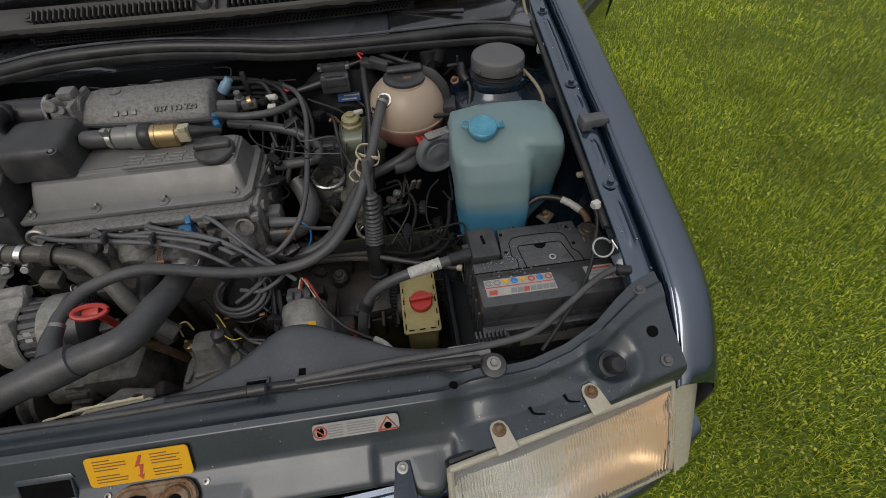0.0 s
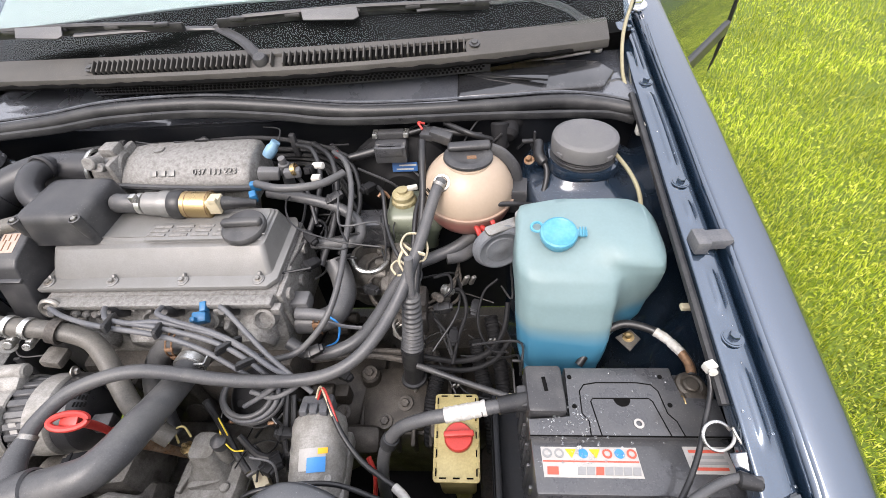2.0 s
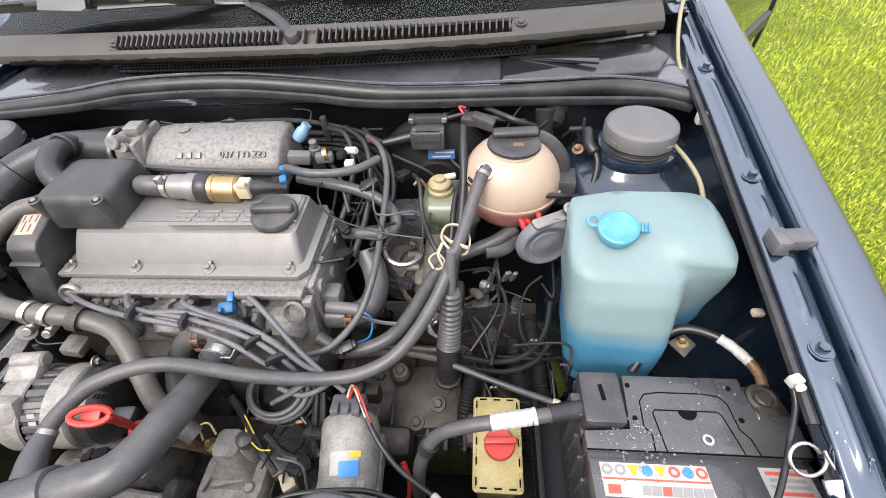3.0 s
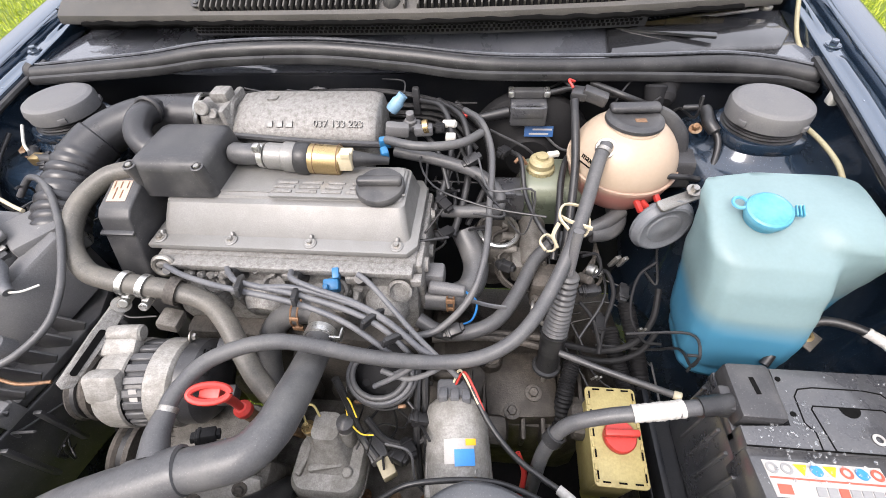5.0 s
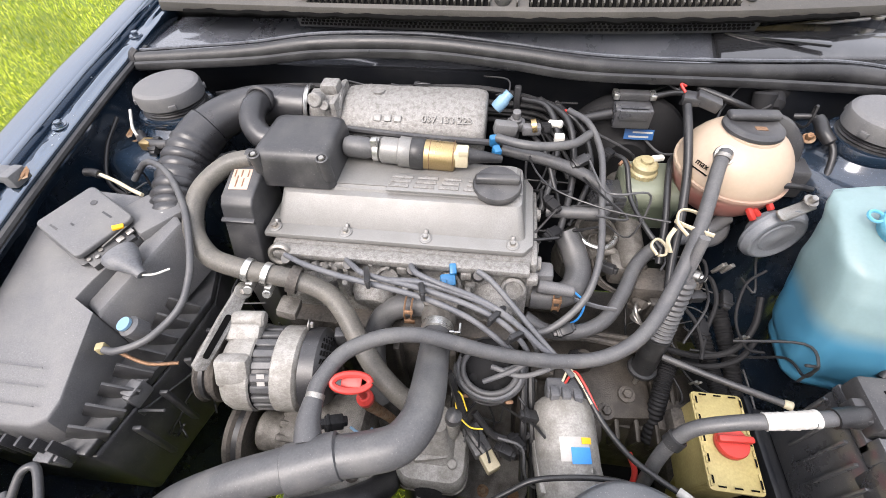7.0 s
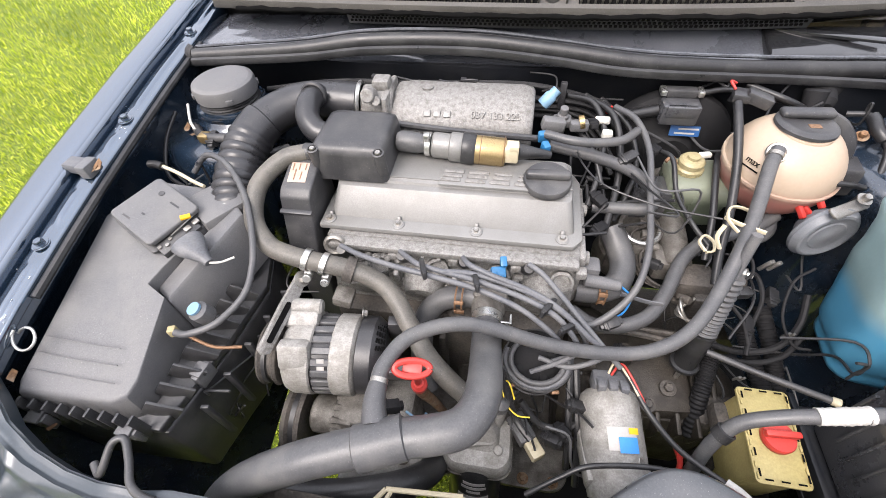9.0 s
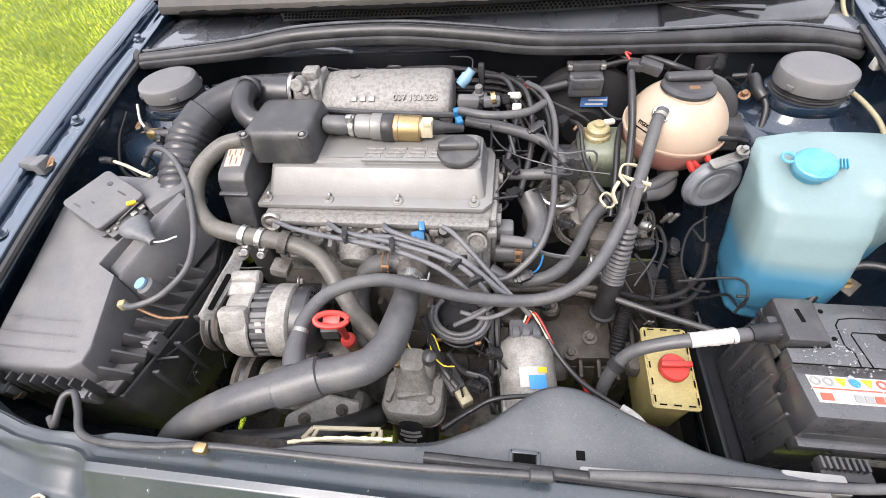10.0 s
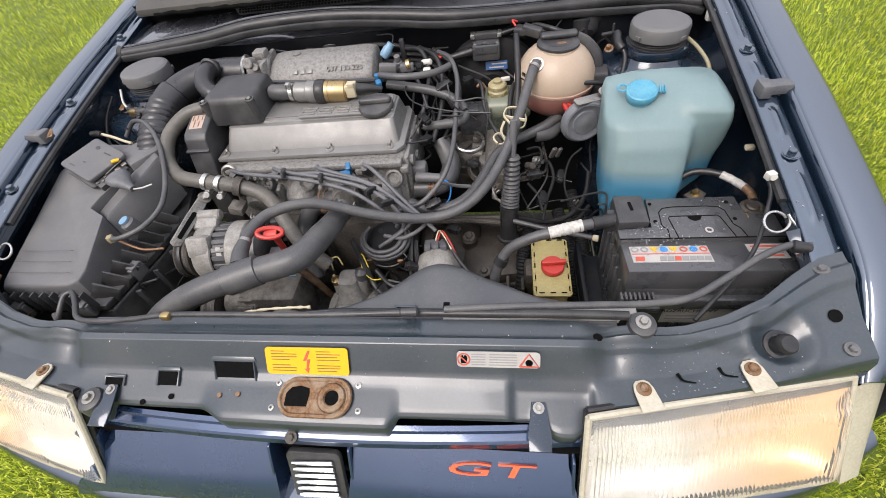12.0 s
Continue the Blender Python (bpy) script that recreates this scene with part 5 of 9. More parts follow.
cover = part("valve_cover", bm, cover_alu, eng, "silver aluminium valve cover with pressed edge", 30)
for x in (-0.303, -0.192, -0.071, 0.056):
    part("cover_bolt", bolt(B(), (x, 0.641, 0.8925), (0, -0.1, 1), 0.0042, 0.005), steel, cover)
# raised maker's marks, kept as plain blocks
for i, x in enumerate((-0.118, -0.080, -0.043, -0.006)):
    m = pose(x, 0.7075, 0.9398)
    for k in range(3):
        w = 0.031 if i in (0, 1) else (0.026 if k != 0 else 0.03)
        part("raised_mark", rbox(B(), (0, 0, 0), (w, 0.0062, 0.003), 0.0008, m=m @ pose(0.002 * k, -0.010 + 0.010 * k, 0)), cast_alu, cover)
bm = lathe(B(), [(0.034, 0.0), (0.036, 0.003), (0.036, 0.009), (0.034, 0.012), (0.025, 0.014), (0, 0.014)], (0.027, 0.712, 0.934), (0, -0.1, 1), 36)
rbox(bm, (0.027, 0.711, 0.952), (0.066, 0.015, 0.013), 0.005, (-4, 0, 2), 3)
oil_cap = part("oil_cap", bm, plastic, eng, "black oil filler cap with a grip bar")
# timing belt cover at the left end
bm = B()
prism(bm, [(-0.055, -0.25), (0.05, -0.25), (0.062, -0.05), (0.062, 0.045), (0.050, 0.066), (-0.010, 0.049), (-0.020, 0.040), (-0.050, -0.050)], 0.050, Matrix(((0, 0, 1, -0.372), (1, 0, 0, 0.655), (0, 1, 0, 0.895), (0, 0, 0, 1))), 0.0035, 3)
rbox(bm, (-0.347, 0.626, 0.914), (0.052, 0.008, 0.005), 0.0015, (18, 0, 0))
tc = part("timing_cover", bm, plastic, eng, "black timing belt cover with a white sticker")
sm = pose(-0.350, 0.674, 0.9524, 15.8, 0, 3)
bm = rbox(B(), (0, 0, 0), (0.029, 0.036, 0.001), 0.0, m=sm)
part("sticker", bm, aged_label, tc, "white sticker with brown print")
for k in range(5):
    part("text_bar", rbox(B(), (0, 0, 0), (0.0016, (0.012, 0.020, 0.012, 0.014, 0.012)[k], 0.0004), 0, m=sm @ pose(-0.010 + 0.005 * k, (0.010, -0.004, 0.010, -0.006, 0.010)[k], 0.0009)), copper, tc)
# spark plug boots
for k in range(4):
    x = -0.272 + 0.094 * k
    part("plug_boot", lathe(B(), [(0.009, -0.005), (0.0105, 0.006), (0.0105, 0.02), (0.008, 0.024), (0.007, 0.04), (0, 0.04)], (x, 0.614, 0.848), (0.03, -0.6, 0.78), 16), rubber_dark, eng, "black rubber plug boot")
# blue sensor plug on the head
bm = rbox(B(), (-0.032, 0.590, 0.860), (0.022, 0.018, 0.020), 0.003, (25, 0, 12))
rbox(bm, (-0.026, 0.602, 0.872), (0.010, 0.016, 0.016), 0.002, (25, 0, 12))
rbox(bm, (-0.036, 0.581, 0.866), (0.007, 0.008, 0.018), 0.0015, (25, 0, 12))
part("sensor_plug", bm, blue_plastic, eng, "bright blue sensor plug")
# sump and crank end, in the dark
bm = B()
rbox(bm, (-0.12, 0.62, 0.34), (0.32, 0.22, 0.10), 0.03)
part("sump", bm, iron, eng)

# breather box on the valve cover
t = thing("breather_box", "square matte black plastic box on the valve cover", "plastic box", (-0.272, 0.745, 0.937))
bm = B()
secs = []
for z, g in ((0.933, 0.0), (0.975, 0.002), (0.986, 0.004), (0.991, 0.010), (0.992, 0.018)):
    a, b, c, d = -0.333 + g, -0.213 - g, 0.686 + g * 1.2, 0.800 - g
    r = 0.012
    pts = []
    for cx, cy, s in ((b - r, d - r, 0), (a + r, d - r, 90), (a + r, c + r, 180), (b - r, c + r, 270)):
        for i in range(5):
            an = radians(s + 22.5 * i)
            pts.append(Vector((cx + r * math.cos(an), cy + r * math.sin(an), z)))
    secs.append(pts)
loft(bm, secs)
part("housing", bm, plastic, t, "", 50)
for x in (-0.324, -0.222):
    bm = lathe(B(), [(0.009, -0.04), (0.009, 0.0), (0.007, 0.001), (0.006, -0.003), (0, -0.003)], (x, 0.690, 0.987), (0, -0.15, 1), 18)
    part("screw_post", bm, plastic, t)
    part("screw", bolt(B(), (x, 0.690, 0.984), (0, -0.15, 1), 0.0045, 0.006, False), steel, t)
cyl(bm := B(), (-0.33, 0.712, 0.962), (-0.352, 0.712, 0.962), 0.015, None, 18, 0.002)
part("spigot", bm, plastic, t)
bm = tube(B(), [(-0.22, 0.765, 0.955), (-0.15, 0.775, 0.948), (-0.08, 0.778, 0.945)], 0.011, 8, 4)
part("side_pipe", bm, plastic, t)

# idle valve across the cover
t = thing("idle_valve", "silver and brass-coloured idle air valve with rubber ends", "valve", (-0.11, 0.757, 0.937))
AX = (1, 0.0, -0.06)


def along(x0, prof, mt, nm, lb="", seg=28):
    p = Vector((x0, 0.757, 0.962 - 0.06 * (x0 + 0.21)))
    return part(nm, lathe(B(), prof, p, AX, seg), mt, t, lb)


along(-0.212, [(0, 0), (0.013, 0), (0.0165, 0.006), (0.0165, 0.034), (0.0145, 0.04), (0.0145, 0.052), (0, 0.052)], rubber, "rubber_sleeve")
along(-0.166, [(0.016, 0), (0.0185, 0.001), (0.0185, 0.009), (0.016, 0.010)], bright_steel, "clamp", "bright steel clamp")
rbox(bm := B(), (-0.161, 0.747, 0.979), (0.010, 0.012, 0.012), 0.002)
part("clamp_screw", bm, bright_steel, t)
along(-0.155, [(0, 0), (0.017, 0), (0.020, 0.003), (0.020, 0.028), (0.023, 0.030), (0.023, 0.046), (0.021, 0.05), (0, 0.05)], cover_alu, "body", "silver aluminium body")
along(-0.107, [(0, 0), (0.024, 0), (0.025, 0.003), (0.025, 0.018), (0.023, 0.021), (0, 0.021)], rubber_dark, "mount_ring")
along(-0.087, [(0, 0), (0.0225, 0), (0.0225, 0.044), (0.0215, 0.047), (0.017, 0.049), (0, 0.049)], brass, "solenoid", "brass-coloured solenoid")
for k in range(2):
    p = Vector((-0.078 + 0.036 * k, 0.757, 0.954))
    part("groove", ring(B(), p, AX, 0.0226, 0.0006, 28, 5), copper, t)
bm = rbox(B(), (-0.030, 0.752, 0.958), (0.022, 0.026, 0.026), 0.003)
rbox(bm, (-0.026, 0.742, 0.972), (0.014, 0.008, 0.008), 0.001)
part("connector", bm, cream, t, "cream plug connector")
tube(bm := B(), [(-0.02, 0.757, 0.955), (0.0, 0.76, 0.953), (0.03, 0.768, 0.945)], lambda s: 0.013 - 0.007 * s, 12)
part("cable_boot", bm, rubber_dark, t)

# intake plenum
t = thing("intake_plenum", "rough cast aluminium intake plenum behind the engine", "intake manifold", (-0.13, 0.87, 0.80))
bm = B()
secs = []
for x, g in ((-0.246, 0.016), (-0.240, 0.006), (-0.22, 0.0), (-0.02, 0.0), (-0.004, 0.006), (0.0, 0.016)):
    prof = [(0.822, 0.90), (0.818, 0.945), (0.824, 0.958), (0.842, 0.972), (0.866, 0.982), (0.905, 0.984), (0.925, 0.975), (0.934, 0.95), (0.93, 0.90)]
    cy, cz = 0.875, 0.93
    secs.append([Vector((x, cy + (y - cy) * (1 - g * 7), cz + (z - cz) * (1 - g * 9))) for y, z in prof])
loft(bm, secs)
part("plenum", bm, cast_alu, t, "rough grey cast aluminium", 45)
for k in range(4):
    x = -0.215 + 0.06 * k
    part("runner", tube(B(), [(x, 0.86, 0.91), (x - 0.01, 0.84, 0.86), (x - 0.02, 0.80, 0.83)], 0.024, 12), cast_alu, t)
part("flange_bar", rbox(B(), (-0.12, 0.819, 0.936), (0.20, 0.006, 0.010), 0.002), cast_alu, t)
lathe(bm := B(), [(0.0, 0), (0.010, 0), (0.010, 0.003), (0.0, 0.003)], (-0.185, 0.885, 0.983), (0, 0, 1), 20)
part("boss", bm, cast_alu, t)
lettering("casting_number", "037 133 223", 0.0165, pose(-0.062, 0.832, 0.9672, 40, 0, 0), cast_alu, t, 0.0012, "raised casting number")
for k in range(3):
    m = pose(-0.178 + 0.017 * k, 0.832, 0.9668, 40, 0, 0)
    part("raised_mark", rbox(B(), (0, 0, 0), (0.012, 0.011, 0.002), 0.0006, m=m), cover_alu, t)
# throttle body
bm = B()
cyl(bm, (-0.300, 0.862, 0.962), (-0.246, 0.868, 0.955), 0.032, 0.036, 26, 0.003)
rbox(bm, (-0.250, 0.868, 0.955), (0.012, 0.085, 0.075), 0.006)
cyl(bm, (-0.275, 0.845, 0.99), (-0.275, 0.82, 1.0), 0.012, None, 16, 0.002)
rbox(bm, (-0.262, 0.87, 0.997), (0.03, 0.03, 0.02), 0.005)
cyl(bm, (-0.283, 0.826, 0.952), (-0.283, 0.815, 0.95), 0.015, None, 18, 0.003)
cyl(bm, (-0.262, 0.832, 0.985), (-0.262, 0.822, 0.99), 0.008, None, 14, 0.001)
part("throttle_body", bm, cast_alu, t, "cast aluminium throttle body")
bm = ring(B(), (-0.304, 0.861, 0.963), (1, 0.1, -0.1), 0.0345, 0.0038, 30, 6)
part("duct_clamp", bm, bright_steel, t, "bright steel hose clamp")
bm = tube(B(), [(-0.25, 0.812, 0.958), (-0.12, 0.806, 0.952), (-0.02, 0.806, 0.948), (0.03, 0.81, 0.945)], 0.0055, 8, 5)
part("throttle_rod", bm, plastic, t)
# pale blue sensor and fittings at its right end
bm = lathe(B(), [(0, 0), (0.010, 0), (0.011, 0.004), (0.011, 0.020), (0.0085, 0.024), (0.0085, 0.034), (0, 0.034)], (0.014, 0.89, 0.958), (0.55, 0.25, 0.6), 20)
part("sensor_plug", bm, pale_blue, t, "pale blue sensor plug")
bm = B()
cyl(bm, (0.045, 0.875, 0.90), (0.05, 0.87, 0.955), 0.011, 0.010, 16, 0.002)
cyl(bm, (0.05, 0.87, 0.955), (0.05, 0.868, 0.968), 0.007, None, 14, 0.001)
rbox(bm, (0.05, 0.872, 0.94), (0.03, 0.024, 0.014), 0.003)
part("fuel_fitting", bm, plastic_grey, t)
bm = rbox(B(), (0.033, 0.838, 0.955), (0.038, 0.02, 0.02), 0.004, (0, 10, 10))
rbox(bm, (0.075, 0.842, 0.952), (0.03, 0.016, 0.016), 0.003, (0, 0, 8))
part("vacuum_block", bm, plastic_grey, t)
bm = lathe(B(), [(0, 0), (0.012, 0), (0.012, 0.008), (0, 0.008)], (0.075, 0.845, 0.955), (0.9, 0.1, 0.2), 16)
part("yellow_ring", bm, brass, t)
part("blue_clip", rbox(B(), (0.018, 0.806, 0.952), (0.018, 0.012, 0.018), 0.003, (10, 0, 14)), blue_plastic, t, "blue plastic clip")
part("blue_clip", rbox(B(), (0.022, 0.780, 0.949), (0.012, 0.016, 0.018), 0.003, (10, 0, 24)), blue_plastic, t, "blue plastic clip")

# intake air duct
t = thing("air_duct", "ribbed black rubber intake duct with a smooth elbow", "air duct", (-0.45, 0.75, 0.85))
line = [(-0.462, 0.625, 0.885), (-0.475, 0.68, 0.91), (-0.480, 0.745, 0.935), (-0.462, 0.80, 0.955), (-0.415, 0.845, 0.965), (-0.36, 0.86, 0.965), (-0.306, 0.861, 0.963)]
bm = tube(B(), line, lambda s: 0.0335 + (0.0050 * abs(math.sin(math.pi * 9.0 * (s - 0.04) / 0.36)) ** 0.5 if 0.04 < s < 0.40 else 0.003 if s < 0.5 else 0.0), 28, 22)
part("bellows", bm, duct_rubber, t, "black ribbed rubber")
bm = lathe(B(), [(0.034, -0.004), (0.0395, -0.0035), (0.0395, 0.0035), (0.034, 0.004)], (-0.4635, 0.634, 0.889), (-0.2, 0.85, 0.45), 32)
part("cuff", bm, bright_steel, t, "worn pale end cuff")
bm = tube(B(), [(-0.372, 0.845, 0.985), (-0.372, 0.805, 0.992), (-0.365, 0.775, 0.982), (-0.345, 0.757, 0.97), (-0.325, 0.756, 0.966)], 0.0195, 18, 8)
ring(bm, (-0.372, 0.828, 0.992), (0, 1, -0.2), 0.0195, 0.004, 24, 8)
part("branch_elbow", bm, duct_rubber, t)

# ---- air filter housing ----
t = thing("air_filter_box", "large black plastic air filter housing with a loose lid", "air filter box", (-0.56, 0.45, 0.62))
top = [(-0.640, 0.335, 0.852), (-0.632, 0.322, 0.850), (-0.500, 0.328, 0.848), (-0.482, 0.338, 0.849), (-0.478, 0.358, 0.853), (-0.486, 0.466, 0.888), (-0.513, 0.478, 0.900), (-0.502, 0.505, 0.907), (-0.482, 0.560, 0.913), (-0.462, 0.640, 0.918), (-0.475, 0.66, 0.918), (-0.60, 0.66, 0.926), (-0.650, 0.585, 0.915)]
bm = B()
up = [Vector(p) for p in top]
c = sum(up, Vector()) / len(up)
secs = [[c + (p - c) * 1.03 + Vector((0, 0, -0.16)) - Vector((0, 0, (p - c).z)) for p in up], [c + (p - c) * 1.02 + Vector((0, 0, -0.05)) for p in up], [c + (p - c) * 1.0 + Vector((0, 0, -0.012)) for p in up], [c + (p - c) * 0.992 + Vector((0, 0, -0.004)) for p in up], [c + (p - c) * 0.978 + Vector((0, 0, -0.0008)) for p in up], [c + (p - c) * 0.95 for p in up]]
loft(bm, secs)
part("upper_shell", bm, plastic_grey, t, "black plastic upper shell", 45)
for k in range(3):
    f = 0.350 + 0.021 * k
    bm = tube(B(), [(-0.632, f + 0.002, 0.8555 + 0.30 * (f - 0.335)), (-0.56, f, 0.8555 + 0.30 * (f - 0.335)), (-0.50 - 0.006 * k, f, 0.8555 + 0.30 * (f - 0.335))], 0.0007, 6, 2)
    part("moulded_line", bm, plastic_grey, t)
bm = B()
rim = [(-0.652, 0.312), (-0.452, 0.318), (-0.425, 0.45), (-0.41, 0.56), (-0.44, 0.65), (-0.66, 0.66)]
prism(bm, [(x, y) for x, y in rim], 0.014, pose(0, 0, 0.785, 0, 0, 0), 0.003)
prism(bm, [(x * 0.99 - 0.004, y * 0.99 + 0.005) for x, y in rim], 0.16, pose(0, 0, 0.62), 0.006)
part("lower_shell", bm, plastic, t, "black ribbed lower shell")
for k in range(9):
    part("rib", rbox(B(), (-0.635 + 0.021 * k, 0.316, 0.815), (0.004, 0.012, 0.05), 0.001), plastic, t)
for k in range(8):
    y = 0.34 + 0.027 * k
    part("rib", rbox(B(), (-0.455 + 0.10 * (y - 0.33), y, 0.812), (0.045, 0.004, 0.04), 0.001, (0, 38, 10)), plastic, t)
for k in range(5):
    part("rib", rbox(B(), (-0.415 + 0.008 * k, 0.36 + 0.05 * k, 0.74), (0.012, 0.006, 0.10), 0.002, (0, 0, 10)), plastic, t)
for p, rz in (((-0.485, 0.31, 0.80), 0), ((-0.62, 0.306, 0.80), 0), ((-0.432, 0.40, 0.80), 80)):
    bm = rbox(B(), p, (0.03, 0.012, 0.03), 0.003, (0, 0, rz))
    rbox(bm, Vector(p) + Vector((0, 0, 0.016)), (0.022, 0.018, 0.006), 0.002, (0, 0, rz))
    part("clip", bm, plastic_grey, t)
# stepped arm of the shell beside the airflow meter
bm = B()
secs = []
for s in (0.0, 0.03, 0.5, 0.97, 1.0):
    a, b = Vector((-0.512, 0.482, 0.883)).lerp(Vector((-0.450, 0.630, 0.925)), s), Vector((-0.484, 0.466, 0.881)).lerp(Vector((-0.422, 0.604, 0.921)), s)
    k = 0.003 if s in (0.0, 1.0) else 0.0
    low = Vector((0.004, -0.002, -0.10))
    secs.append([a + low, a - Vector((0, 0, 0.003 + k)), a.lerp(b, 0.1) - Vector((0, 0, k)), a.lerp(b, 0.9) - Vector((0, 0, k)), b - Vector((0, 0, 0.004 + k)), b + low])
loft(bm, secs)
part("shell_arm", bm, plastic_grey, t, "stepped plastic arm of the shell")
part("arm_slot", rbox(B(), (-0.488, 0.492, 0.8855), (0.007, 0.004, 0.001), 0, (10, 0, 20)), shade_and_ink_black, t)
# airflow meter under its flat lid
LT, LR, LB, LL = Vector((-0.572, 0.632, 0.957)), Vector((-0.487, 0.604, 0.938)), Vector((-0.512, 0.518, 0.931)), Vector((-0.602, 0.560, 0.947))
lc = (LT + LR + LB + LL) / 4
lx = ((LR - LT) + (LB - LL)).normalized()
ln = lx.cross((LT - LL) + (LR - LB)).normalized()
ly = ln.cross(lx)
lid_m = Matrix(((lx.x, ly.x, ln.x, lc.x), (lx.y, ly.y, ln.y, lc.y), (lx.z, ly.z, ln.z, lc.z), (0, 0, 0, 1)))
part("meter_lid", prism(B(), round_rect(0.094, 0.086, 0.008), 0.010, lid_m @ pose(0, 0, -0.010, 0, 0, -4), 0.003, 3), plastic_grey, t, "faded black flat lid, not fully seated")
part("lid_lip", prism(B(), round_rect(0.091, 0.084, 0.006), 0.006, lid_m @ pose(0.004, -0.004, -0.020, 2, 1, -4), 0.001), plastic, t)
part("meter_case", prism(B(), round_rect(0.086, 0.078, 0.005), 0.050, lid_m @ pose(0.002, 0.0, -0.072, 0, 0, -4), 0.002), plastic, t)
part("lid_screw", lathe(B(), [(0.0045, 0), (0.0045, 0.0008), (0.002, 0.0003), (0, 0.0003)], lid_m @ Vector((-0.014, 0.026, 0.0)), ln, 14), plastic, t)
for x, y, w in ((0.018, 0.022, 0.018), (-0.006, -0.014, 0.006), (-0.022, -0.030, 0.014)):
    part("print_bar", rbox(B(), (0, 0, 0), (w, 0.003, 0.0006), 0, m=lid_m @ pose(x, y, 0.0)), plastic, t, "faint moulded writing")
# socket with its pins and the rubber boot beside the lid
part("meter_socket", rbox(B(), (0, 0, 0), (0.020, 0.064, 0.020), 0.002, m=lid_m @ pose(0.054, -0.010, -0.022, 0, 8, -4)), plastic, t)
for k in range(2):
    part("socket_pin", rbox(B(), (0, 0, 0), (0.008, 0.010, 0.004), 0.001, m=lid_m @ pose(0.056, 0.006 + 0.015 * k, -0.011, 0, 8, -4)), steel, t, "bright contact")
for k in range(3):
    part("socket_pin", lathe(B(), [(0, 0), (0.0028, 0), (0.0028, 0.002), (0, 0.0022)], lid_m @ Vector((0.050 + 0.005 * (k % 2), -0.020 - 0.009 * k, -0.0115)), ln, 10), steel, t, "bright contact")
part("wire_clip", tube(B(), [lid_m @ Vector((0.049, 0.024, -0.006)), lid_m @ Vector((0.050, 0.004, -0.006)), lid_m @ Vector((0.049, -0.016, -0.008))], 0.0011, 6, 4), steel, t, "thin steel wire clip")
bm = B()
b0, b1 = Vector((-0.480, 0.541, 0.926)), Vector((-0.436, 0.518, 0.909))
side_b = (b1 - b0).cross(Vector((0, 0, 1))).normalized()
up_b = side_b.cross(b1 - b0).normalized()
secs = []
for s, w, h in ((0, 0.020, 0.010), (0.08, 0.023, 0.012), (0.3, 0.022, 0.013), (0.55, 0.015, 0.010), (0.8, 0.0085, 0.008), (1.0, 0.0065, 0.0065)):
    secs.append([b0.lerp(b1, s) + side_b * w * math.cos(2 * math.pi * i / 18) + up_b * h * math.sin(2 * math.pi * i / 18) for i in range(18)])
loft(bm, secs)
part("plug_boot", bm, grey_rubber, t, "grey rubber plug boot")
part("bare_wire", tube(B(), [b1, b1.lerp(Vector((-0.408, 0.535, 0.905)), 0.5) - Vector((0, 0.004, 0)), (-0.408, 0.535, 0.905)], 0.0016, 6, 5), white_plastic, t, "short bare wire")
part("yellow_tag", rbox(B(), (-0.493, 0.575, 0.937), (0.014, 0.008, 0.004), 0.001, (5, 10, 40)), yellow, t)
# rest of the meter body behind the lid
bm = rbox(B(), (-0.478, 0.630, 0.898), (0.080, 0.080, 0.055), 0.006, (0, 0, -35))
part("meter_body", bm, plastic_grey, t)
# blue vacuum switch on the side
bm = lathe(B(), [(0, 0), (0.014, 0), (0.014, 0.02), (0.010, 0.024), (0, 0.024)], (-0.434, 0.463, 0.856), (-0.2, -0.2, 1), 20)
sw = part("vacuum_switch", bm, plastic_grey, t)
part("blue_cap", lathe(B(), [(0, 0), (0.0095, 0), (0.0095, 0.004), (0, 0.005)], (-0.439, 0.458, 0.880), (-0.2, -0.2, 1), 20), pale_blue, sw, "pale blue cap")
bm = rbox(B(), (-0.467, 0.431, 0.860), (0.011, 0.011, 0.015), 0.002, (0, 0, 20))
part("hose_stub", bm, aged_cap, t, "yellowed hose stub")

# thin hoses over the air filter box
def hose(name, pts, r, mt, label, cat="hose", group="", seg=12, sub=7, flat=1.0):
    return solid(name, tube(B(), pts, r, seg, sub, flat), mt, label, cat, group=group)


hose("vacuum_hose", [(-0.460, 0.428, 0.863), (-0.440, 0.427, 0.866), (-0.409, 0.442, 0.870), (-0.392, 0.466, 0.874), (-0.380, 0.489, 0.882), (-0.378, 0.514, 0.892), (-0.386, 0.554, 0.910), (-0.418, 0.620, 0.938), (-0.475, 0.681, 0.950), (-0.532, 0.710, 0.943), (-0.562, 0.697, 0.915)], 0.0050, rubber,
     "thin black vacuum hose looping from the air filter box", "hose")
hose("vacuum_hose", [(-0.532, 0.70, 0.90), (-0.50, 0.72, 0.925), (-0.46, 0.75, 0.92), (-0.43, 0.79, 0.91)], 0.0055, rubber, "short thin black hose by the air duct")
hose("bare_cable", [(-0.612, 0.690, 0.930), (-0.575, 0.678, 0.928), (-0.54, 0.664, 0.925), (-0.515, 0.655, 0.924)], 0.0030, cream, "pale cable stub with a black end", "cable")
hose("cable_boot", [(-0.634, 0.690, 0.931), (-0.622, 0.691, 0.931), (-0.608, 0.688, 0.930)], 0.0068, rubber_dark, "black rubber boot on the pale cable", "cable boot")
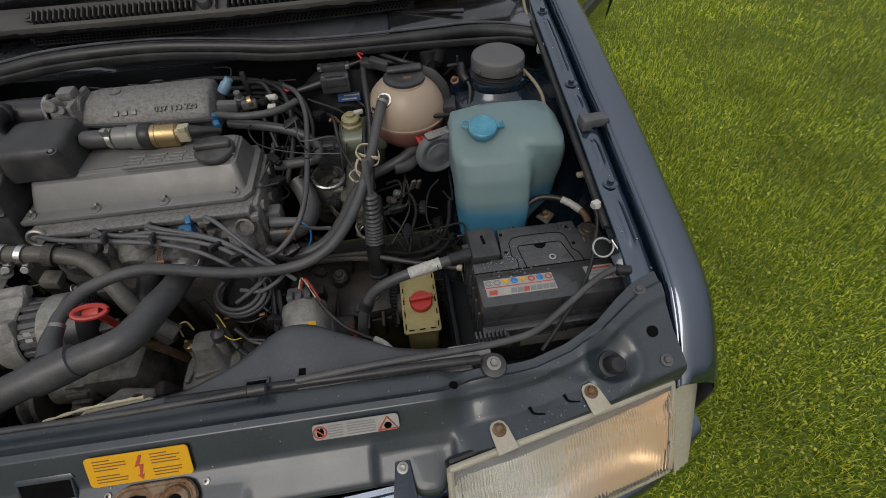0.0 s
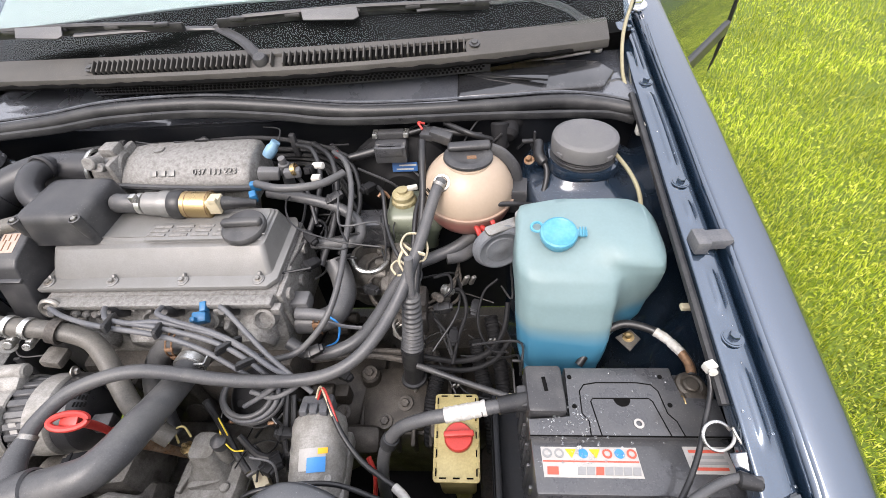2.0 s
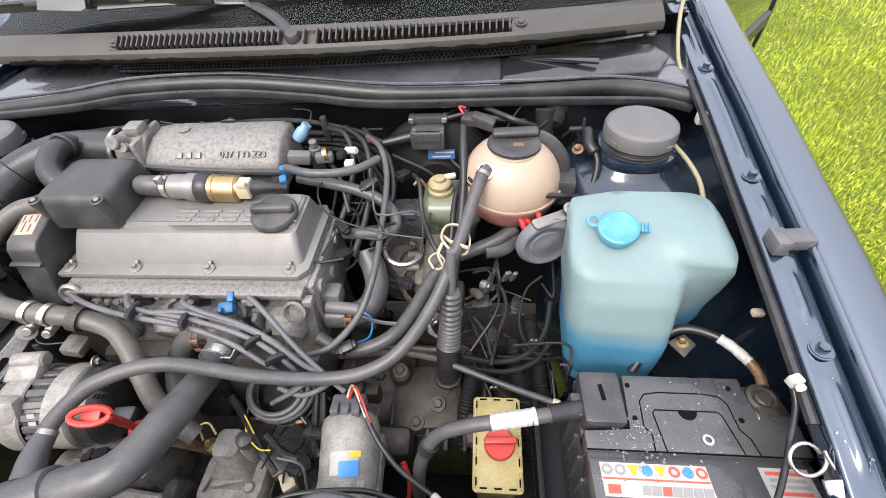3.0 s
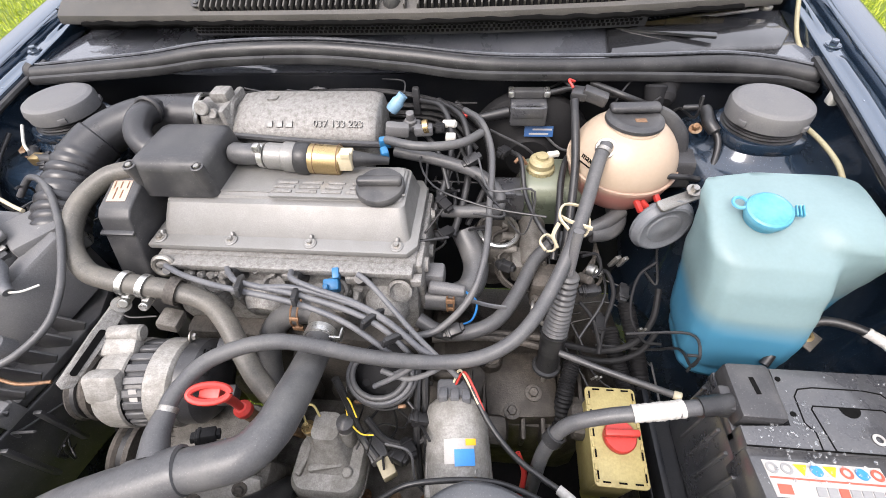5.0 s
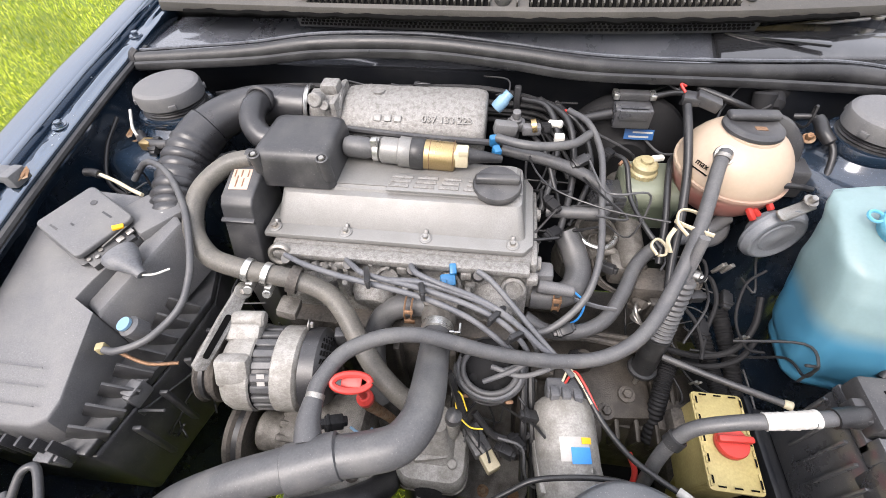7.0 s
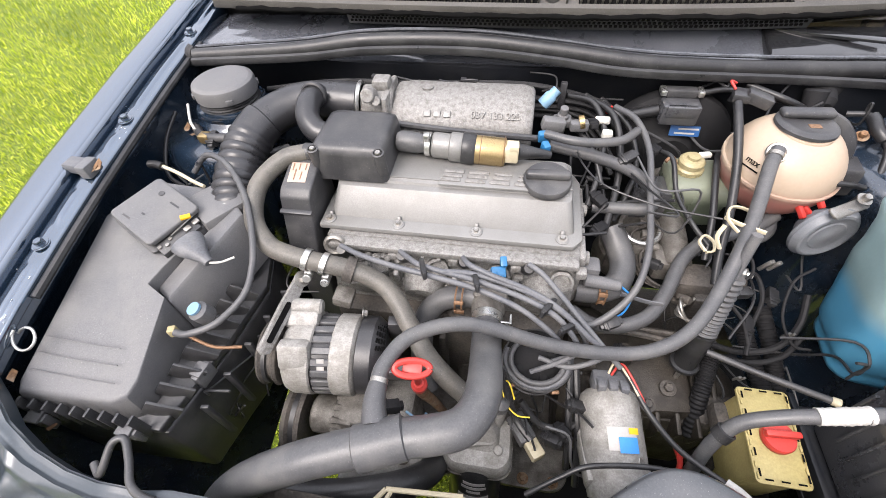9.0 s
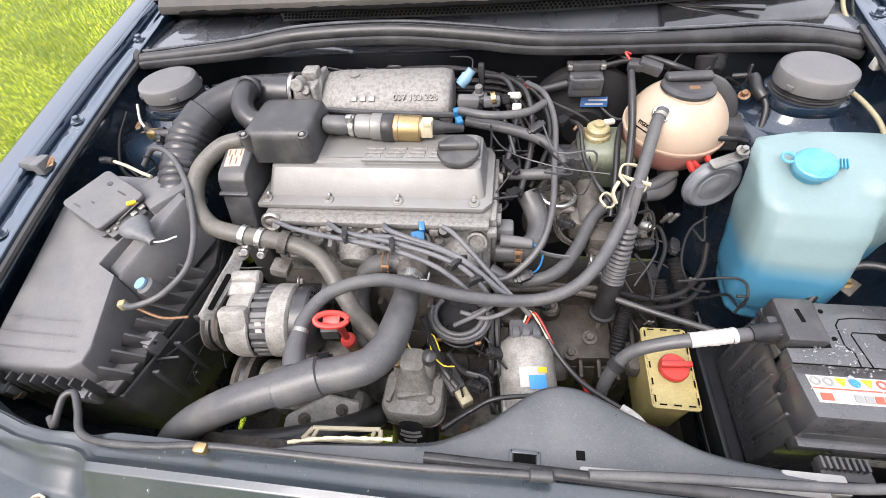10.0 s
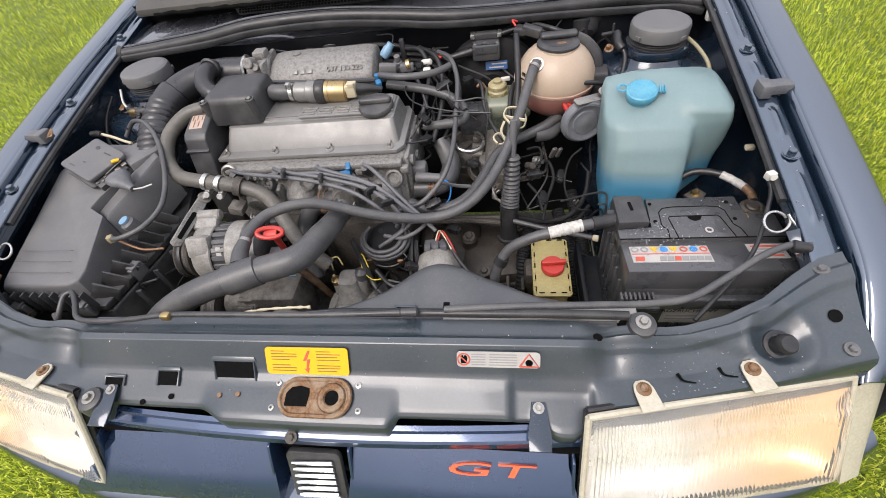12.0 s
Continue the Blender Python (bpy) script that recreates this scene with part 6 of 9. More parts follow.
hose("thin_cable", [(-0.46, 0.435, 0.85), (-0.42, 0.43, 0.83), (-0.385, 0.44, 0.82)], 0.0025, copper, "thin brown cable below the air filter", "cable")

# ---- alternator ----
t = thing("alternator", "grey aluminium alternator with black end cover", "alternator", (-0.245, 0.47, 0.70))
C = Vector((-0.245, 0.472, 0.775))


def ax(x0, prof, mt, nm, lb="", seg=36):
    return part(nm, lathe(B(), prof, (x0, C.y, C.z), (1, -0.06, 0.02), seg), mt, t, lb)


bm = lathe(B(), [(0, 0), (0.05, 0), (0.066, 0.008), (0.072, 0.018), (0.073, 0.046), (0.070, 0.048)], (-0.323, C.y + 0.003, C.z), (1, -0.06, 0.02), 36)
rbox(bm, (-0.298, 0.508, 0.842), (0.05, 0.045, 0.028), 0.008, (20, 0, 0))
rbox(bm, (-0.300, 0.440, 0.83), (0.045, 0.03, 0.05), 0.008, (-30, 0, 0))
cyl(bm, (-0.315, 0.520, 0.852), (-0.27, 0.520, 0.852), 0.014, None, 18, 0.003)
front = part("front_housing", bm, lifted_alu, t, "cast aluminium front housing")
ax(-0.278, [(0.066, 0), (0.0665, 0.03), (0.066, 0.031)], rubber_dark, "stator", "dark laminated stator ring")
for k in range(22):
    a = 2 * math.pi * k / 22
    part("stator_fin", rbox(B(), (-0.263, C.y + 0.067 * math.cos(a), C.z + 0.067 * math.sin(a)), (0.030, 0.013, 0.007), 0.002, (math.degrees(a) + 90, 0, 0), 1), rubber, t)
ax(-0.249, [(0.070, 0), (0.0725, 0.002), (0.0725, 0.030), (0.068, 0.034), (0.05, 0.036), (0, 0.036)], lifted_alu, "rear_housing", "cast aluminium rear housing")
ax(-0.214, [(0.05, 0), (0.0695, 0.001), (0.0695, 0.022), (0.067, 0.025), (0.056, 0.036), (0.03, 0.040), (0, 0.040)], duct_rubber, "end_cover", "black plastic end cover")
bm = B()
for i in range(7):
    for j in range(4):
        a, f = radians(70 + 13 * i), j / 3
        rad = 0.0655 - 0.009 * f
        rbox(bm, (-0.1875 + 0.0105 * f, C.y - rad * math.cos(a) * 0.9, C.z + rad * math.sin(a)), (0.0024, 0.008, 0.0016), 0.0, (90 - math.degrees(a), 40, 0), 1)
part("vent_grid", bm, shade_and_ink_black, t)
part("sticker", rbox(B(), (-0.263, 0.4225, 0.822), (0.010, 0.002, 0.028), 0.0, (-35, 0, 0)), label_white, t, "small white sticker")
for y, z in ((0.520, 0.835), (0.424, 0.80)):
    part("long_bolt", bolt(B(), (-0.213, y, z), (1, 0, 0), 0.006, 0.007), steel, t)
bm = rbox(B(), (-0.165, 0.508, 0.81), (0.02, 0.02, 0.05), 0.003)
part("terminal_block", bm, plastic, t)
part("terminal_cover", rbox(B(), (-0.158, 0.435, 0.79), (0.03, 0.025, 0.03), 0.004), plastic, t)
ax(-0.345, [(0.02, -0.012), (0.055, -0.010), (0.058, -0.006), (0.050, 0.002), (0.050, 0.008), (0.058, 0.014), (0.055, 0.018), (0.02, 0.018)], iron, "pulley", "rusty belt pulley")
ax(-0.352, [(0.051, 0), (0.054, 0.001), (0.054, 0.010), (0.051, 0.011)], rubber_dark, "belt")
# slotted adjusting bracket
bm = B()
a, b = Vector((-0.345, 0.415, 0.845)), Vector((-0.308, 0.575, 0.872))
d = (b - a).normalized()
n = Vector((0.75, -0.2, 0.55))
n = (n - d * n.dot(d)).normalized()
s = n.cross(d)
m = Matrix((( *d, 0), (*s, 0), (*n, 0), (0, 0, 0, 1))).transposed()
m.translation = a
prism(bm, [(0.02, -0.011), (0.115, -0.012), (0.165, -0.010), (0.178, 0.0), (0.165, 0.010), (0.10, 0.011), (0.02, 0.010), (0.014, 0.0)], 0.006, m, 0.0015)
bk = part("adjuster_bracket", bm, cast_alu, t, "worn aluminium slotted bracket")
part("slot", prism(B(), round_rect(0.075, 0.009, 0.004), 0.001, m @ pose(0.072, 0, 0.0061)), shade_and_ink_black, bk)
part("bolt", bolt(B(), m @ Vector((0.155, 0, 0.006)), n, 0.008, 0.009), steel, bk)

# the shaft runs slightly back and down towards the end cover
turn = Matrix.Rotation(radians(9), 3, "Z") @ Matrix.Rotation(radians(5), 3, "Y")
slim = Vector((1.0, 0.84, 0.84))
t.location = C + Vector((-0.010, 0.0, 0.0)) + turn @ ((t.location - C) * slim)
t.rotation_euler, t.scale = turn.to_euler(), slim

# pump casting and pulley under the alternator
t = thing("water_pump", "grimy aluminium pump casting with a ribbed pulley", "pump", (-0.20, 0.42, 0.45))
bm = B()
rbox(bm, (-0.20, 0.43, 0.66), (0.13, 0.09, 0.12), 0.02)
rbox(bm, (-0.205, 0.40, 0.58), (0.17, 0.05, 0.16), 0.015, (10, 0, 0))
cyl(bm, (-0.30, 0.41, 0.68), (-0.22, 0.41, 0.68), 0.03, 0.034, 20, 0.004)
cyl(bm, (-0.15, 0.40, 0.60), (-0.14, 0.36, 0.60), 0.018, None, 14, 0.003)
part("casting", bm, dirty_alu, t)
bm = lathe(B(), [(0.02, -0.01), (0.062, -0.008), (0.064, 0.0), (0.057, 0.006), (0.057, 0.010), (0.064, 0.016), (0.062, 0.022), (0.02, 0.022)], (-0.33, 0.41, 0.66), (1, 0, 0), 30)
part("pulley", bm, iron, t)
part("belt", lathe(B(), [(0.056, 0), (0.0605, 0.001), (0.0605, 0.010), (0.056, 0.011)], (-0.326, 0.41, 0.66), (1, 0, 0), 30), rubber_dark, t)
bm = prism(B(), [(-0.075, -0.055), (0.020, -0.060), (0.062, -0.030), (0.058, 0.035), (0.010, 0.050), (-0.060, 0.020)], 0.012, pose(-0.175, 0.345, 0.665, 42, 8, 12), 0.004)
plate = part("pump_plate", bm, lifted_alu, t, "dusty flat aluminium pump cover")
for x, y in ((-0.05, -0.035), (0.035, -0.03), (0.03, 0.025), (-0.03, 0.015)):
    part("bolt", bolt(B(), pose(-0.175, 0.345, 0.665, 42, 8, 12) @ Vector((x, y, 0.012)), pose(0, 0, 0, 42, 8, 12) @ Vector((0, 0, 1)), 0.006, 0.006), iron, plate)
for k in range(12):
    a = 2 * math.pi * k / 12
    part("gear_tooth", rbox(B(), (-0.245, 0.41 + 0.035 * math.cos(a), 0.68 + 0.035 * math.sin(a)), (0.035, 0.010, 0.008), 0.002, (math.degrees(a) + 90, 0, 0), 1), dirty_alu, t)

# ---- oil pan under the engine ----
# pan added to hide lit lawn where the car's underside shade belongs
t = thing("oil_pan", "grimy dark steel oil pan added below the engine block, hiding the lit lawn", "oil pan", (-0.05, 0.52, 0.30))
secs = []
for z, w, d_ in ((0.33, 0.24, 0.17), (0.338, 0.27, 0.20), (0.40, 0.30, 0.225), (0.49, 0.33, 0.245), (0.50, 0.33, 0.245)):
    secs.append([Vector((-0.06 + x, 0.53 + y, z)) for x, y in round_rect(w, d_, 0.035, 6)])
part("pan", loft(B(), secs), iron, t, "grimy pressed steel pan", 40)
part("pan_flange", prism(B(), round_rect(0.365, 0.28, 0.03, 6), 0.012, pose(-0.06, 0.53, 0.498), 0.002), dirty_alu, t)
for k in range(7):
    bm = B()
    bolt(bm, (-0.215 + 0.052 * k, 0.404, 0.510), (0, 0, 1), 0.006, 0.006)
    part("bolt", bm, rust, t)

# ---- oil filter flange ----
t = thing("oil_filter", "cast aluminium filter flange with a black oil filter", "oil filter", (-0.028, 0.40, 0.45))
bm = B()
secs = []
for z, w, d_, o in ((0.640, 0.098, 0.080, 0), (0.644, 0.106, 0.088, 0), (0.654, 0.108, 0.090, 0), (0.656, 0.104, 0.086, 0), (0.660, 0.104, 0.086, 0.0), (0.662, 0.108, 0.090, 0.0), (0.680, 0.106, 0.088, 0.001), (0.687, 0.098, 0.080, 0.003), (0.690, 0.066, 0.056, 0.012), (0.715, 0.044, 0.042, 0.028), (0.74, 0.040, 0.040, 0.036)):
    secs.append([Vector((-0.028 + x, 0.402 + o + y, z)) for x, y in round_rect(w, d_, min(w, d_) * 0.28, 5)])
loft(bm, secs)
cyl(bm, (-0.055, 0.43, 0.68), (-0.055, 0.435, 0.722), 0.011, 0.009, 14, 0.002)
cyl(bm, (-0.005, 0.435, 0.69), (0.0, 0.44, 0.738), 0.014, 0.013, 16, 0.003)
rbox(bm, (-0.04, 0.44, 0.70), (0.012, 0.04, 0.05), 0.004)
rbox(bm, (-0.028, 0.395, 0.690), (0.050, 0.010, 0.022), 0.003, (0, 0, 12))
rbox(bm, (-0.062, 0.405, 0.690), (0.010, 0.050, 0.014), 0.003, (0, 0, -15))
cyl(bm, (0.004, 0.392, 0.684), (0.004, 0.390, 0.694), 0.008, None, 12, 0.002)
part("flange", bm, lifted_alu, t, "grey cast aluminium flange")
part("flange_seam", prism(B(), round_rect(0.112, 0.094, 0.026, 6), 0.003, pose(-0.028, 0.402, 0.6565)), dirty_alu, t)
CF, AXF, UPF = Vector((-0.028, 0.395, 0.655)), Vector((0.0, -0.5, -0.866)), Vector((0.0, -0.866, 0.5))
bm = lathe(B(), [(0, 0), (0.040, 0), (0.042, 0.004), (0.042, 0.085), (0.036, 0.095), (0.0, 0.098)], CF, AXF, 34)
can = part("canister", bm, rubber_dark, t, "black oil filter canister with white print")
for k, (w, h, dz) in enumerate(((0.05, 0.012, 0.056), (0.022, 0.004, 0.042), (0.04, 0.0045, 0.034), (0.035, 0.005, 0.026))):
    cvec = CF + AXF * dz
    bm = B()
    secs = []
    for i in range(9):
        a = (i / 8 - 0.5) * (w / 0.0425)
        o = (Vector((1, 0, 0)) * math.sin(a) + UPF * math.cos(a)) * 0.0425
        axd = AXF
        p = cvec + o
        secs.append([p - axd * h / 2, p + axd * h / 2, p * 1.0 + o * 0.01 + axd * h / 2, p + o * 0.01 - axd * h / 2])
    loft(bm, secs)
    part("print_bar", bm, label_white, can, "white print")
part("pressure_switch", lathe(B(), [(0.006, 0), (0.010, 0.006), (0.010, 0.018), (0.005, 0.022), (0.003, 0.03), (0, 0.03)], (-0.055, 0.435, 0.72), (0, 0, 1), 16), brass, t)
part("pressure_switch", lathe(B(), [(0.012, 0), (0.013, 0.006), (0.012, 0.02), (0.004, 0.026), (0, 0.028)], (0.0, 0.44, 0.735), (0.1, 0, 1), 16), rubber, t)

t.location += Vector((-0.010, 0.010, -0.028))

# ---- distributor ----
t = thing("distributor", "black distributor with looping ignition leads", "distributor", (0.018, 0.56, 0.56))
DC, DN = Vector((0.038, 0.524, 0.728)), Vector((0.0, -0.45, 1)).normalized()
bm = lathe(B(), [(0.030, -0.12), (0.034, -0.05), (0.038, -0.03), (0.047, -0.024), (0.048, 0.004), (0.042, 0.012), (0.028, 0.018), (0, 0.020)], DC, DN, 34)
part("body", bm, matte_rubber, t)
for k in range(4):
    a = 0.5 + k * math.pi / 2
    p = DC + DN * 0.004 + Vector((0.027 * math.cos(a), 0.027 * math.sin(a) * 0.9, 0.011 * math.sin(a)))
    part("tower", lathe(B(), [(0.008, -0.01), (0.008, 0.010), (0.006, 0.015), (0, 0.015)], p, DN, 14), matte_rubber, t)
part("shield_ring", lathe(B(), [(0.049, 0), (0.0515, 0.001), (0.0515, 0.022), (0.049, 0.023)], DC + DN * -0.022, DN, 34), plastic, t, "dull metal screening ring")
for a in (3.9, 5.6):
    p = DC + DN * 0.010 + Vector((0.030 * math.cos(a), 0.027 * math.sin(a), 0.012 * math.sin(a)))
    part("seal_ring", ring(B(), p, DN, 0.0095, 0.0028, 18, 6), copper, t, "rust-red rubber ring")
for x, y, z in ((0.070, 0.480, 0.722), (0.004, 0.482, 0.722)):
    part("clip", rbox(B(), (x, y, z), (0.012, 0.006, 0.016), 0.002, (20, 0, 10)), copper, t, "rust-brown clip")
side_d = Vector((1, 0, 0)).cross(DN)
for rad, lift, a0, a1, mt in ((0.046, 0.034, -3.5, 0.5, grey_rubber), (0.050, 0.024, -3.2, 0.2, rubber), (0.039, 0.042, -3.9, 0.1, rubber)):
    pts = [DC + DN * (lift + 0.006 * math.sin(3 * i / 14)) + Vector((rad * math.cos(a0 + (a1 - a0) * i / 14), 0, 0)) - side_d * (rad * 0.85 * math.sin(a0 + (a1 - a0) * i / 14)) for i in range(15)]
    part("loop_lead", tube(B(), pts, 0.0044, 10, 4), mt, t, "grey looping lead")

# ignition leads in their combs
LEADS = (((-0.270, 0.592, 0.886), (-0.235, 0.575, 0.890), (-0.18, 0.556, 0.897), (-0.134, 0.546, 0.899), (-0.061, 0.540, 0.886), (0.0, 0.527, 0.871), (0.045, 0.512, 0.845), (0.074, 0.506, 0.808), (0.070, 0.518, 0.785), (0.062, 0.535, 0.768)),
         ((-0.178, 0.592, 0.886), (-0.16, 0.573, 0.897), (-0.134, 0.556, 0.903), (-0.061, 0.550, 0.891), (0.01, 0.538, 0.877), (0.055, 0.524, 0.860), (0.086, 0.512, 0.820), (0.082, 0.512, 0.785), (0.055, 0.508, 0.762)),
         ((-0.084, 0.592, 0.886), (-0.072, 0.570, 0.899), (-0.04, 0.558, 0.896), (0.01, 0.549, 0.884), (0.052, 0.536, 0.869), (0.088, 0.523, 0.838), (0.100, 0.520, 0.798), (0.070, 0.505, 0.775), (0.030, 0.494, 0.752)),
         ((0.010, 0.592, 0.886), (0.030, 0.578, 0.884), (0.058, 0.556, 0.868), (0.09, 0.532, 0.845), (0.125, 0.512, 0.815), (0.150, 0.500, 0.790)),
         ((-0.105, 0.553, 0.900), (-0.061, 0.558, 0.894), (0.01, 0.547, 0.882), (0.06, 0.532, 0.864), (0.10, 0.515, 0.835), (0.130, 0.512, 0.800), (0.085, 0.500, 0.772), (0.040, 0.512, 0.766)))
for pts in LEADS:
    hose("ignition_lead", pts, 0.0040, grey_rubber, "grey rubber ignition lead along the cylinder head", "ignition lead", "ignition leads", 10)
for c, rz in (((-0.134, 0.552, 0.903), 20), ((-0.061, 0.549, 0.892), 15), ((0.040, 0.533, 0.870), -30), ((0.070, 0.518, 0.850), -45)):
    bm = B()
    rbox(bm, c, (0.006, 0.042, 0.012), 0.002, (-20, 0, rz))
    rbox(bm, Vector(c) + Vector((0, 0, 0.004)), (0.008, 0.034, 0.008), 0.002, (-20, 0, rz))
    solid("lead_comb", bm, rubber_dark, "black plastic comb holding the ignition leads", "cable clip", group="ignition lead combs")
hose("coil_lead", [(0.075, 0.545, 0.805), (0.12, 0.558, 0.812), (0.163, 0.592, 0.845), (0.182, 0.648, 0.876), (0.186, 0.73, 0.905), (0.186, 0.808, 0.935), (0.168, 0.868, 0.952), (0.138, 0.905, 0.952)], 0.0052, rubber,
     "long black lead running to the ignition coil", "ignition lead")

# ---- hoses at the front of the engine ----
t = thing("radiator_hose", "thick grey-black radiator hose with a coupling sleeve", "hose", (-0.18, 0.36, 0.70))
bm = tube(B(), [(-0.041, 0.545, 0.818), (-0.039, 0.500, 0.830), (-0.036, 0.454, 0.850), (-0.034, 0.418, 0.868), (-0.037, 0.384, 0.879), (-0.054, 0.357, 0.881), (-0.084, 0.345, 0.879), (-0.118, 0.337, 0.875), (-0.150, 0.326, 0.873), (-0.190, 0.313, 0.868), (-0.235, 0.298, 0.856), (-0.285, 0.282, 0.830), (-0.325, 0.266, 0.795), (-0.357, 0.25, 0.745), (-0.376, 0.24, 0.68), (-0.385, 0.235, 0.60)], lambda s: 0.0200 + 0.0020 * min(1.0, s / 0.22), 26, 9)
part("hose", bm, rubber, t, "", 60)
d = Vector((-0.047, -0.018, -0.004)).normalized()
bm = lathe(B(), [(0.0215, -0.029), (0.0252, -0.027), (0.0256, 0.0), (0.0252, 0.027), (0.0215, 0.029)], (-0.140, 0.3295, 0.8735), d, 32)
part("coupling_sleeve", bm, rubber, t, "wider moulded sleeve")
bm = tube(B(), [(-0.150, 0.345, 0.880), (-0.156, 0.368, 0.884), (-0.157, 0.390, 0.886)], lambda s: 0.0155 - 0.0045 * s, 16, 6)
part("branch_stub", bm, rubber, t)
bm = lathe(B(), [(0.0205, -0.008), (0.0232, -0.007), (0.0232, 0.007), (0.0205, 0.008)], (-0.041, 0.530, 0.8215), (0, 1, -0.22), 30)
rbox(bm, (-0.014, 0.520, 0.836), (0.016, 0.003, 0.012), 0.001)
rbox(bm, (-0.008, 0.528, 0.834), (0.003, 0.016, 0.012), 0.001)
part("spring_clamp", bm, bright_steel, t, "bright spring clamp")
bm = lathe(B(), [(0.0, -0.012), (0.0225, -0.012), (0.026, 0.002), (0.026, 0.022), (0.020, 0.034), (0.0, 0.036)], (-0.042, 0.552, 0.815), (0, 1, -0.18), 26)
rbox(bm, (-0.040, 0.578, 0.822), (0.052, 0.026, 0.034), 0.006, (15, 0, 0))
part("outlet_stub", bm, dirty_alu, t, "crusty outlet stub")

t = thing("heater_hose", "long black coolant hose arching across the engine", "hose", (0.08, 0.48, 0.80))
part("hose", tube(B(), [(-0.157, 0.382, 0.885), (-0.155, 0.412, 0.890), (-0.128, 0.454, 0.894), (-0.061, 0.484, 0.886), (0.041, 0.492, 0.845), (0.12, 0.502, 0.822), (0.185, 0.515, 0.822), (0.235, 0.545, 0.838), (0.277, 0.606, 0.866), (0.312, 0.682, 0.913), (0.338, 0.76, 0.955), (0.350, 0.785, 0.968)], 0.0097, 16, 8), rubber, t, "", 60)
for p, d in (((0.345, 0.776, 0.9635), (0.25, 0.5, 0.26)), ((-0.1565, 0.393, 0.8865), (0.0, 0.9, 0.12))):
    bm = lathe(B(), [(0.0096, -0.003), (0.0108, -0.003), (0.0108, 0.003), (0.0096, 0.003)], p, d, 22)
    part("clamp", bm, steel, t, "grey spring clamp")
hose("coolant_hose", [(0.085, 0.592, 0.782), (0.12, 0.578, 0.772), (0.165, 0.580, 0.774), (0.205, 0.600, 0.782), (0.235, 0.645, 0.792), (0.262, 0.70, 0.806), (0.296, 0.728, 0.822), (0.33, 0.742, 0.828), (0.37, 0.755, 0.84), (0.40, 0.775, 0.85)],
     0.0112, rubber, "black coolant hose bending behind the long hose", "hose", "", 16)
t = thing("breather_hose", "thick black breather hose curving round the timing cover", "hose", (-0.30, 0.58, 0.80))
bm = tube(B(), [(-0.345, 0.712, 0.962), (-0.382, 0.696, 0.958), (-0.413, 0.655, 0.938), (-0.408, 0.605, 0.912), (-0.375, 0.572, 0.895), (-0.335, 0.560, 0.890), (-0.295, 0.559, 0.882), (-0.25, 0.562, 0.868), (-0.205, 0.556, 0.852), (-0.176, 0.536, 0.838), (-0.150, 0.506, 0.818), (-0.120, 0.474, 0.800), (-0.090, 0.452, 0.785), (-0.06, 0.44, 0.76)], 0.0145, 20, 8)
part("hose", bm, dusty_hose, t, "", 60)
for p, dx in (((-0.312, 0.559, 0.886), 0), ((-0.286, 0.559, 0.880), 0)):
    bm = lathe(B(), [(0.0148, -0.0042), (0.0172, -0.0042), (0.0172, 0.0042), (0.0148, 0.0042)], p, (1, -0.05, -0.3), 26)
    rbox(bm, Vector(p) + Vector((0.004, -0.012, -0.014)), (0.012, 0.014, 0.012), 0.003)
    cyl(bm, Vector(p) + Vector((0.004, -0.018, -0.016)), Vector(p) + Vector((0.006, -0.027, -0.012)), 0.0065, None, 12, 0.001)
    part("hose_clamp", bm, bright_steel, t, "bright worm-drive hose clamp")
bm = lathe(B(), [(0.016, -0.007), (0.020, -0.007), (0.020, 0.007), (0.016, 0.007)], (-0.250, 0.562, 0.868), (1, 0.0, -0.35), 24)
part("dark_clamp", bm, iron, t)
bm = B()
rbox(bm, (-0.258, 0.535, 0.835), (0.03, 0.03, 0.02), 0.005, (0, 15, 0))
part("stay", bm, dirty_alu, t)
hose("bypass_hose", [(-0.045, 0.575, 0.815), (-0.085, 0.578, 0.808), (-0.125, 0.572, 0.79), (-0.145, 0.545, 0.755), (-0.142, 0.51, 0.71), (-0.13, 0.48, 0.67)], 0.0185, rubber, "black bypass hose beside the alternator", "hose", "", 18)
bm = B()
for dx in (-0.005, 0.005):
    tube(bm, [(-0.086 + dx, 0.556, 0.800), (-0.087 + dx, 0.550, 0.818), (-0.087 + dx, 0.562, 0.834), (-0.086 + dx, 0.580, 0.836)], 0.0016, 6, 4)
rbox(bm, (-0.086, 0.552, 0.803), (0.016, 0.004, 0.008), 0.001)
rbox(bm, (-0.086, 0.553, 0.826), (0.014, 0.004, 0.006), 0.001, (-35, 0, 0))
solid("spring_clip", bm, copper, "rust-brown spring clip on the bypass hose", "hose clip")
t = thing("dipstick", "red plastic dipstick handle over a dark tube", "dipstick", (-0.11, 0.45, 0.60))
bm = B()
tube(bm, [Vector((-0.122 + 0.021 * math.cos(a), 0.416 + 0.004 * math.cos(a) + 0.0085 * math.sin(a), 0.882 - 0.004 * math.cos(a) + 0.004 * math.sin(a))) for a in [2 * math.pi * k / 22 for k in range(23)]], 0.0042, 8, 1, raw=True)
rbox(bm, (-0.122, 0.417, 0.881), (0.024, 0.012, 0.003), 0.001, (24, 0, 0))
tube(bm, [(-0.121, 0.420, 0.878), (-0.123, 0.425, 0.855), (-0.125, 0.431, 0.825), (-0.1255, 0.433, 0.800)], lambda s: 0.0065 - 0.0015 * s, 10)
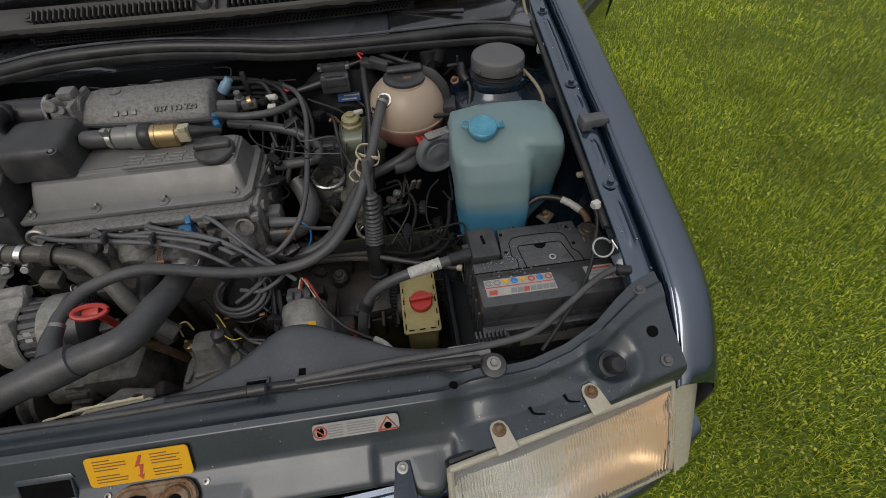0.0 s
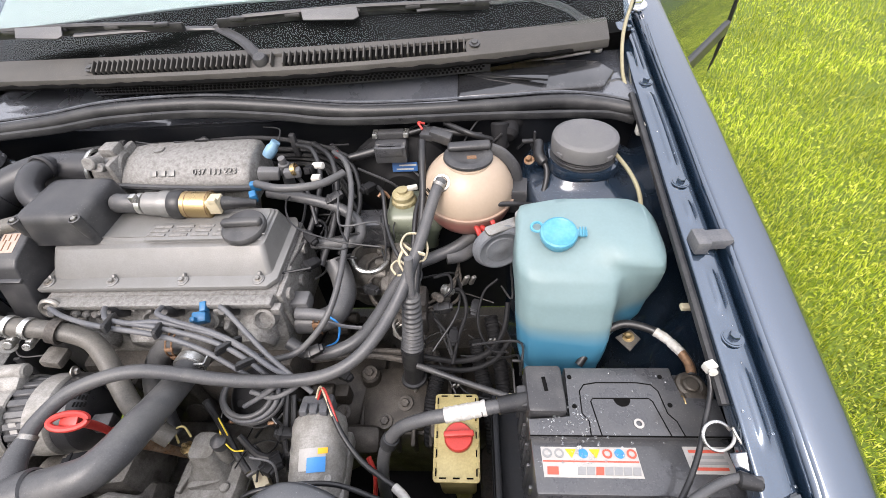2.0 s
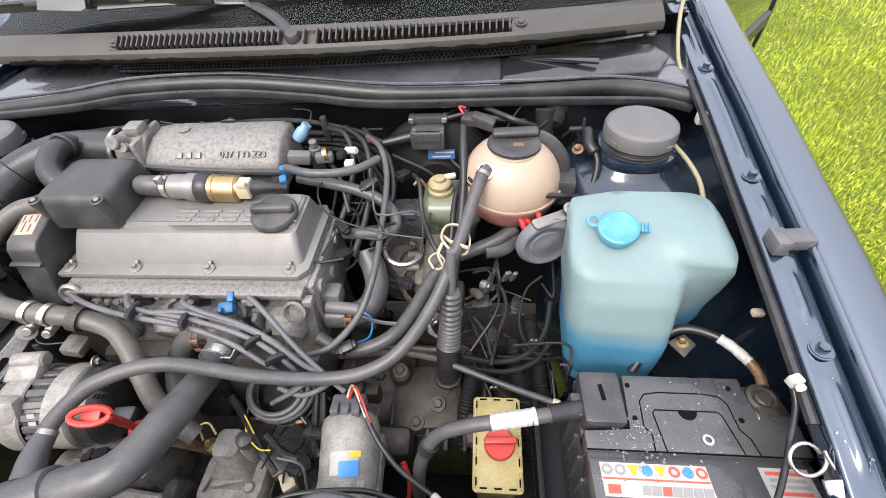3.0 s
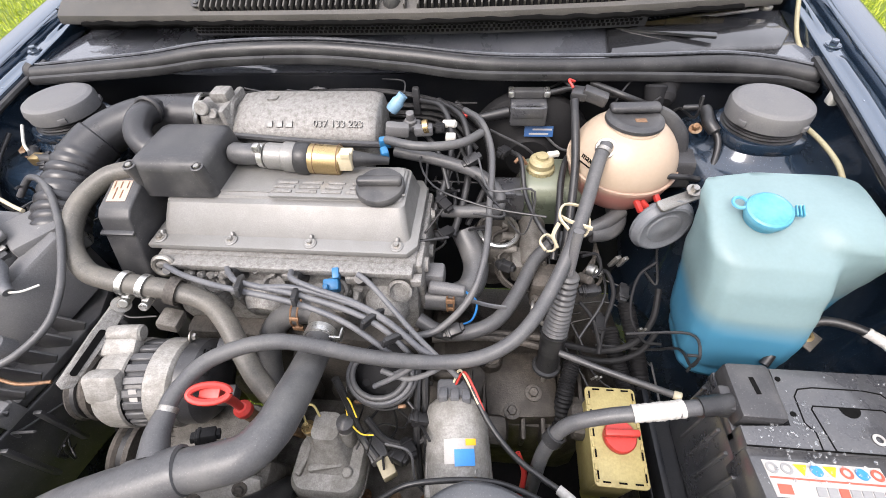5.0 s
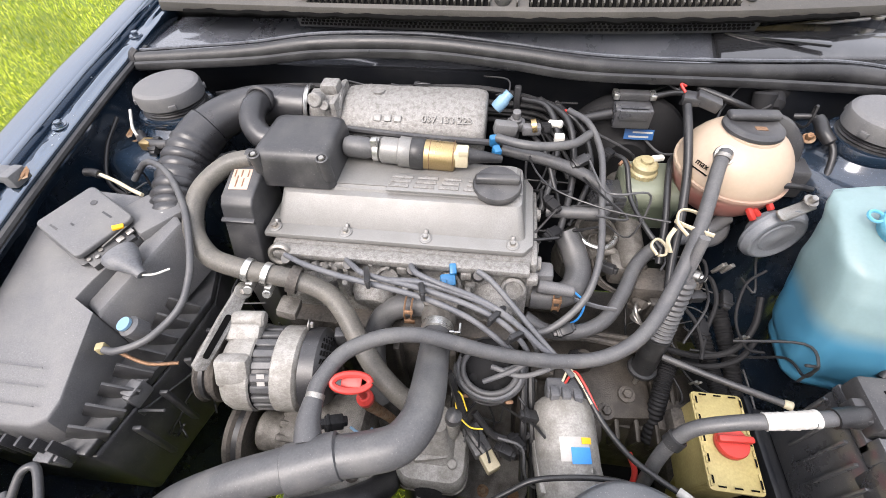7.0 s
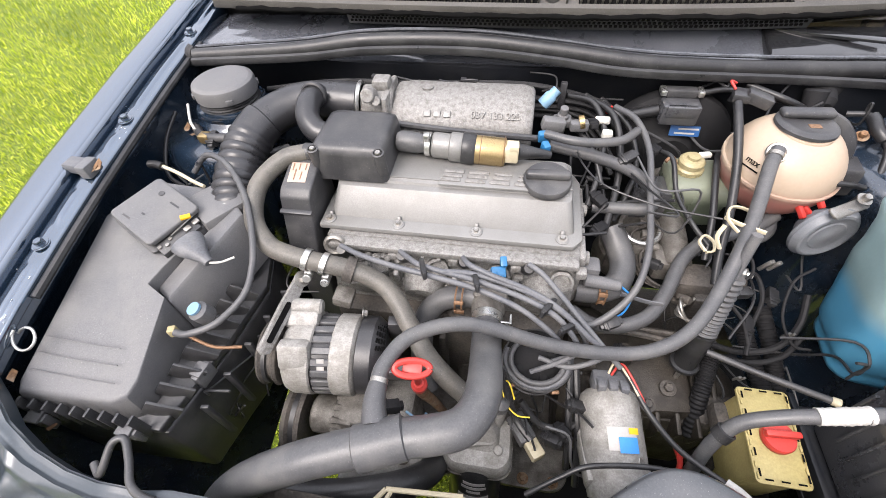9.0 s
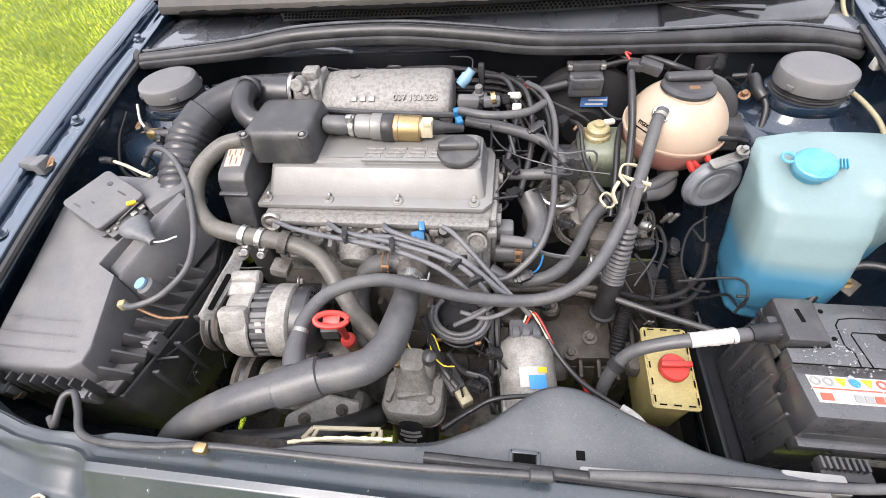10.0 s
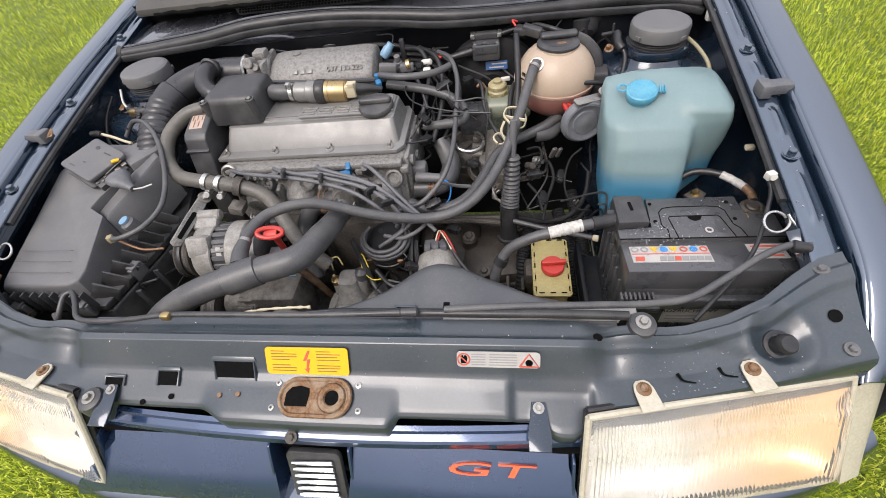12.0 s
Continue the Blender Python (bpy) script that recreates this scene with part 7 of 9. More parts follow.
lathe(bm, [(0.006, 0), (0.0115, 0.003), (0.0115, 0.012), (0.007, 0.017), (0, 0.017)], (-0.125, 0.434, 0.785), (0.03, -0.1, 1), 18)
part("handle", bm, red, t, "bright red plastic handle")
bm = tube(B(), [(-0.125, 0.434, 0.787), (-0.124, 0.436, 0.762), (-0.112, 0.447, 0.70), (-0.10, 0.465, 0.60)], lambda s: 0.0095 - 0.003 * s, 12)
part("tube", bm, rust, t, "rusty dipstick tube")

# ---- gearbox and what lies deep in the bay ----
t = thing("gearbox", "grimy cast gearbox with bolted bell housing", "gearbox", (0.25, 0.60, 0.36))
bm = B()
lathe(bm, [(0, -0.01), (0.15, -0.01), (0.16, 0.0), (0.16, 0.02), (0.15, 0.03), (0.13, 0.07), (0.11, 0.12), (0, 0.13)], (0.10, 0.62, 0.52), (1, 0, 0), 40)
rbox(bm, (0.27, 0.60, 0.50), (0.20, 0.20, 0.22), 0.035)
rbox(bm, (0.25, 0.57, 0.615), (0.13, 0.12, 0.05), 0.02, (6, 0, 5))
cyl(bm, (0.37, 0.60, 0.50), (0.42, 0.60, 0.50), 0.085, 0.075, 30, 0.01)
rbox(bm, (0.18, 0.50, 0.60), (0.10, 0.05, 0.07), 0.015, (20, 0, 0))
for k in range(7):
    a = radians(20 + 24 * k)
    part("flange_boss", cyl(B(), (0.105, 0.62 - 0.168 * math.cos(a), 0.52 + 0.168 * math.sin(a)), (0.145, 0.62 - 0.168 * math.cos(a), 0.52 + 0.168 * math.sin(a)), 0.013, None, 12, 0.002), oily_alu, t)
for k in range(6):
    part("rib", rbox(B(), (0.19 + 0.032 * k, 0.555, 0.60), (0.008, 0.14, 0.06), 0.003, (8, 0, 0)), oily_alu, t)
cyl(bm, (0.20, 0.60, 0.63), (0.20, 0.60, 0.66), 0.02, 0.018, 16, 0.003)
cyl(bm, (0.31, 0.64, 0.60), (0.31, 0.64, 0.66), 0.025, 0.02, 16, 0.003)
rbox(bm, (0.155, 0.56, 0.655), (0.03, 0.025, 0.04), 0.006)
part("casing", bm, oily_alu, t, "oily cast aluminium casing")
for p in ((0.20, 0.60, 0.662), (0.16, 0.53, 0.648), (0.31, 0.64, 0.662), (0.27, 0.55, 0.642), (0.235, 0.52, 0.635)):
    part("bolt", bolt(B(), p, (0, -0.2, 1), 0.008, 0.009), iron, t)
bm = rbox(B(), (0.345, 0.50, 0.66), (0.05, 0.05, 0.035), 0.01)
rbox(bm, (0.36, 0.53, 0.60), (0.09, 0.06, 0.06), 0.015)
part("engine_mount", bm, iron, t)
for k in range(2):
    bm = tube(B(), [(0.10, 0.60 + 0.012 * k, 0.71 + 0.004 * k), (0.20, 0.615 + 0.012 * k, 0.70 - 0.004 * k), (0.30, 0.60 + 0.02 * k, 0.70)], 0.006, 8)
    part("shift_rod", bm, iron, t, "dark selector rod")

t = thing("subframe", "dark steel cross member under the engine bay", "subframe", (0, 0.5, 0.22))
bm = B()
for c, d in (((XC, 0.245, 0.50), (1.05, 0.05, 0.08)), ((XC, 0.88, 0.36), (1.1, 0.14, 0.08)), ((-0.43, 0.55, 0.36), (0.09, 0.72, 0.09)), ((0.45, 0.55, 0.36), (0.09, 0.72, 0.09))):
    part("beam", rbox(B(), c, d, 0.015), iron, t)

# added sheet: covers the lit lawn in place of the shade under the car
t = thing("undertray", "added dark sheet below the gearbox, hiding the lit lawn", "undertray", (0.30, 0.43, 0.30))
part("sheet", prism(B(), round_rect(0.62, 0.62, 0.03, 5), 0.006, pose(0.29, 0.57, 0.305), 0.002), matte_rubber, t)
part("lip", rbox(B(), (0.29, 0.262, 0.325), (0.60, 0.006, 0.04), 0.002), matte_rubber, t)

# starter solenoid casing with stickers
t = thing("starter_motor", "dusty grey cylindrical motor with coloured stickers", "starter motor", (0.16, 0.42, 0.62))
A0, A1 = Vector((0.147, 0.492, 0.722)), Vector((0.163, 0.352, 0.685))
bm = lathe(B(), [(0, -0.004), (0.030, -0.004), (0.040, 0.004), (0.043, 0.016), (0.0435, 0.12), (0.042, 0.14), (0, 0.142)], A0, A1 - A0, 36)
for s in (-1, 1):
    rbox(bm, A0.lerp(A1, 0.5) + Vector((s * 0.036, 0, -0.018)), (0.02, 0.12, 0.03), 0.006, (-14, 0, 6))
part("body", bm, lifted_alu, t, "dusty grey cast body")
bm = rbox(B(), A0 + Vector((0.0, 0.006, 0.018)), (0.052, 0.030, 0.030), 0.005, (-14, 0, 4))
for k in range(3):
    rbox(bm, A0 + Vector((-0.016 + 0.016 * k, -0.005, 0.034)), (0.012, 0.018, 0.014), 0.002, (-14, 0, 4))
part("connector", bm, grey_rubber, t, "grey plug connector")


def wrap(cx, w, h, f, mt, nm, lb="", lift=0.0):
    axd = (A1 - A0).normalized()
    secs = []
    for i in range(9):
        a = cx + (i / 8 - 0.5) * w / 0.044
        up = Vector((0, 0, 1))
        up = (up - axd * up.dot(axd)).normalized()
        sd = axd.cross(up) * -1
        o = sd * math.sin(a) * (0.0442 + lift) + up * math.cos(a) * (0.0442 + lift)
        p = A0 + axd * f + o
        secs.append([p - axd * h / 2, p + axd * h / 2, p + axd * h / 2 + o * 0.015, p - axd * h / 2 + o * 0.015])
    return part(nm, loft(B(), secs), mt, t, lb)


wrap(0.05, 0.040, 0.030, 0.066, label_white, "sticker", "torn white sticker")
wrap(0.20, 0.026, 0.020, 0.074, label_blue, "sticker", "blue sticker", 0.0012)
wrap(0.40, 0.014, 0.008, 0.056, yellow, "sticker", "yellow sticker", 0.0012)
part("screw", bolt(B(), A0 + Vector((0.034, -0.095, 0.008)), (0.6, 0, 0.8), 0.006, 0.004, False), steel, t)
hose("motor_cable", [(0.148, 0.505, 0.748), (0.156, 0.515, 0.762), (0.170, 0.495, 0.765), (0.195, 0.455, 0.752), (0.228, 0.420, 0.74), (0.262, 0.398, 0.735), (0.290, 0.380, 0.735), (0.315, 0.345, 0.742)], 0.0040, rubber_dark, "thin black twin cable from the motor connector", "cable")
hose("motor_cable", [(0.143, 0.507, 0.750), (0.152, 0.520, 0.768), (0.166, 0.500, 0.768), (0.180, 0.475, 0.762)], 0.0018, cream, "pale and red wire at the motor connector", "cable")
hose("motor_cable", [(0.147, 0.505, 0.752), (0.158, 0.516, 0.771), (0.172, 0.497, 0.769), (0.188, 0.468, 0.758)], 0.0018, red, "red wire at the motor connector", "cable")
bm = tube(B(), [(0.283, 0.385, 0.738), (0.298, 0.372, 0.742), (0.310, 0.356, 0.744)], 0.0065, 10, 6)
solid("cable_tape", bm, tape, "white tape wound round the thin cable", "tape")

# fan shroud and radiator behind the nose panel
t = thing("fan_shroud", "black plastic fan shroud rising behind the front panel", "fan shroud", (0.12, 0.31, 0.66))
bm = B()
secs = []
SHX = (-0.165, -0.123, -0.013, 0.04, 0.09, 0.13, 0.158, 0.185, 0.212, 0.252, 0.292, 0.318, 0.355, 0.43)
SHY = (0.250, 0.264, 0.275, 0.281, 0.305, 0.336, 0.354, 0.357, 0.353, 0.337, 0.319, 0.303, 0.294, 0.286)
for i in range(97):
    x = -0.165 + 0.595 * i / 96
    yb = sum(lerp_table(x + d, SHX, SHY) for d in (-0.014, -0.007, 0.0, 0.007, 0.014)) / 5
    k = (yb - 0.25) / 0.107
    crown = 0.010 * k * math.exp(-((x - 0.185) / 0.05) ** 2) - 0.004 * k * math.exp(-((x - 0.10) / 0.03) ** 2) - 0.004 * k * math.exp(-((x - 0.265) / 0.03) ** 2)
    w = yb - 0.246
    prof = [(0.246, 0.846), (0.247, 0.858), (0.250, 0.8605), (0.246 + 0.25 * w, 0.861), (0.246 + 0.5 * w, 0.8615 + crown * 0.5), (0.246 + 0.8 * w, 0.861 + crown), (yb - 0.005, 0.859 + crown), (yb - 0.001, 0.856 + crown), (yb + 0.001, 0.849 + crown), (yb + 0.002, 0.80), (yb - 0.004, 0.66)]
    up = [Vector((x, y, z)) for y, z in prof]
    secs.append(up + [p + Vector((0, -0.002, -0.004)) for p in up[::-1]])
loft(bm, secs)
part("shroud", bm, shroud_black, t, "dusty satin black plastic", 50)
bm = rbox(B(), (0.138, 0.277, 0.8625), (0.032, 0.004, 0.006), 0.001)
for s in (-1, 1):
    rbox(bm, (0.138 + s * 0.015, 0.270, 0.8625), (0.004, 0.018, 0.006), 0.001)
part("latch_lug", bm, black_panel, t, "worn clip lug")
part("latch_recess", rbox(B(), (0.138, 0.269, 0.8618), (0.024, 0.013, 0.002), 0), shade_and_ink_black, t)
part("slot", rbox(B(), (0.198, 0.280, 0.8625), (0.009, 0.009, 0.003), 0), shade_and_ink_black, t)
bm = tube(B(), [(-0.135, 0.262, 0.861), (-0.09, 0.2705, 0.8625), (-0.045, 0.2745, 0.8625), (-0.012, 0.277, 0.861)], lambda s: 0.0022 + 0.0008 * math.sin(s * 40), 8, 6)
part("edge_bead", bm, cream, t, "pale ragged sealing bead")
t = thing("radiator", "radiator with a pale top tank edge behind the front panel", "radiator", (0.06, 0.282, 0.44))
bm = rbox(B(), (0.06, 0.266, 0.62), (0.74, 0.030, 0.36), 0.004)
part("core", bm, iron, t, "dark finned core")
bm = rbox(B(), (0.315, 0.263, 0.860), (0.24, 0.018, 0.014), 0.003, (0, 0, 1.5))
rbox(bm, (0.43, 0.278, 0.852), (0.06, 0.02, 0.016), 0.003)
part("top_edge", bm, label_white, t, "pale grey top edge")
for k in range(8):
    part("comb_tooth", rbox(B(), (0.445 + 0.006 * k, 0.300, 0.852), (0.003, 0.012, 0.012), 0.0005), plastic, t)
bm = B()
rbox(bm, (0.47, 0.295, 0.842), (0.05, 0.02, 0.012), 0.002)
part("comb_bracket", bm, plastic, t)
# pale clip frame at the bottom edge of the fan
bm = B()
q = [Vector((-0.150, 0.286, 0.790)), Vector((-0.044, 0.292, 0.790)), Vector((-0.046, 0.306, 0.794)), Vector((-0.138, 0.300, 0.794))]
for i, j in ((0, 1), (1, 2), (2, 3), (3, 0)):
    tube(bm, [q[i], q[j]], 0.0032, 8, 2)
tube(bm, [q[0].lerp(q[1], 0.12), q[3].lerp(q[2], 0.08)], 0.0028, 8, 2)
tube(bm, [q[0].lerp(q[1], 0.88), q[3].lerp(q[2], 0.92)], 0.0028, 8, 2)
solid("plastic_bracket", bm, cream, "cream plastic clip frame behind the front panel", "plastic frame")
hose("lower_hose", [(-0.31, 0.29, 0.70), (-0.22, 0.295, 0.72), (-0.15, 0.315, 0.715), (-0.11, 0.345, 0.68), (-0.10, 0.38, 0.62)], 0.020, rubber_dark, "black lower hose behind the radiator", "hose", "", 16)
hose("fan_cable", [(0.03, 0.330, 0.745), (0.07, 0.352, 0.765), (0.11, 0.368, 0.78), (0.20, 0.378, 0.775), (0.27, 0.365, 0.75)], 0.0035, rubber_dark, "black cable loom round the fan shroud", "cable")

# ---- yellowed reservoir with a red cap ----
t = thing("yellow_reservoir", "yellowed plastic box with a red screw cap", "reservoir", (0.368, 0.463, 0.56))
m = pose(0.368, 0.463, 0.722, 5, 0, 0)
bm = prism(B(), round_rect(0.058, 0.118, 0.007), 0.12, m @ pose(0, 0, -0.125), 0.004)
part("box", bm, olive, t, "yellow-olive translucent box")
bm = prism(B(), round_rect(0.070, 0.130, 0.006), 0.006, m @ pose(0, 0, -0.006), 0.0015)
for k in range(9):
    for s in (-1, 1):
        rbox(bm, (0, 0, 0), (0.0035, 0.008, 0.003), 0.0008, m=m @ pose(s * 0.0315, -0.056 + 0.014 * k, 0.001))
part("lid", bm, olive, t, "yellowed lid plate")
bm = B()
for k in range(5):
    for s in (-1, 1):
        rbox(bm, (0, 0, 0), (0.002, 0.010, 0.001), 0, m=m @ pose(s * 0.030, -0.052 + 0.026 * k, 0.0035))
for k in range(3):
    for s in (-1, 1):
        rbox(bm, (0, 0, 0), (0.010, 0.002, 0.001), 0, m=m @ pose(-0.02 + 0.02 * k, s * 0.060, 0.0035))
part("slots", bm, shade_and_ink_black, t)
bm = lathe(B(), [(0.020, 0), (0.0215, 0.002), (0.0215, 0.010), (0.020, 0.012), (0, 0.0125)], m @ Vector((0.003, -0.004, 0)), m.to_3x3() @ Vector((0, 0, 1)), 32)
rbox(bm, (0, 0, 0), (0.046, 0.009, 0.012), 0.003, m=m @ pose(0.004, -0.002, 0.016, 0, 0, 3))
part("cap", bm, red, t, "red screw cap with a grip bar")
cyl(bm := B(), (0.372, 0.45, 0.60), (0.374, 0.44, 0.50), 0.022, 0.016, 18, 0.003)
part("neck", bm, olive, t)

# ---- bellows with its shaft ----
t = thing("shift_bellows", "black ribbed rubber bellows over a shaft", "bellows", (0.288, 0.58, 0.64))
bm = tube(B(), [(0.299, 0.628, 0.862), (0.296, 0.612, 0.80), (0.292, 0.598, 0.755)], lambda s: 0.0125 + 0.004 * s + 0.0032 * (0.5 - 0.5 * math.cos(2 * math.pi * 13 * s)), 22, 60)
part("bellows", bm, rubber, t)
bm = tube(B(), [(0.292, 0.598, 0.757), (0.290, 0.588, 0.715), (0.288, 0.580, 0.68)], lambda s: 0.0205 if s < 0.10 else 0.0192 if s < 0.45 else 0.0180, 22, 10)
lathe(bm, [(0.017, 0), (0.0225, 0.001), (0.0235, 0.004), (0.0225, 0.007), (0.017, 0.009)], (0.288, 0.580, 0.676), (0.0, 0.15, 1), 26)
part("sleeve", bm, rubber_dark, t, "smooth black sleeve")
cyl(bm := B(), (0.288, 0.577, 0.664), (0.286, 0.57, 0.60), 0.004, None, 10)
part("shaft", bm, steel, t)
cyl(bm := B(), (0.299, 0.628, 0.86), (0.302, 0.645, 0.93), 0.007, None, 12)
part("cable_core", bm, plastic_grey, t)

# ---- coolant expansion tank ----
t = thing("expansion_tank", "round cream plastic coolant tank with a black cap", "coolant tank", (0.388, 0.832, 0.83))
TC = Vector((0.392, 0.828, 0.912))
prof = []
for k in range(25):
    a = -math.pi / 2 + math.pi * k / 24
    rr, zz = 0.082 * math.cos(a), 0.076 * math.sin(a)
    if zz < 0.066:
        prof.append((max(rr, 0.0) if k else 0.0, zz * (1.0 if zz > 0 else 1.05)))
prof += [(0.038, 0.067), (0.037, 0.070), (0.0, 0.070)]
bm = lathe(B(), prof, TC, (0.03, -0.08, 1), 44)
part("tank", bm, tank_cream, t, "cream plastic sphere with pink coolant at the bottom")
bm = lathe(B(), [(0.080, -0.003), (0.0855, -0.0025), (0.0855, 0.0025), (0.080, 0.003)], TC + Vector((0, 0, 0.002)), (0.03, -0.08, 1), 44)
part("weld_seam", bm, tank_cream, t)
bm = lathe(B(), [(0.039, -0.003), (0.0425, 0.0), (0.042, 0.004), (0.038, 0.007), (0.03, 0.0075), (0.026, 0.006), (0, 0.0055)], TC + Vector((0.002, 0.002, 0.068)), (0.03, 0.02, 1), 36)
rbox(bm, TC + Vector((0.004, 0.018, 0.080)), (0.074, 0.020, 0.011), 0.005, (2, 0, 3), 3)
cap = part("cap", bm, plastic, t, "flat black screw cap with a grip bar")
bm = rbox(B(), TC + Vector((0.008, -0.008, 0.0742)), (0.016, 0.009, 0.0008), 0, (1, 0, 3))
part("red_mark", bm, copper, cap, "worn red print")
bm = B()
secs = []
for z, w in ((-0.035, 0.020), (-0.030, 0.024), (0.008, 0.024), (0.014, 0.020)):
    p = TC + Vector((0.084, -0.006, z))
    secs.append([p + Vector((-0.012, -w, 0)), p + Vector((0.018, -w, 0)), p + Vector((0.022, w * 0.8, 0)), p + Vector((-0.006, w * 1.3, 0))])
loft(bm, secs)
tube(bm, [TC + Vector((0.088, 0.004, 0.005)), TC + Vector((0.082, 0.012, 0.035)), TC + Vector((0.062, 0.020, 0.058)), TC + Vector((0.040, 0.022, 0.070))], 0.0055, 8, 6, 2.0)
part("holder", bm, plastic, t, "black plastic holder with a strap")
m = Matrix.Translation(TC) @ Matrix.Rotation(radians(-57), 4, "Z") @ Matrix.Rotation(radians(66), 4, "X") @ pose(0, 0, 0.0822)
lettering("level_text", "max", 0.013, m @ pose(0, -0.003, 0.0), shade_and_ink_black, t, 0.0006, "small dark level mark")
part("level_bar", rbox(B(), (0, 0, 0), (0.028, 0.002, 0.0008), 0, m=m @ pose(0.002, -0.013, -0.0004)), shade_and_ink_black, t)
cyl(bm := B(), (0.352, 0.792, 0.952), (0.348, 0.778, 0.968), 0.010, 0.009, 16, 0.002)
ring(bm, (0.350, 0.783, 0.963), (-0.2, -0.6, 0.75), 0.0125, 0.003, 20, 6)
part("hose_stub", bm, bright_steel, t, "bright hose clamp on the outlet")
bm = rbox(B(), (0.345, 0.892, 0.985), (0.04, 0.022, 0.018), 0.003, (0, 15, -15))
rbox(bm, (0.322, 0.90, 0.985), (0.025, 0.028, 0.014), 0.003, (0, 0, -15))
part("level_sensor_plug", bm, plastic, t)
hose("tank_hose", [(0.312, 0.880, 0.984), (0.313, 0.840, 0.962), (0.314, 0.79, 0.925), (0.308, 0.73, 0.88), (0.302, 0.69, 0.84), (0.298, 0.65, 0.81)], 0.0066, rubber_dark, "thin black hose hanging beside the coolant tank", "hose")
hose("tank_hose", [(0.335, 0.90, 0.87), (0.312, 0.85, 0.895), (0.299, 0.80, 0.892), (0.294, 0.74, 0.86), (0.288, 0.69, 0.82)], 0.0055, rubber_dark, "thin black cable beside the coolant tank", "cable")
hose("sensor_wire", [(0.312, 0.905, 0.992), (0.305, 0.915, 1.0), (0.315, 0.92, 0.995)], 0.0022, red, "thin red wire at the tank sensor", "cable")
hose("tank_lower_hose", [(0.392, 0.80, 0.845), (0.395, 0.77, 0.83), (0.38, 0.752, 0.825), (0.35, 0.745, 0.825)], 0.0150, rubber, "black hose under the coolant tank", "hose", "", 16)

# ---- brake servo, master cylinder, coil ----
t = thing("brake_booster", "round black brake booster with a blue sticker", "brake booster", (0.25, 0.955, 0.80))
bm = lathe(B(), [(0, 0), (0.04, 0), (0.05, 0.01), (0.095, 0.022), (0.112, 0.034), (0.115, 0.045), (0.110, 0.06), (0, 0.06)], (0.255, 0.915, 0.845), (0, 1, 0.05), 40)
part("shell", bm, matte_rubber, t, "satin black round shell")
part("sticker", rbox(B(), (0.268, 0.9150, 0.905), (0.050, 0.018, 0.001), 0, (68, 0, 0)), label_navy, t, "blue sticker with white print")
for k in range(2):
    part("text_bar", rbox(B(), (0.268 + 0.006 * k, 0.9130 + 0.003 * k, 0.9015 + 0.007 * k), (0.034, 0.003, 0.0006), 0, (68, 0, 0)), label_white, t)
t = thing("brake_reservoir", "milky olive brake fluid reservoir with a yellowed cap", "brake fluid reservoir", (0.268, 0.815, 0.78))
bm = B()
secs = []
for z, x0, x1, y0, y1 in ((0.790, 0.250, 0.326, 0.800, 0.860), (0.797, 0.244, 0.332, 0.794, 0.868), (0.838, 0.241, 0.338, 0.796, 0.876), (0.842, 0.238, 0.342, 0.793, 0.880), (0.866, 0.238, 0.342, 0.796, 0.880), (0.874, 0.242, 0.338, 0.802, 0.878), (0.877, 0.250, 0.330, 0.812, 0.872)):
    secs.append([Vector(((x0 + x1) / 2 + a, (y0 + y1) / 2 + b, z)) for a, b in round_rect(x1 - x0, y1 - y0, 0.012, 4)])
loft(bm, secs)
part("tank", bm, fluid_olive, t, "milky olive plastic", 55)
bm = lathe(B(), [(0.022, 0), (0.023, 0.010), (0.020, 0.013), (0.0205, 0.022), (0.017, 0.026), (0.010, 0.027), (0.010, 0.032), (0, 0.032)], (0.270, 0.842, 0.876), (0, -0.05, 1), 28)
cap = part("cap", bm, aged_cap, t, "yellowed screw cap")
for k in range(20):
    a = k * math.pi / 10
    part("grip_rib", rbox(B(), (0.270 + 0.0228 * math.cos(a), 0.842 + 0.0228 * math.sin(a), 0.881), (0.002, 0.002, 0.008), 0.0005, (0, 0, math.degrees(a))), aged_cap, cap)
part("cap_plug", rbox(B(), (0.288, 0.848, 0.905), (0.020, 0.010, 0.008), 0.002, (0, 0, 15)), white_plastic, cap)
bm = B()
cyl(bm, (0.262, 0.70, 0.785), (0.262, 0.92, 0.80), 0.022, 0.025, 22, 0.004)
rbox(bm, (0.255, 0.72, 0.77), (0.06, 0.05, 0.045), 0.01)
for k in range(4):
    cyl(bm, (0.235, 0.735 + 0.03 * k, 0.79), (0.21, 0.735 + 0.03 * k, 0.79), 0.008, None, 10, 0.001)
part("master_cylinder", bm, dirty_alu, t, "grimy cast master cylinder")
bm = tube(B(), [(0.245, 0.835, 0.893), (0.235, 0.838, 0.905), (0.225, 0.83, 0.90)], 0.003, 8)
part("wire", bm, copper, t)
for k in range(3):
    hose("brake_pipe", [(0.22, 0.735 + 0.025 * k, 0.79), (0.205 - 0.006 * k, 0.72 + 0.02 * k, 0.785), (0.215, 0.69, 0.765 - 0.006 * k), (0.26 + 0.02 * k, 0.67, 0.76), (0.33 + 0.02 * k, 0.69, 0.77), (0.37, 0.74 + 0.02 * k, 0.78)], 0.0028, iron, "thin dark brake pipe below the reservoir", "pipe", "brake pipes", 8)
t = thing("ignition_coil", "black ignition coil with a bright bracket", "ignition coil", (0.246, 0.925, 0.92))
bm = rbox(B(), (0.246, 0.925, 0.940), (0.062, 0.045, 0.036), 0.004)
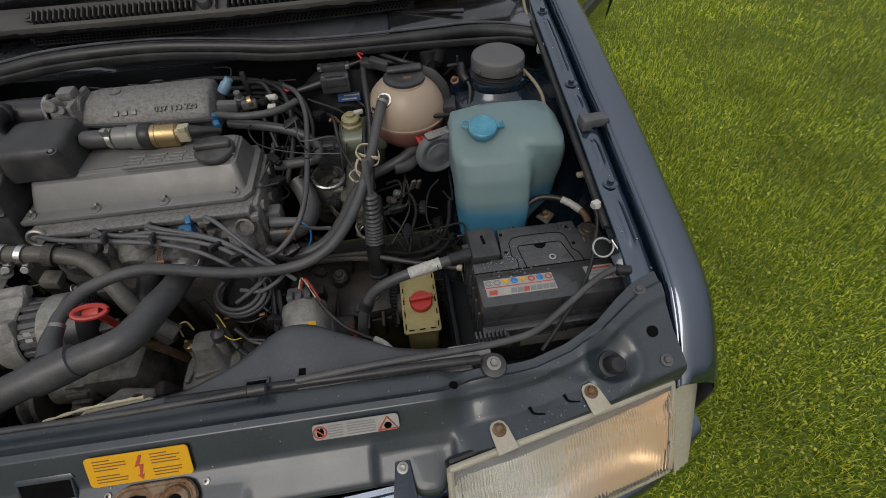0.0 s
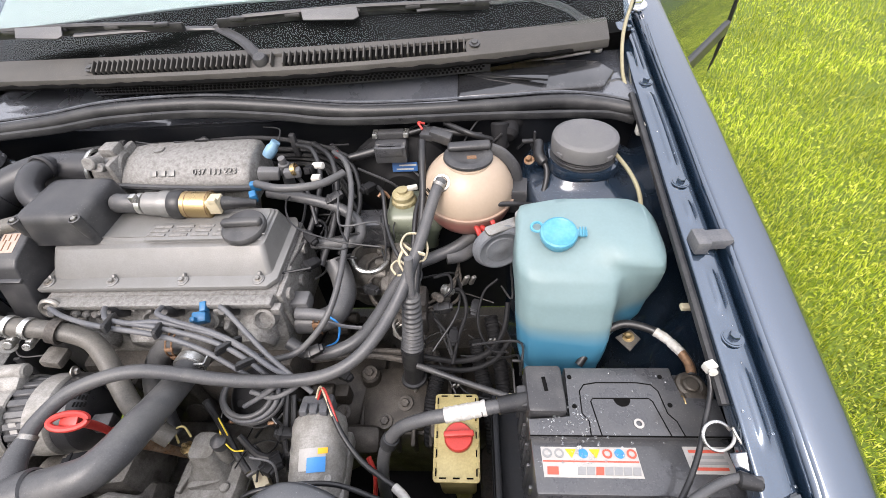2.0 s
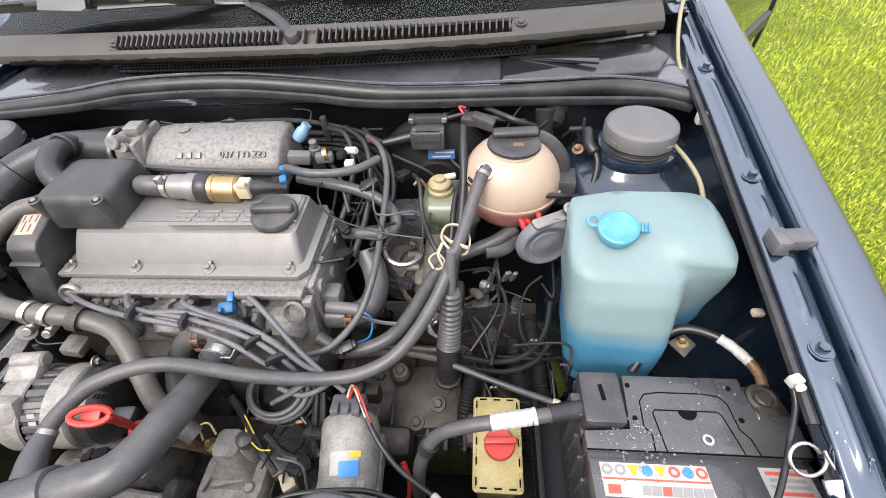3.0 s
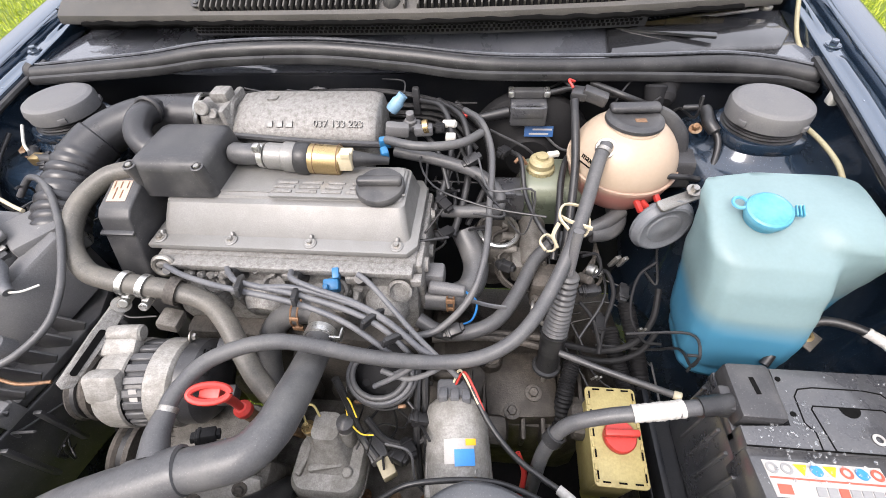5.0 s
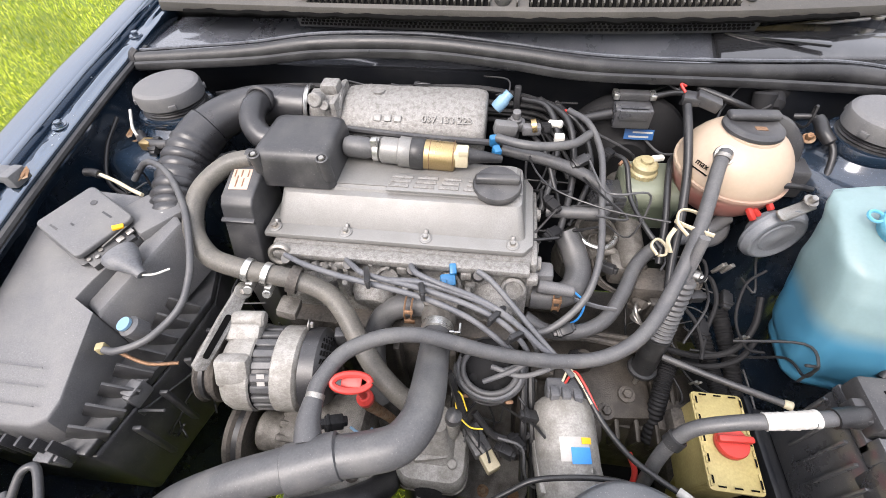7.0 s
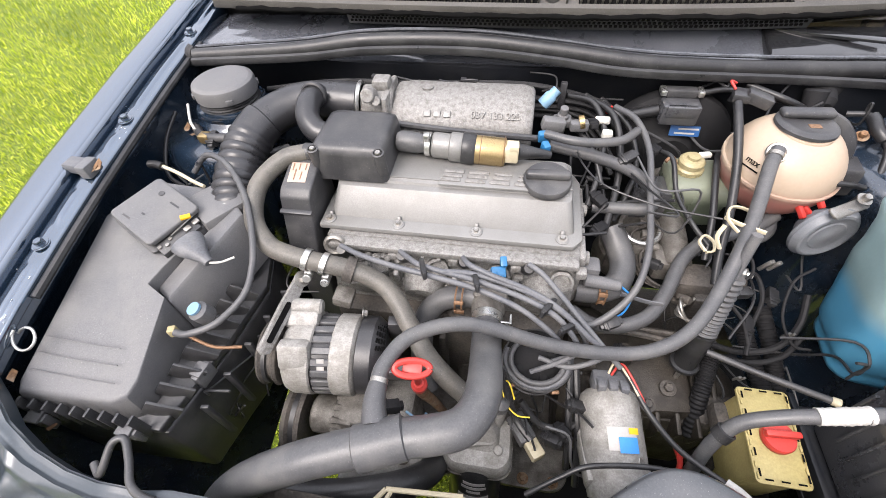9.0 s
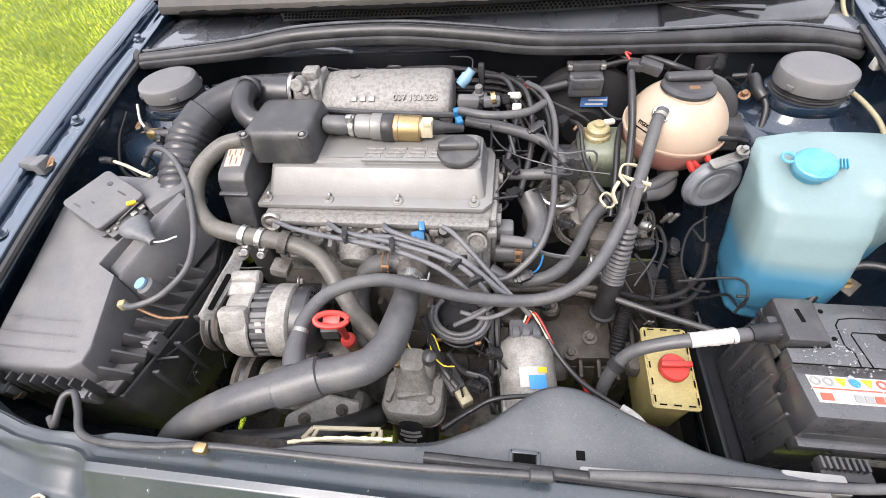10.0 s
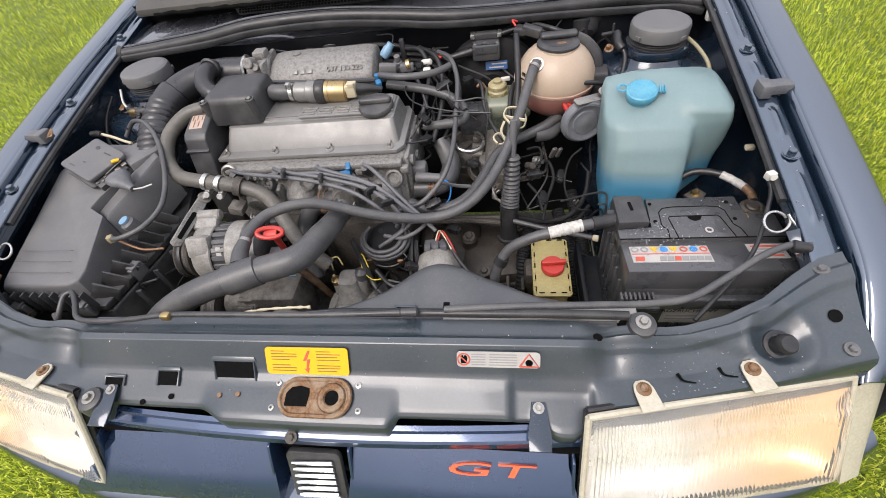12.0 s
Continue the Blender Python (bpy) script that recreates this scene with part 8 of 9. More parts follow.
rbox(bm, (0.246, 0.906, 0.948), (0.05, 0.012, 0.02), 0.003)
part("body", bm, battery_black, t)
bm = rbox(B(), (0.246, 0.940, 0.965), (0.052, 0.018, 0.014), 0.003)
part("top", bm, plastic, t)
for s in (-1, 1):
    part("terminal_lug", rbox(B(), (0.246 + s * 0.030, 0.938, 0.967), (0.010, 0.022, 0.010), 0.002), bright_steel, t, "bright metal lug")
bm = cyl(B(), (0.215, 0.925, 0.938), (0.160, 0.915, 0.930), 0.010, 0.008, 14, 0.002)
part("lead_socket", bm, rubber_dark, t)
bm = lathe(B(), [(0.004, 0), (0.008, 0.003), (0.008, 0.008), (0.004, 0.010), (0.002, 0.016), (0, 0.016)], (0.135, 0.930, 0.925), (0.1, -0.3, 1), 16)
solid("red_plug", bm, red, "dark red rubber plug on a thin stalk", "plug")
# cast housing with a worn collar and a black box over it
t = thing("clutch_housing", "grey cast housing with a worn bright collar and black box", "housing", (0.195, 0.775, 0.68))
hax = Vector((0.10, -0.20, 1)).normalized()
bm = lathe(B(), [(0, 0), (0.050, 0), (0.052, 0.01), (0.052, 0.05), (0.047, 0.056), (0.046, 0.085), (0.040, 0.100), (0.037, 0.110), (0.030, 0.112), (0.028, 0.08), (0, 0.08)], (0.192, 0.785, 0.700), hax, 34)
rbox(bm, (0.225, 0.752, 0.745), (0.030, 0.030, 0.075), 0.006, (8, 0, 12))
rbox(bm, (0.178, 0.738, 0.735), (0.045, 0.014, 0.060), 0.004, (10, 0, -8))
part("casting", bm, dirty_alu, t, "grimy grey casting")
for p in ((0.158, 0.742, 0.785), (0.166, 0.740, 0.745), (0.222, 0.734, 0.770)):
    part("bolt", bolt(B(), p, (0, -0.9, 0.4), 0.006, 0.007), steel, t)
hx = Vector((1, 0, 0)) - hax * hax.x
hx.normalize()
hy = hax.cross(hx)
hcen = Vector((0.192, 0.785, 0.700)) + hax * 0.112
part("collar", tube(B(), [hcen + (hx * math.cos(a) + hy * math.sin(a)) * 0.034 for a in [radians(185 + 160 * i / 12) for i in range(13)]], 0.0048, 8, 3), bright_steel, t, "worn bright collar edge")
bm = rbox(B(), (0.212, 0.816, 0.832), (0.062, 0.050, 0.060), 0.004, (0, 6, 8))
rbox(bm, (0.208, 0.800, 0.864), (0.040, 0.030, 0.012), 0.003, (0, 6, 8))
part("relay_box", bm, battery_black, t, "black plastic box")

# ---- horn ----
t = thing("horn", "round grey disc horn with red wire plugs", "horn", (0.432, 0.712, 0.82))
hn = Vector((0.22, -0.85, 0.02)).normalized()
hc = Vector((0.446, 0.722, 0.866))
bm = lathe(B(), [(r * 0.88, h) for r, h in (((0, -0.030), (0.03, -0.030), (0.036, -0.016), (0.050, -0.014), (0.054, -0.010), (0.054, -0.004), (0.051, -0.001), (0.050, 0.001), (0.047, 0.0045), (0.043, 0.0055), (0.040, 0.0045), (0.034, 0.002), (0.030, 0.002), (0.028, 0.0035), (0.012, 0.0035), (0.010, 0.0045), (0, 0.0045)))], hc, hn, 44)
part("disc", bm, horn_grey, t, "grey ribbed disc", 30)
for p, rz in (((0.408, 0.745, 0.888), 30), ((0.432, 0.757, 0.900), 25), ((0.420, 0.748, 0.886), 60)):
    part("red_plug", rbox(B(), p, (0.008, 0.022, 0.008), 0.002, (35, 0, rz)), red, t, "red insulated plug")
bm = tube(B(), [(0.402, 0.752, 0.894), (0.400, 0.764, 0.910), (0.408, 0.772, 0.918)], 0.0022, 8)
part("red_wire", bm, red, t)
bm = prism(B(), round_rect(0.09, 0.018, 0.006), 0.004, Matrix.Translation((0.456, 0.735, 0.908)) @ pose(0, 0, 0, 20, 10, 35), 0.001)
part("bracket", bm, steel, t, "dull zinc bracket")
part("bolt", bolt(B(), (0.480, 0.752, 0.914), (0.1, -0.3, 1), 0.006, 0.009), steel, t)
hose("horn_cable", [(0.40, 0.758, 0.918), (0.43, 0.768, 0.925), (0.47, 0.775, 0.92), (0.50, 0.79, 0.905)], 0.0045, rubber_dark, "black cable behind the horn", "cable")

# ---- washer fluid tank ----
t = thing("washer_tank", "milky washer tank half full of blue fluid", "washer tank", (0.57, 0.63, 0.70))


def chaikin(p, n=2):
    for _ in range(n):
        q = []
        for i in range(len(p)):
            a, b = p[i], p[(i + 1) % len(p)]
            q += [(a[0] * 0.84 + b[0] * 0.16, a[1] * 0.84 + b[1] * 0.16), (a[0] * 0.16 + b[0] * 0.84, a[1] * 0.16 + b[1] * 0.84)]
        p = q
    return p


LV = ((0.716, ((0.505, 0.66), (0.495, 0.582), (0.570, 0.566), (0.583, 0.585), (0.588, 0.60), (0.585, 0.66))),
      (0.726, ((0.482, 0.675), (0.474, 0.566), (0.580, 0.548), (0.594, 0.58), (0.60, 0.60), (0.60, 0.67))),
      (0.76, ((0.474, 0.685), (0.469, 0.566), (0.588, 0.545), (0.602, 0.59), (0.628, 0.622), (0.63, 0.68))),
      (0.79, ((0.470, 0.692), (0.466, 0.566), (0.591, 0.545), (0.606, 0.598), (0.662, 0.630), (0.662, 0.695))),
      (0.805, ((0.469, 0.695), (0.465, 0.566), (0.592, 0.546), (0.608, 0.602), (0.672, 0.632), (0.674, 0.70))),
      (0.83, ((0.466, 0.705), (0.464, 0.568), (0.593, 0.549), (0.610, 0.604), (0.675, 0.631), (0.677, 0.712))),
      (0.86, ((0.464, 0.712), (0.462, 0.573), (0.594, 0.557), (0.612, 0.606), (0.676, 0.626), (0.679, 0.722))),
      (0.895, ((0.463, 0.718), (0.461, 0.585), (0.594, 0.575), (0.612, 0.608), (0.675, 0.617), (0.680, 0.73))),
      (0.925, ((0.463, 0.724), (0.461, 0.607), (0.590, 0.597), (0.610, 0.609), (0.671, 0.606), (0.679, 0.736))),
      (0.945, ((0.464, 0.728), (0.464, 0.655), (0.575, 0.628), (0.604, 0.612), (0.667, 0.606), (0.676, 0.738))),
      (0.957, ((0.472, 0.732), (0.474, 0.700), (0.566, 0.665), (0.600, 0.628), (0.656, 0.628), (0.666, 0.736))),
      (0.963, ((0.52, 0.735), (0.53, 0.715), (0.576, 0.690), (0.606, 0.650), (0.646, 0.646), (0.658, 0.730))))
bm = B()
secs = []
for (za, pa), (zb, pb) in zip(LV, LV[1:]):
    qa, qb = chaikin(list(pa), 3), chaikin(list(pb), 3)
    n = max(2, int((zb - za) / 0.006))
    for k in range(n if zb < LV[-1][0] else n + 1):
        f = k / n
        secs.append([Vector((a[0] + (b[0] - a[0]) * f, a[1] + (b[1] - a[1]) * f, za + (zb - za) * f)) for a, b in zip(qa, qb)])
for ring_ in secs:
    for v in ring_:
        c = Vector((0.56, 0.65, v.z))
        d = 0.0035 * noise.noise(v * 15) + 0.0012 * noise.noise(v * 45) - 0.004 * math.exp(-((v.z - 0.745) / 0.006) ** 2)
        v += (v - c).normalized() * d
loft(bm, secs)
part("tank", bm, tank_white, t, "milky plastic body with blue fluid", 70)
wn_ = Vector((-0.06, -0.24, 0.97)).normalized()
wc = Vector((0.522, 0.658, 0.955))
bm = lathe(B(), [(0.022, -0.012), (0.023, 0.003), (0.026, 0.004), (0.027, 0.009), (0.0255, 0.013), (0.023, 0.0145), (0.021, 0.013), (0, 0.013)], wc, wn_, 36)
cap = part("cap", bm, cyan_cap, t, "cyan flip cap")
bm = ring(B(), wc + Vector((-0.030, 0.010, 0.011)), wn_, 0.008, 0.0022, 18, 6)
part("cap_ring", bm, cyan_cap, cap)
bm = rbox(B(), wc + Vector((0.030, -0.003, 0.009)), (0.018, 0.011, 0.005), 0.0015, (20, 0, -8))
for k in range(3):
    rbox(bm, wc + Vector((0.028 + 0.004 * k, -0.004, 0.013)), (0.0015, 0.014, 0.004), 0.0005, (20, 0, -8))
part("cap_tab", bm, cyan_cap, cap)
hose("tank_cable", [(0.645, 0.86, 0.962), (0.660, 0.815, 0.955), (0.668, 0.775, 0.945), (0.668, 0.74, 0.93)], 0.0036, aged_cable, "yellowed cable running down beside the suspension tower", "cable")

# ---- battery ----
t = thing("battery", "black car battery with hazard label and cable clamps", "battery", (0.586, 0.425, 0.66))
X0, X1, Y0, Y1 = 0.465, 0.707, 0.340, 0.510
bm = B()
rbox(bm, ((X0 + X1) / 2, 0.428, 0.735), (0.238, 0.166, 0.15), 0.006)
rbox(bm, ((X0 + X1) / 2, 0.342, 0.783), (0.242, 0.016, 0.026), 0.004)
for k in range(6):
    part("rib", rbox(B(), (X0 + 0.0005, 0.372 + 0.026 * k, 0.75), (0.006, 0.004, 0.10), 0.001), battery_black, t)
part("case", bm, battery_black, t, "black plastic case")
bm = B()
mx = (X0 + X1) / 2
prism(bm, [(X0, 0.417), (X1, 0.417), (X1, 0.466), (X1 - 0.045, 0.466), (X1 - 0.045, Y1), (X0 + 0.055, Y1), (X0 + 0.055, 0.440), (X0, 0.440)], 0.034, pose(0, 0, 0.812), 0.002)
prism(bm, [(X0, 0.430), (X0 + 0.056, 0.430), (X0 + 0.056, Y1), (X0, Y1)], 0.016, pose(0, 0, 0.812), 0.002)
prism(bm, [(X1 - 0.046, 0.46), (X1, 0.46), (X1, Y1), (X1 - 0.046, Y1)], 0.014, pose(0, 0, 0.812), 0.002)
m = pose(mx, 0.383, 0.815, -7, 0, 0)
rbox(bm, (0, 0, 0), (0.240, 0.070, 0.055), 0.004, m=m)
part("top", bm, battery_black, t, "wet black plastic top")


def groove(pts, r=0.0008):
    return part("groove", tube(B(), pts, r, 6, 1, raw=True), shade_and_ink_black, t)


z = 0.8462
groove([(X0, 0.4175, z), (X1, 0.4175, z)], 0.0010)
groove([(0.540, 0.418, z), (0.541, 0.436, z), (0.534, 0.446, z), (0.536, 0.476, z), (0.543, 0.485, z), (0.560, 0.488, z), (0.612, 0.488, z), (0.630, 0.485, z), (0.637, 0.476, z), (0.640, 0.446, z), (0.648, 0.436, z), (0.652, 0.418, z)])
groove([(0.553, 0.418, z), (0.548, 0.462, z), (0.551, 0.466, z), (0.622, 0.466, z), (0.626, 0.462, z), (0.636, 0.418, z)])
part("grip_hole", prism(B(), [(0.0105 * math.cos(a), 0.0105 * math.sin(a)) for a in [math.pi + math.pi * k / 12 for k in range(13)]], 0.0012, pose(0.588, 0.4655, 0.8458)), shade_and_ink_black, t)
for x, y in ((0.526, 0.496), (0.645, 0.496), (0.526, 0.455), (0.646, 0.457)):
    part("plug_hole", lathe(B(), [(0, 0), (0.003, 0), (0.003, 0.001), (0, 0.001)], (x, y, 0.8460), (0, 0, 1), 12), shade_and_ink_black, t)
bm = lathe(B(), [(0.0035, 0), (0.0062, 0.0008), (0.0062, 0.0016), (0.0035, 0.0018)], (0.601, 0.433, 0.8458), (0, 0, 1), 24)
part("charge_eye", bm, label_white, t, "white charge indicator ring")
ml = m @ pose(-0.052, 0.002, 0.0278)
lab = part("hazard_label", rbox(B(), (0, 0, 0), (0.114, 0.036, 0.0006), 0, m=ml), label_white, t, "white hazard label")
cols = (label_grey, label_grey, yellow, label_blue, yellow, label_red, label_blue, label_red)
for k, c in enumerate(cols):
    mk = ml @ pose(-0.050 + 0.0143 * k, 0.010, 0.0008)
    if c is yellow:
        bm = prism(B(), [(-0.0065, 0.005), (0.0065, 0.005), (0, -0.006)], 0.0005, mk)
    else:
        bm = lathe(B(), [(0.0 if c is label_blue else 0.0035, 0), (0.0058, 0), (0.0058, 0.0005), (0.0 if c is label_blue else 0.0035, 0.0005)], mk.translation, mk.to_3x3() @ Vector((0, 0, 1)), 18)
    part("hazard_sign", bm, c, lab)
part("red_band", rbox(B(), (0, 0, 0), (0.112, 0.0016, 0.0005), 0, m=ml @ pose(0, 0.0005, 0.0006)), label_red, lab)
rng = random.Random(8)
for k in range(7):
    part("print_block", prism(B(), [(-0.005, -0.005), (0.004, -0.005), (0.006, 0.004), (-0.003, 0.004)], 0.0005, ml @ pose(0.050 - 0.0105 * k, -0.010, 0.0006)), label_grey if k != 4 else label_red, lab)
part("print_block", prism(B(), [(-0.007, -0.005), (0.006, -0.005), (0.007, 0.004), (-0.006, 0.004)], 0.0005, ml @ pose(-0.046, -0.010, 0.0006)), label_red, lab)
ml = m @ pose(0.085, 0.006, 0.0278)
lab = part("small_label", rbox(B(), (0, 0, 0), (0.050, 0.032, 0.0006), 0, m=ml), label_white, t, "small white label")
for k in range(4):
    part("text_bar", rbox(B(), (0, 0, 0), (0.04 - 0.004 * (k % 2), 0.0035, 0.0005), 0, m=ml @ pose(0, 0.010 - 0.0068 * k, 0.0007)), label_red if k in (0, 3) else label_grey, lab)
bm = rbox(B(), (0.490, 0.476, 0.841), (0.050, 0.066, 0.034), 0.006)
rbox(bm, (0.463, 0.468, 0.838), (0.02, 0.030, 0.026), 0.004)
pc = part("terminal_cover", bm, plastic, t, "black plastic positive terminal cover")
part("plus_mark", rbox(B(), (0.490, 0.480, 0.8582), (0.005, 0.020, 0.001), 0.0, (0, 0, 6)), shade_and_ink_black, pc)
bm = B()
lathe(bm, [(0.010, 0), (0.010, 0.018), (0.008, 0.02), (0, 0.02)], (0.684, 0.487, 0.826), (0, 0, 1), 18)
ring(bm, (0.684, 0.487, 0.838), (0, 0, 1), 0.014, 0.006, 22, 8)
rbox(bm, (0.682, 0.467, 0.838), (0.024, 0.018, 0.014), 0.003)
cyl(bm, (0.668, 0.464, 0.838), (0.698, 0.464, 0.838), 0.004, None, 10)
rbox(bm, (0.684, 0.480, 0.832), (0.046, 0.042, 0.016), 0.005, (0, 0, 12))
part("negative_clamp", bm, oily_alu, t, "grey lead terminal clamp")
part("clamp_bolt", bolt(B(), (0.667, 0.464, 0.838), (-1, 0, 0), 0.0055, 0.007), brass, t)
lab = part("front_label", rbox(B(), (0, 0, 0), (0.118, 0.056, 0.0006), 0, m=pose(0.594, 0.3438, 0.746, 90, 0, 0)), label_white, t, "pale label on the case front")
lettering("label_text", "AKUMULATOR", 0.0115, pose(0.574, 0.3432, 0.765, 90, 0, 0), shade_and_ink_black, lab, 0.0002)
lettering("label_text", "ROZRUCHOWY", 0.0115, pose(0.574, 0.3432, 0.753, 90, 0, 0), shade_and_ink_black, lab, 0.0002)
for k in range(2):
    part("text_bar", rbox(B(), (0.566, 0.3434, 0.739 - 0.008 * k), (0.05, 0.0006, 0.004), 0), label_grey, lab)
# tray made wider than the battery to cover lit lawn beside it
bt = thing("battery_tray", "black steel tray under the battery", "battery tray", (0.58, 0.425, 0.62))
part("plate", rbox(B(), (0.575, 0.425, 0.650), (0.305, 0.24, 0.012), 0.004), firewall_dark, bt)
part("upstand", rbox(B(), (0.430, 0.425, 0.672), (0.010, 0.24, 0.05), 0.003), firewall_dark, bt)
# earth cable with white tape
t = thing("earth_cable", "black earth cable with white tape to the inner wing", "cable", (0.62, 0.55, 0.79))
bm = tube(B(), [(0.556, 0.545, 0.79), (0.585, 0.575, 0.815), (0.620, 0.588, 0.835), (0.655, 0.575, 0.842), (0.680, 0.553, 0.84), (0.692, 0.525, 0.842), (0.690, 0.500, 0.842)], 0.0062, 12, 8)
part("cable", bm, rubber_dark, t)
bm = tube(B(), [(0.662, 0.570, 0.8425), (0.676, 0.557, 0.841), (0.688, 0.535, 0.842)], lambda s: 0.0070 + 0.0006 * math.sin(s * 30) * math.sin(s * 13), 12, 10)
part("tape", bm, tape, t, "white frayed tape")
bm = tube(B(), [(0.688, 0.535, 0.842), (0.692, 0.518, 0.842), (0.690, 0.502, 0.842)], 0.0066, 10, 6)
part("brown_sleeve", bm, copper, t)
t = thing("earth_bolt", "yellow zinc bolt with its bracket on the inner wing", "bolt", (0.655, 0.613, 0.752))
part("bolt", bolt(B(), (0.655, 0.613, 0.760), (-0.3, -0.2, 1), 0.0055, 0.008), brass, t)
part("bracket", prism(B(), [(-0.016, -0.013), (0.016, -0.013), (0.012, 0.015), (-0.010, 0.015)], 0.004, aim((0.655, 0.610, 0.756), (-0.3, -0.2, 1)), 0.001), dirty_alu, t)
# positive cable
t = thing("battery_cable", "thick black battery cable wrapped with white tape", "cable", (0.35, 0.45, 0.70))
bm = tube(B(), [(0.468, 0.466, 0.842), (0.43, 0.457, 0.843), (0.385, 0.450, 0.838), (0.330, 0.447, 0.822), (0.288, 0.442, 0.795), (0.266, 0.425, 0.755), (0.258, 0.405, 0.70), (0.255, 0.39, 0.62)], 0.0092, 16, 8)
part("cable", bm, rubber, t)
bm = tube(B(), [(0.412, 0.4545, 0.842), (0.388, 0.451, 0.8385), (0.358, 0.4485, 0.8315)], lambda s: 0.0104 + 0.0004 * math.sin(s * 61) * math.sin(s * 37) + 0.0005 * math.sin(s * 29) * math.sin(s * 17), 16, 24)
part("tape", bm, tape, t, "frayed white tape")
bm = tube(B(), [(0.468, 0.466, 0.842), (0.445, 0.460, 0.843), (0.428, 0.4565, 0.843)], 0.0118, 16, 5)
part("boot", bm, rubber_dark, t)
bm = lathe(B(), [(0.010, -0.008), (0.0125, -0.007), (0.0125, 0.007), (0.010, 0.008)], (0.275, 0.434, 0.775), (0.5, 0.4, 1), 18)
part("band", bm, rubber_dark, t)
hose("red_cable", [(0.235, 0.43, 0.72), (0.245, 0.41, 0.70), (0.24, 0.39, 0.66), (0.23, 0.38, 0.60)], 0.004, red, "red cable dropping beside the starter motor", "cable")

# ---- cables and rods at the front ----
hose("bonnet_cable", [(0.690, 0.355, 0.895), (0.664, 0.358, 0.893), (0.625, 0.342, 0.888), (0.575, 0.312, 0.880), (0.525, 0.284, 0.876), (0.47, 0.272, 0.880), (0.406, 0.267, 0.884), (0.30, 0.262, 0.888), (0.20, 0.255, 0.890)], 0.0050, rubber, "grey bonnet release cable along the front panel", "cable")
t = thing("cable_bracket", "bent dark blue bracket holding the release cable", "bracket", (0.685, 0.36, 0.88))
part("plate", prism(B(), [(-0.016, -0.014), (0.014, -0.014), (0.012, 0.016), (-0.010, 0.020)], 0.003, pose(0.686, 0.368, 0.890, 25, -30, 10), 0.001), paint_dull, t)
part("nipple", cyl(B(), (0.668, 0.358, 0.892), (0.690, 0.352, 0.893), 0.009, 0.007, 14, 0.002), rubber_dark, t)
hose("sensor_cable", [(0.672, 0.470, 0.916), (0.672, 0.450, 0.905), (0.660, 0.421, 0.892), (0.640, 0.380, 0.878), (0.612, 0.342, 0.872), (0.574, 0.304, 0.862), (0.535, 0.268, 0.846)], 0.0032, rubber_dark, "thin black cable hanging over the battery", "cable")
bm = rbox(B(), (0.672, 0.470, 0.922), (0.0135, 0.011, 0.012), 0.002, (0, 0, 20))
lathe(bm, [(0.003, 0), (0.005, 0.001), (0.005, 0.004), (0, 0.004)], (0.670, 0.462, 0.927), (0, -1, 0.2), 12)
solid("white_clip", bm, white_plastic, "white plastic cable clip by the fender", "cable clip", group="white cable clips")
bm = rbox(B(), (0.693, 0.891, 0.985), (0.012, 0.016, 0.022), 0.003)
solid("white_clip", bm, white_plastic, "white plastic cable clip by the fender", "cable clip", group="white cable clips")
bm = rbox(B(), (0.69, 0.575, 0.895), (0.014, 0.010, 0.008), 0.002)
solid("tan_stub", bm, cream, "tan plastic stub on the inner wing", "plug")
for sgn in (1, -1):
    c = Vector((0.664, 0.400, 0.893)) if sgn > 0 else Vector((-0.638, 0.380, 0.884))
    bm = B()
    line = []
    for k in range(25):
        a = 2 * math.pi * k / 24 + 0.5
        line.append(c + Vector((sgn * 0.0160 * math.cos(a), 0.0160 * math.sin(a) * 0.8, 0.0160 * math.sin(a) * 0.6 + 0.0003 * k)))
    tube(bm, line, 0.0019, 8, 1, raw=True)
    tube(bm, [line[-1], line[-1] + Vector((sgn * 0.003, -0.008, -0.004)), line[-1] + Vector((sgn * 0.012, -0.024, -0.012))], 0.0017, 8, 4)
    solid("spring_loop", bm, bright_steel, "bright steel wire spring loop at the inner wing", "spring", group="steel spring loops")
t = thing("prop_rod", "grey steel bonnet prop rod clipped along the nose", "prop rod", (-0.15, 0.24, 0.87))
bm = tube(B(), [(-0.462, 0.262, 0.858), (-0.448, 0.252, 0.858), (-0.437, 0.258, 0.872), (-0.432, 0.280, 0.886), (-0.420, 0.286, 0.887), (-0.405, 0.268, 0.882), (-0.388, 0.245, 0.878), (-0.352, 0.236, 0.882), (-0.28, 0.236, 0.888), (-0.20, 0.242, 0.893), (0.0, 0.243, 0.893), (0.145, 0.248, 0.893)], 0.0043, 10, 8)
part("rod", bm, plastic, t)
part("clip", rbox(B(), (-0.215, 0.238, 0.894), (0.016, 0.012, 0.013), 0.004), brass, t, "yellowed plastic clip")
bm = cyl(B(), (0.14, 0.248, 0.893), (0.165, 0.249, 0.893), 0.0065, None, 12, 0.002)
part("tip", bm, plastic, t)
hose("black_strip", [(0.03, 0.258, 0.876), (0.12, 0.256, 0.880), (0.26, 0.253, 0.884), (0.36, 0.252, 0.885), (0.44, 0.250, 0.885)], 0.0062, rubber_dark, "black rubber strip along the front panel edge", "seal")

# ---- hoses and wiring between engine and firewall ----
hose("vacuum_pipe", [(0.02, 0.806, 0.957), (0.063, 0.790, 0.958), (0.105, 0.792, 0.956), (0.142, 0.808, 0.953), (0.168, 0.842, 0.948)], 0.0072, rubber, "black vacuum pipe with a white clip", "hose")
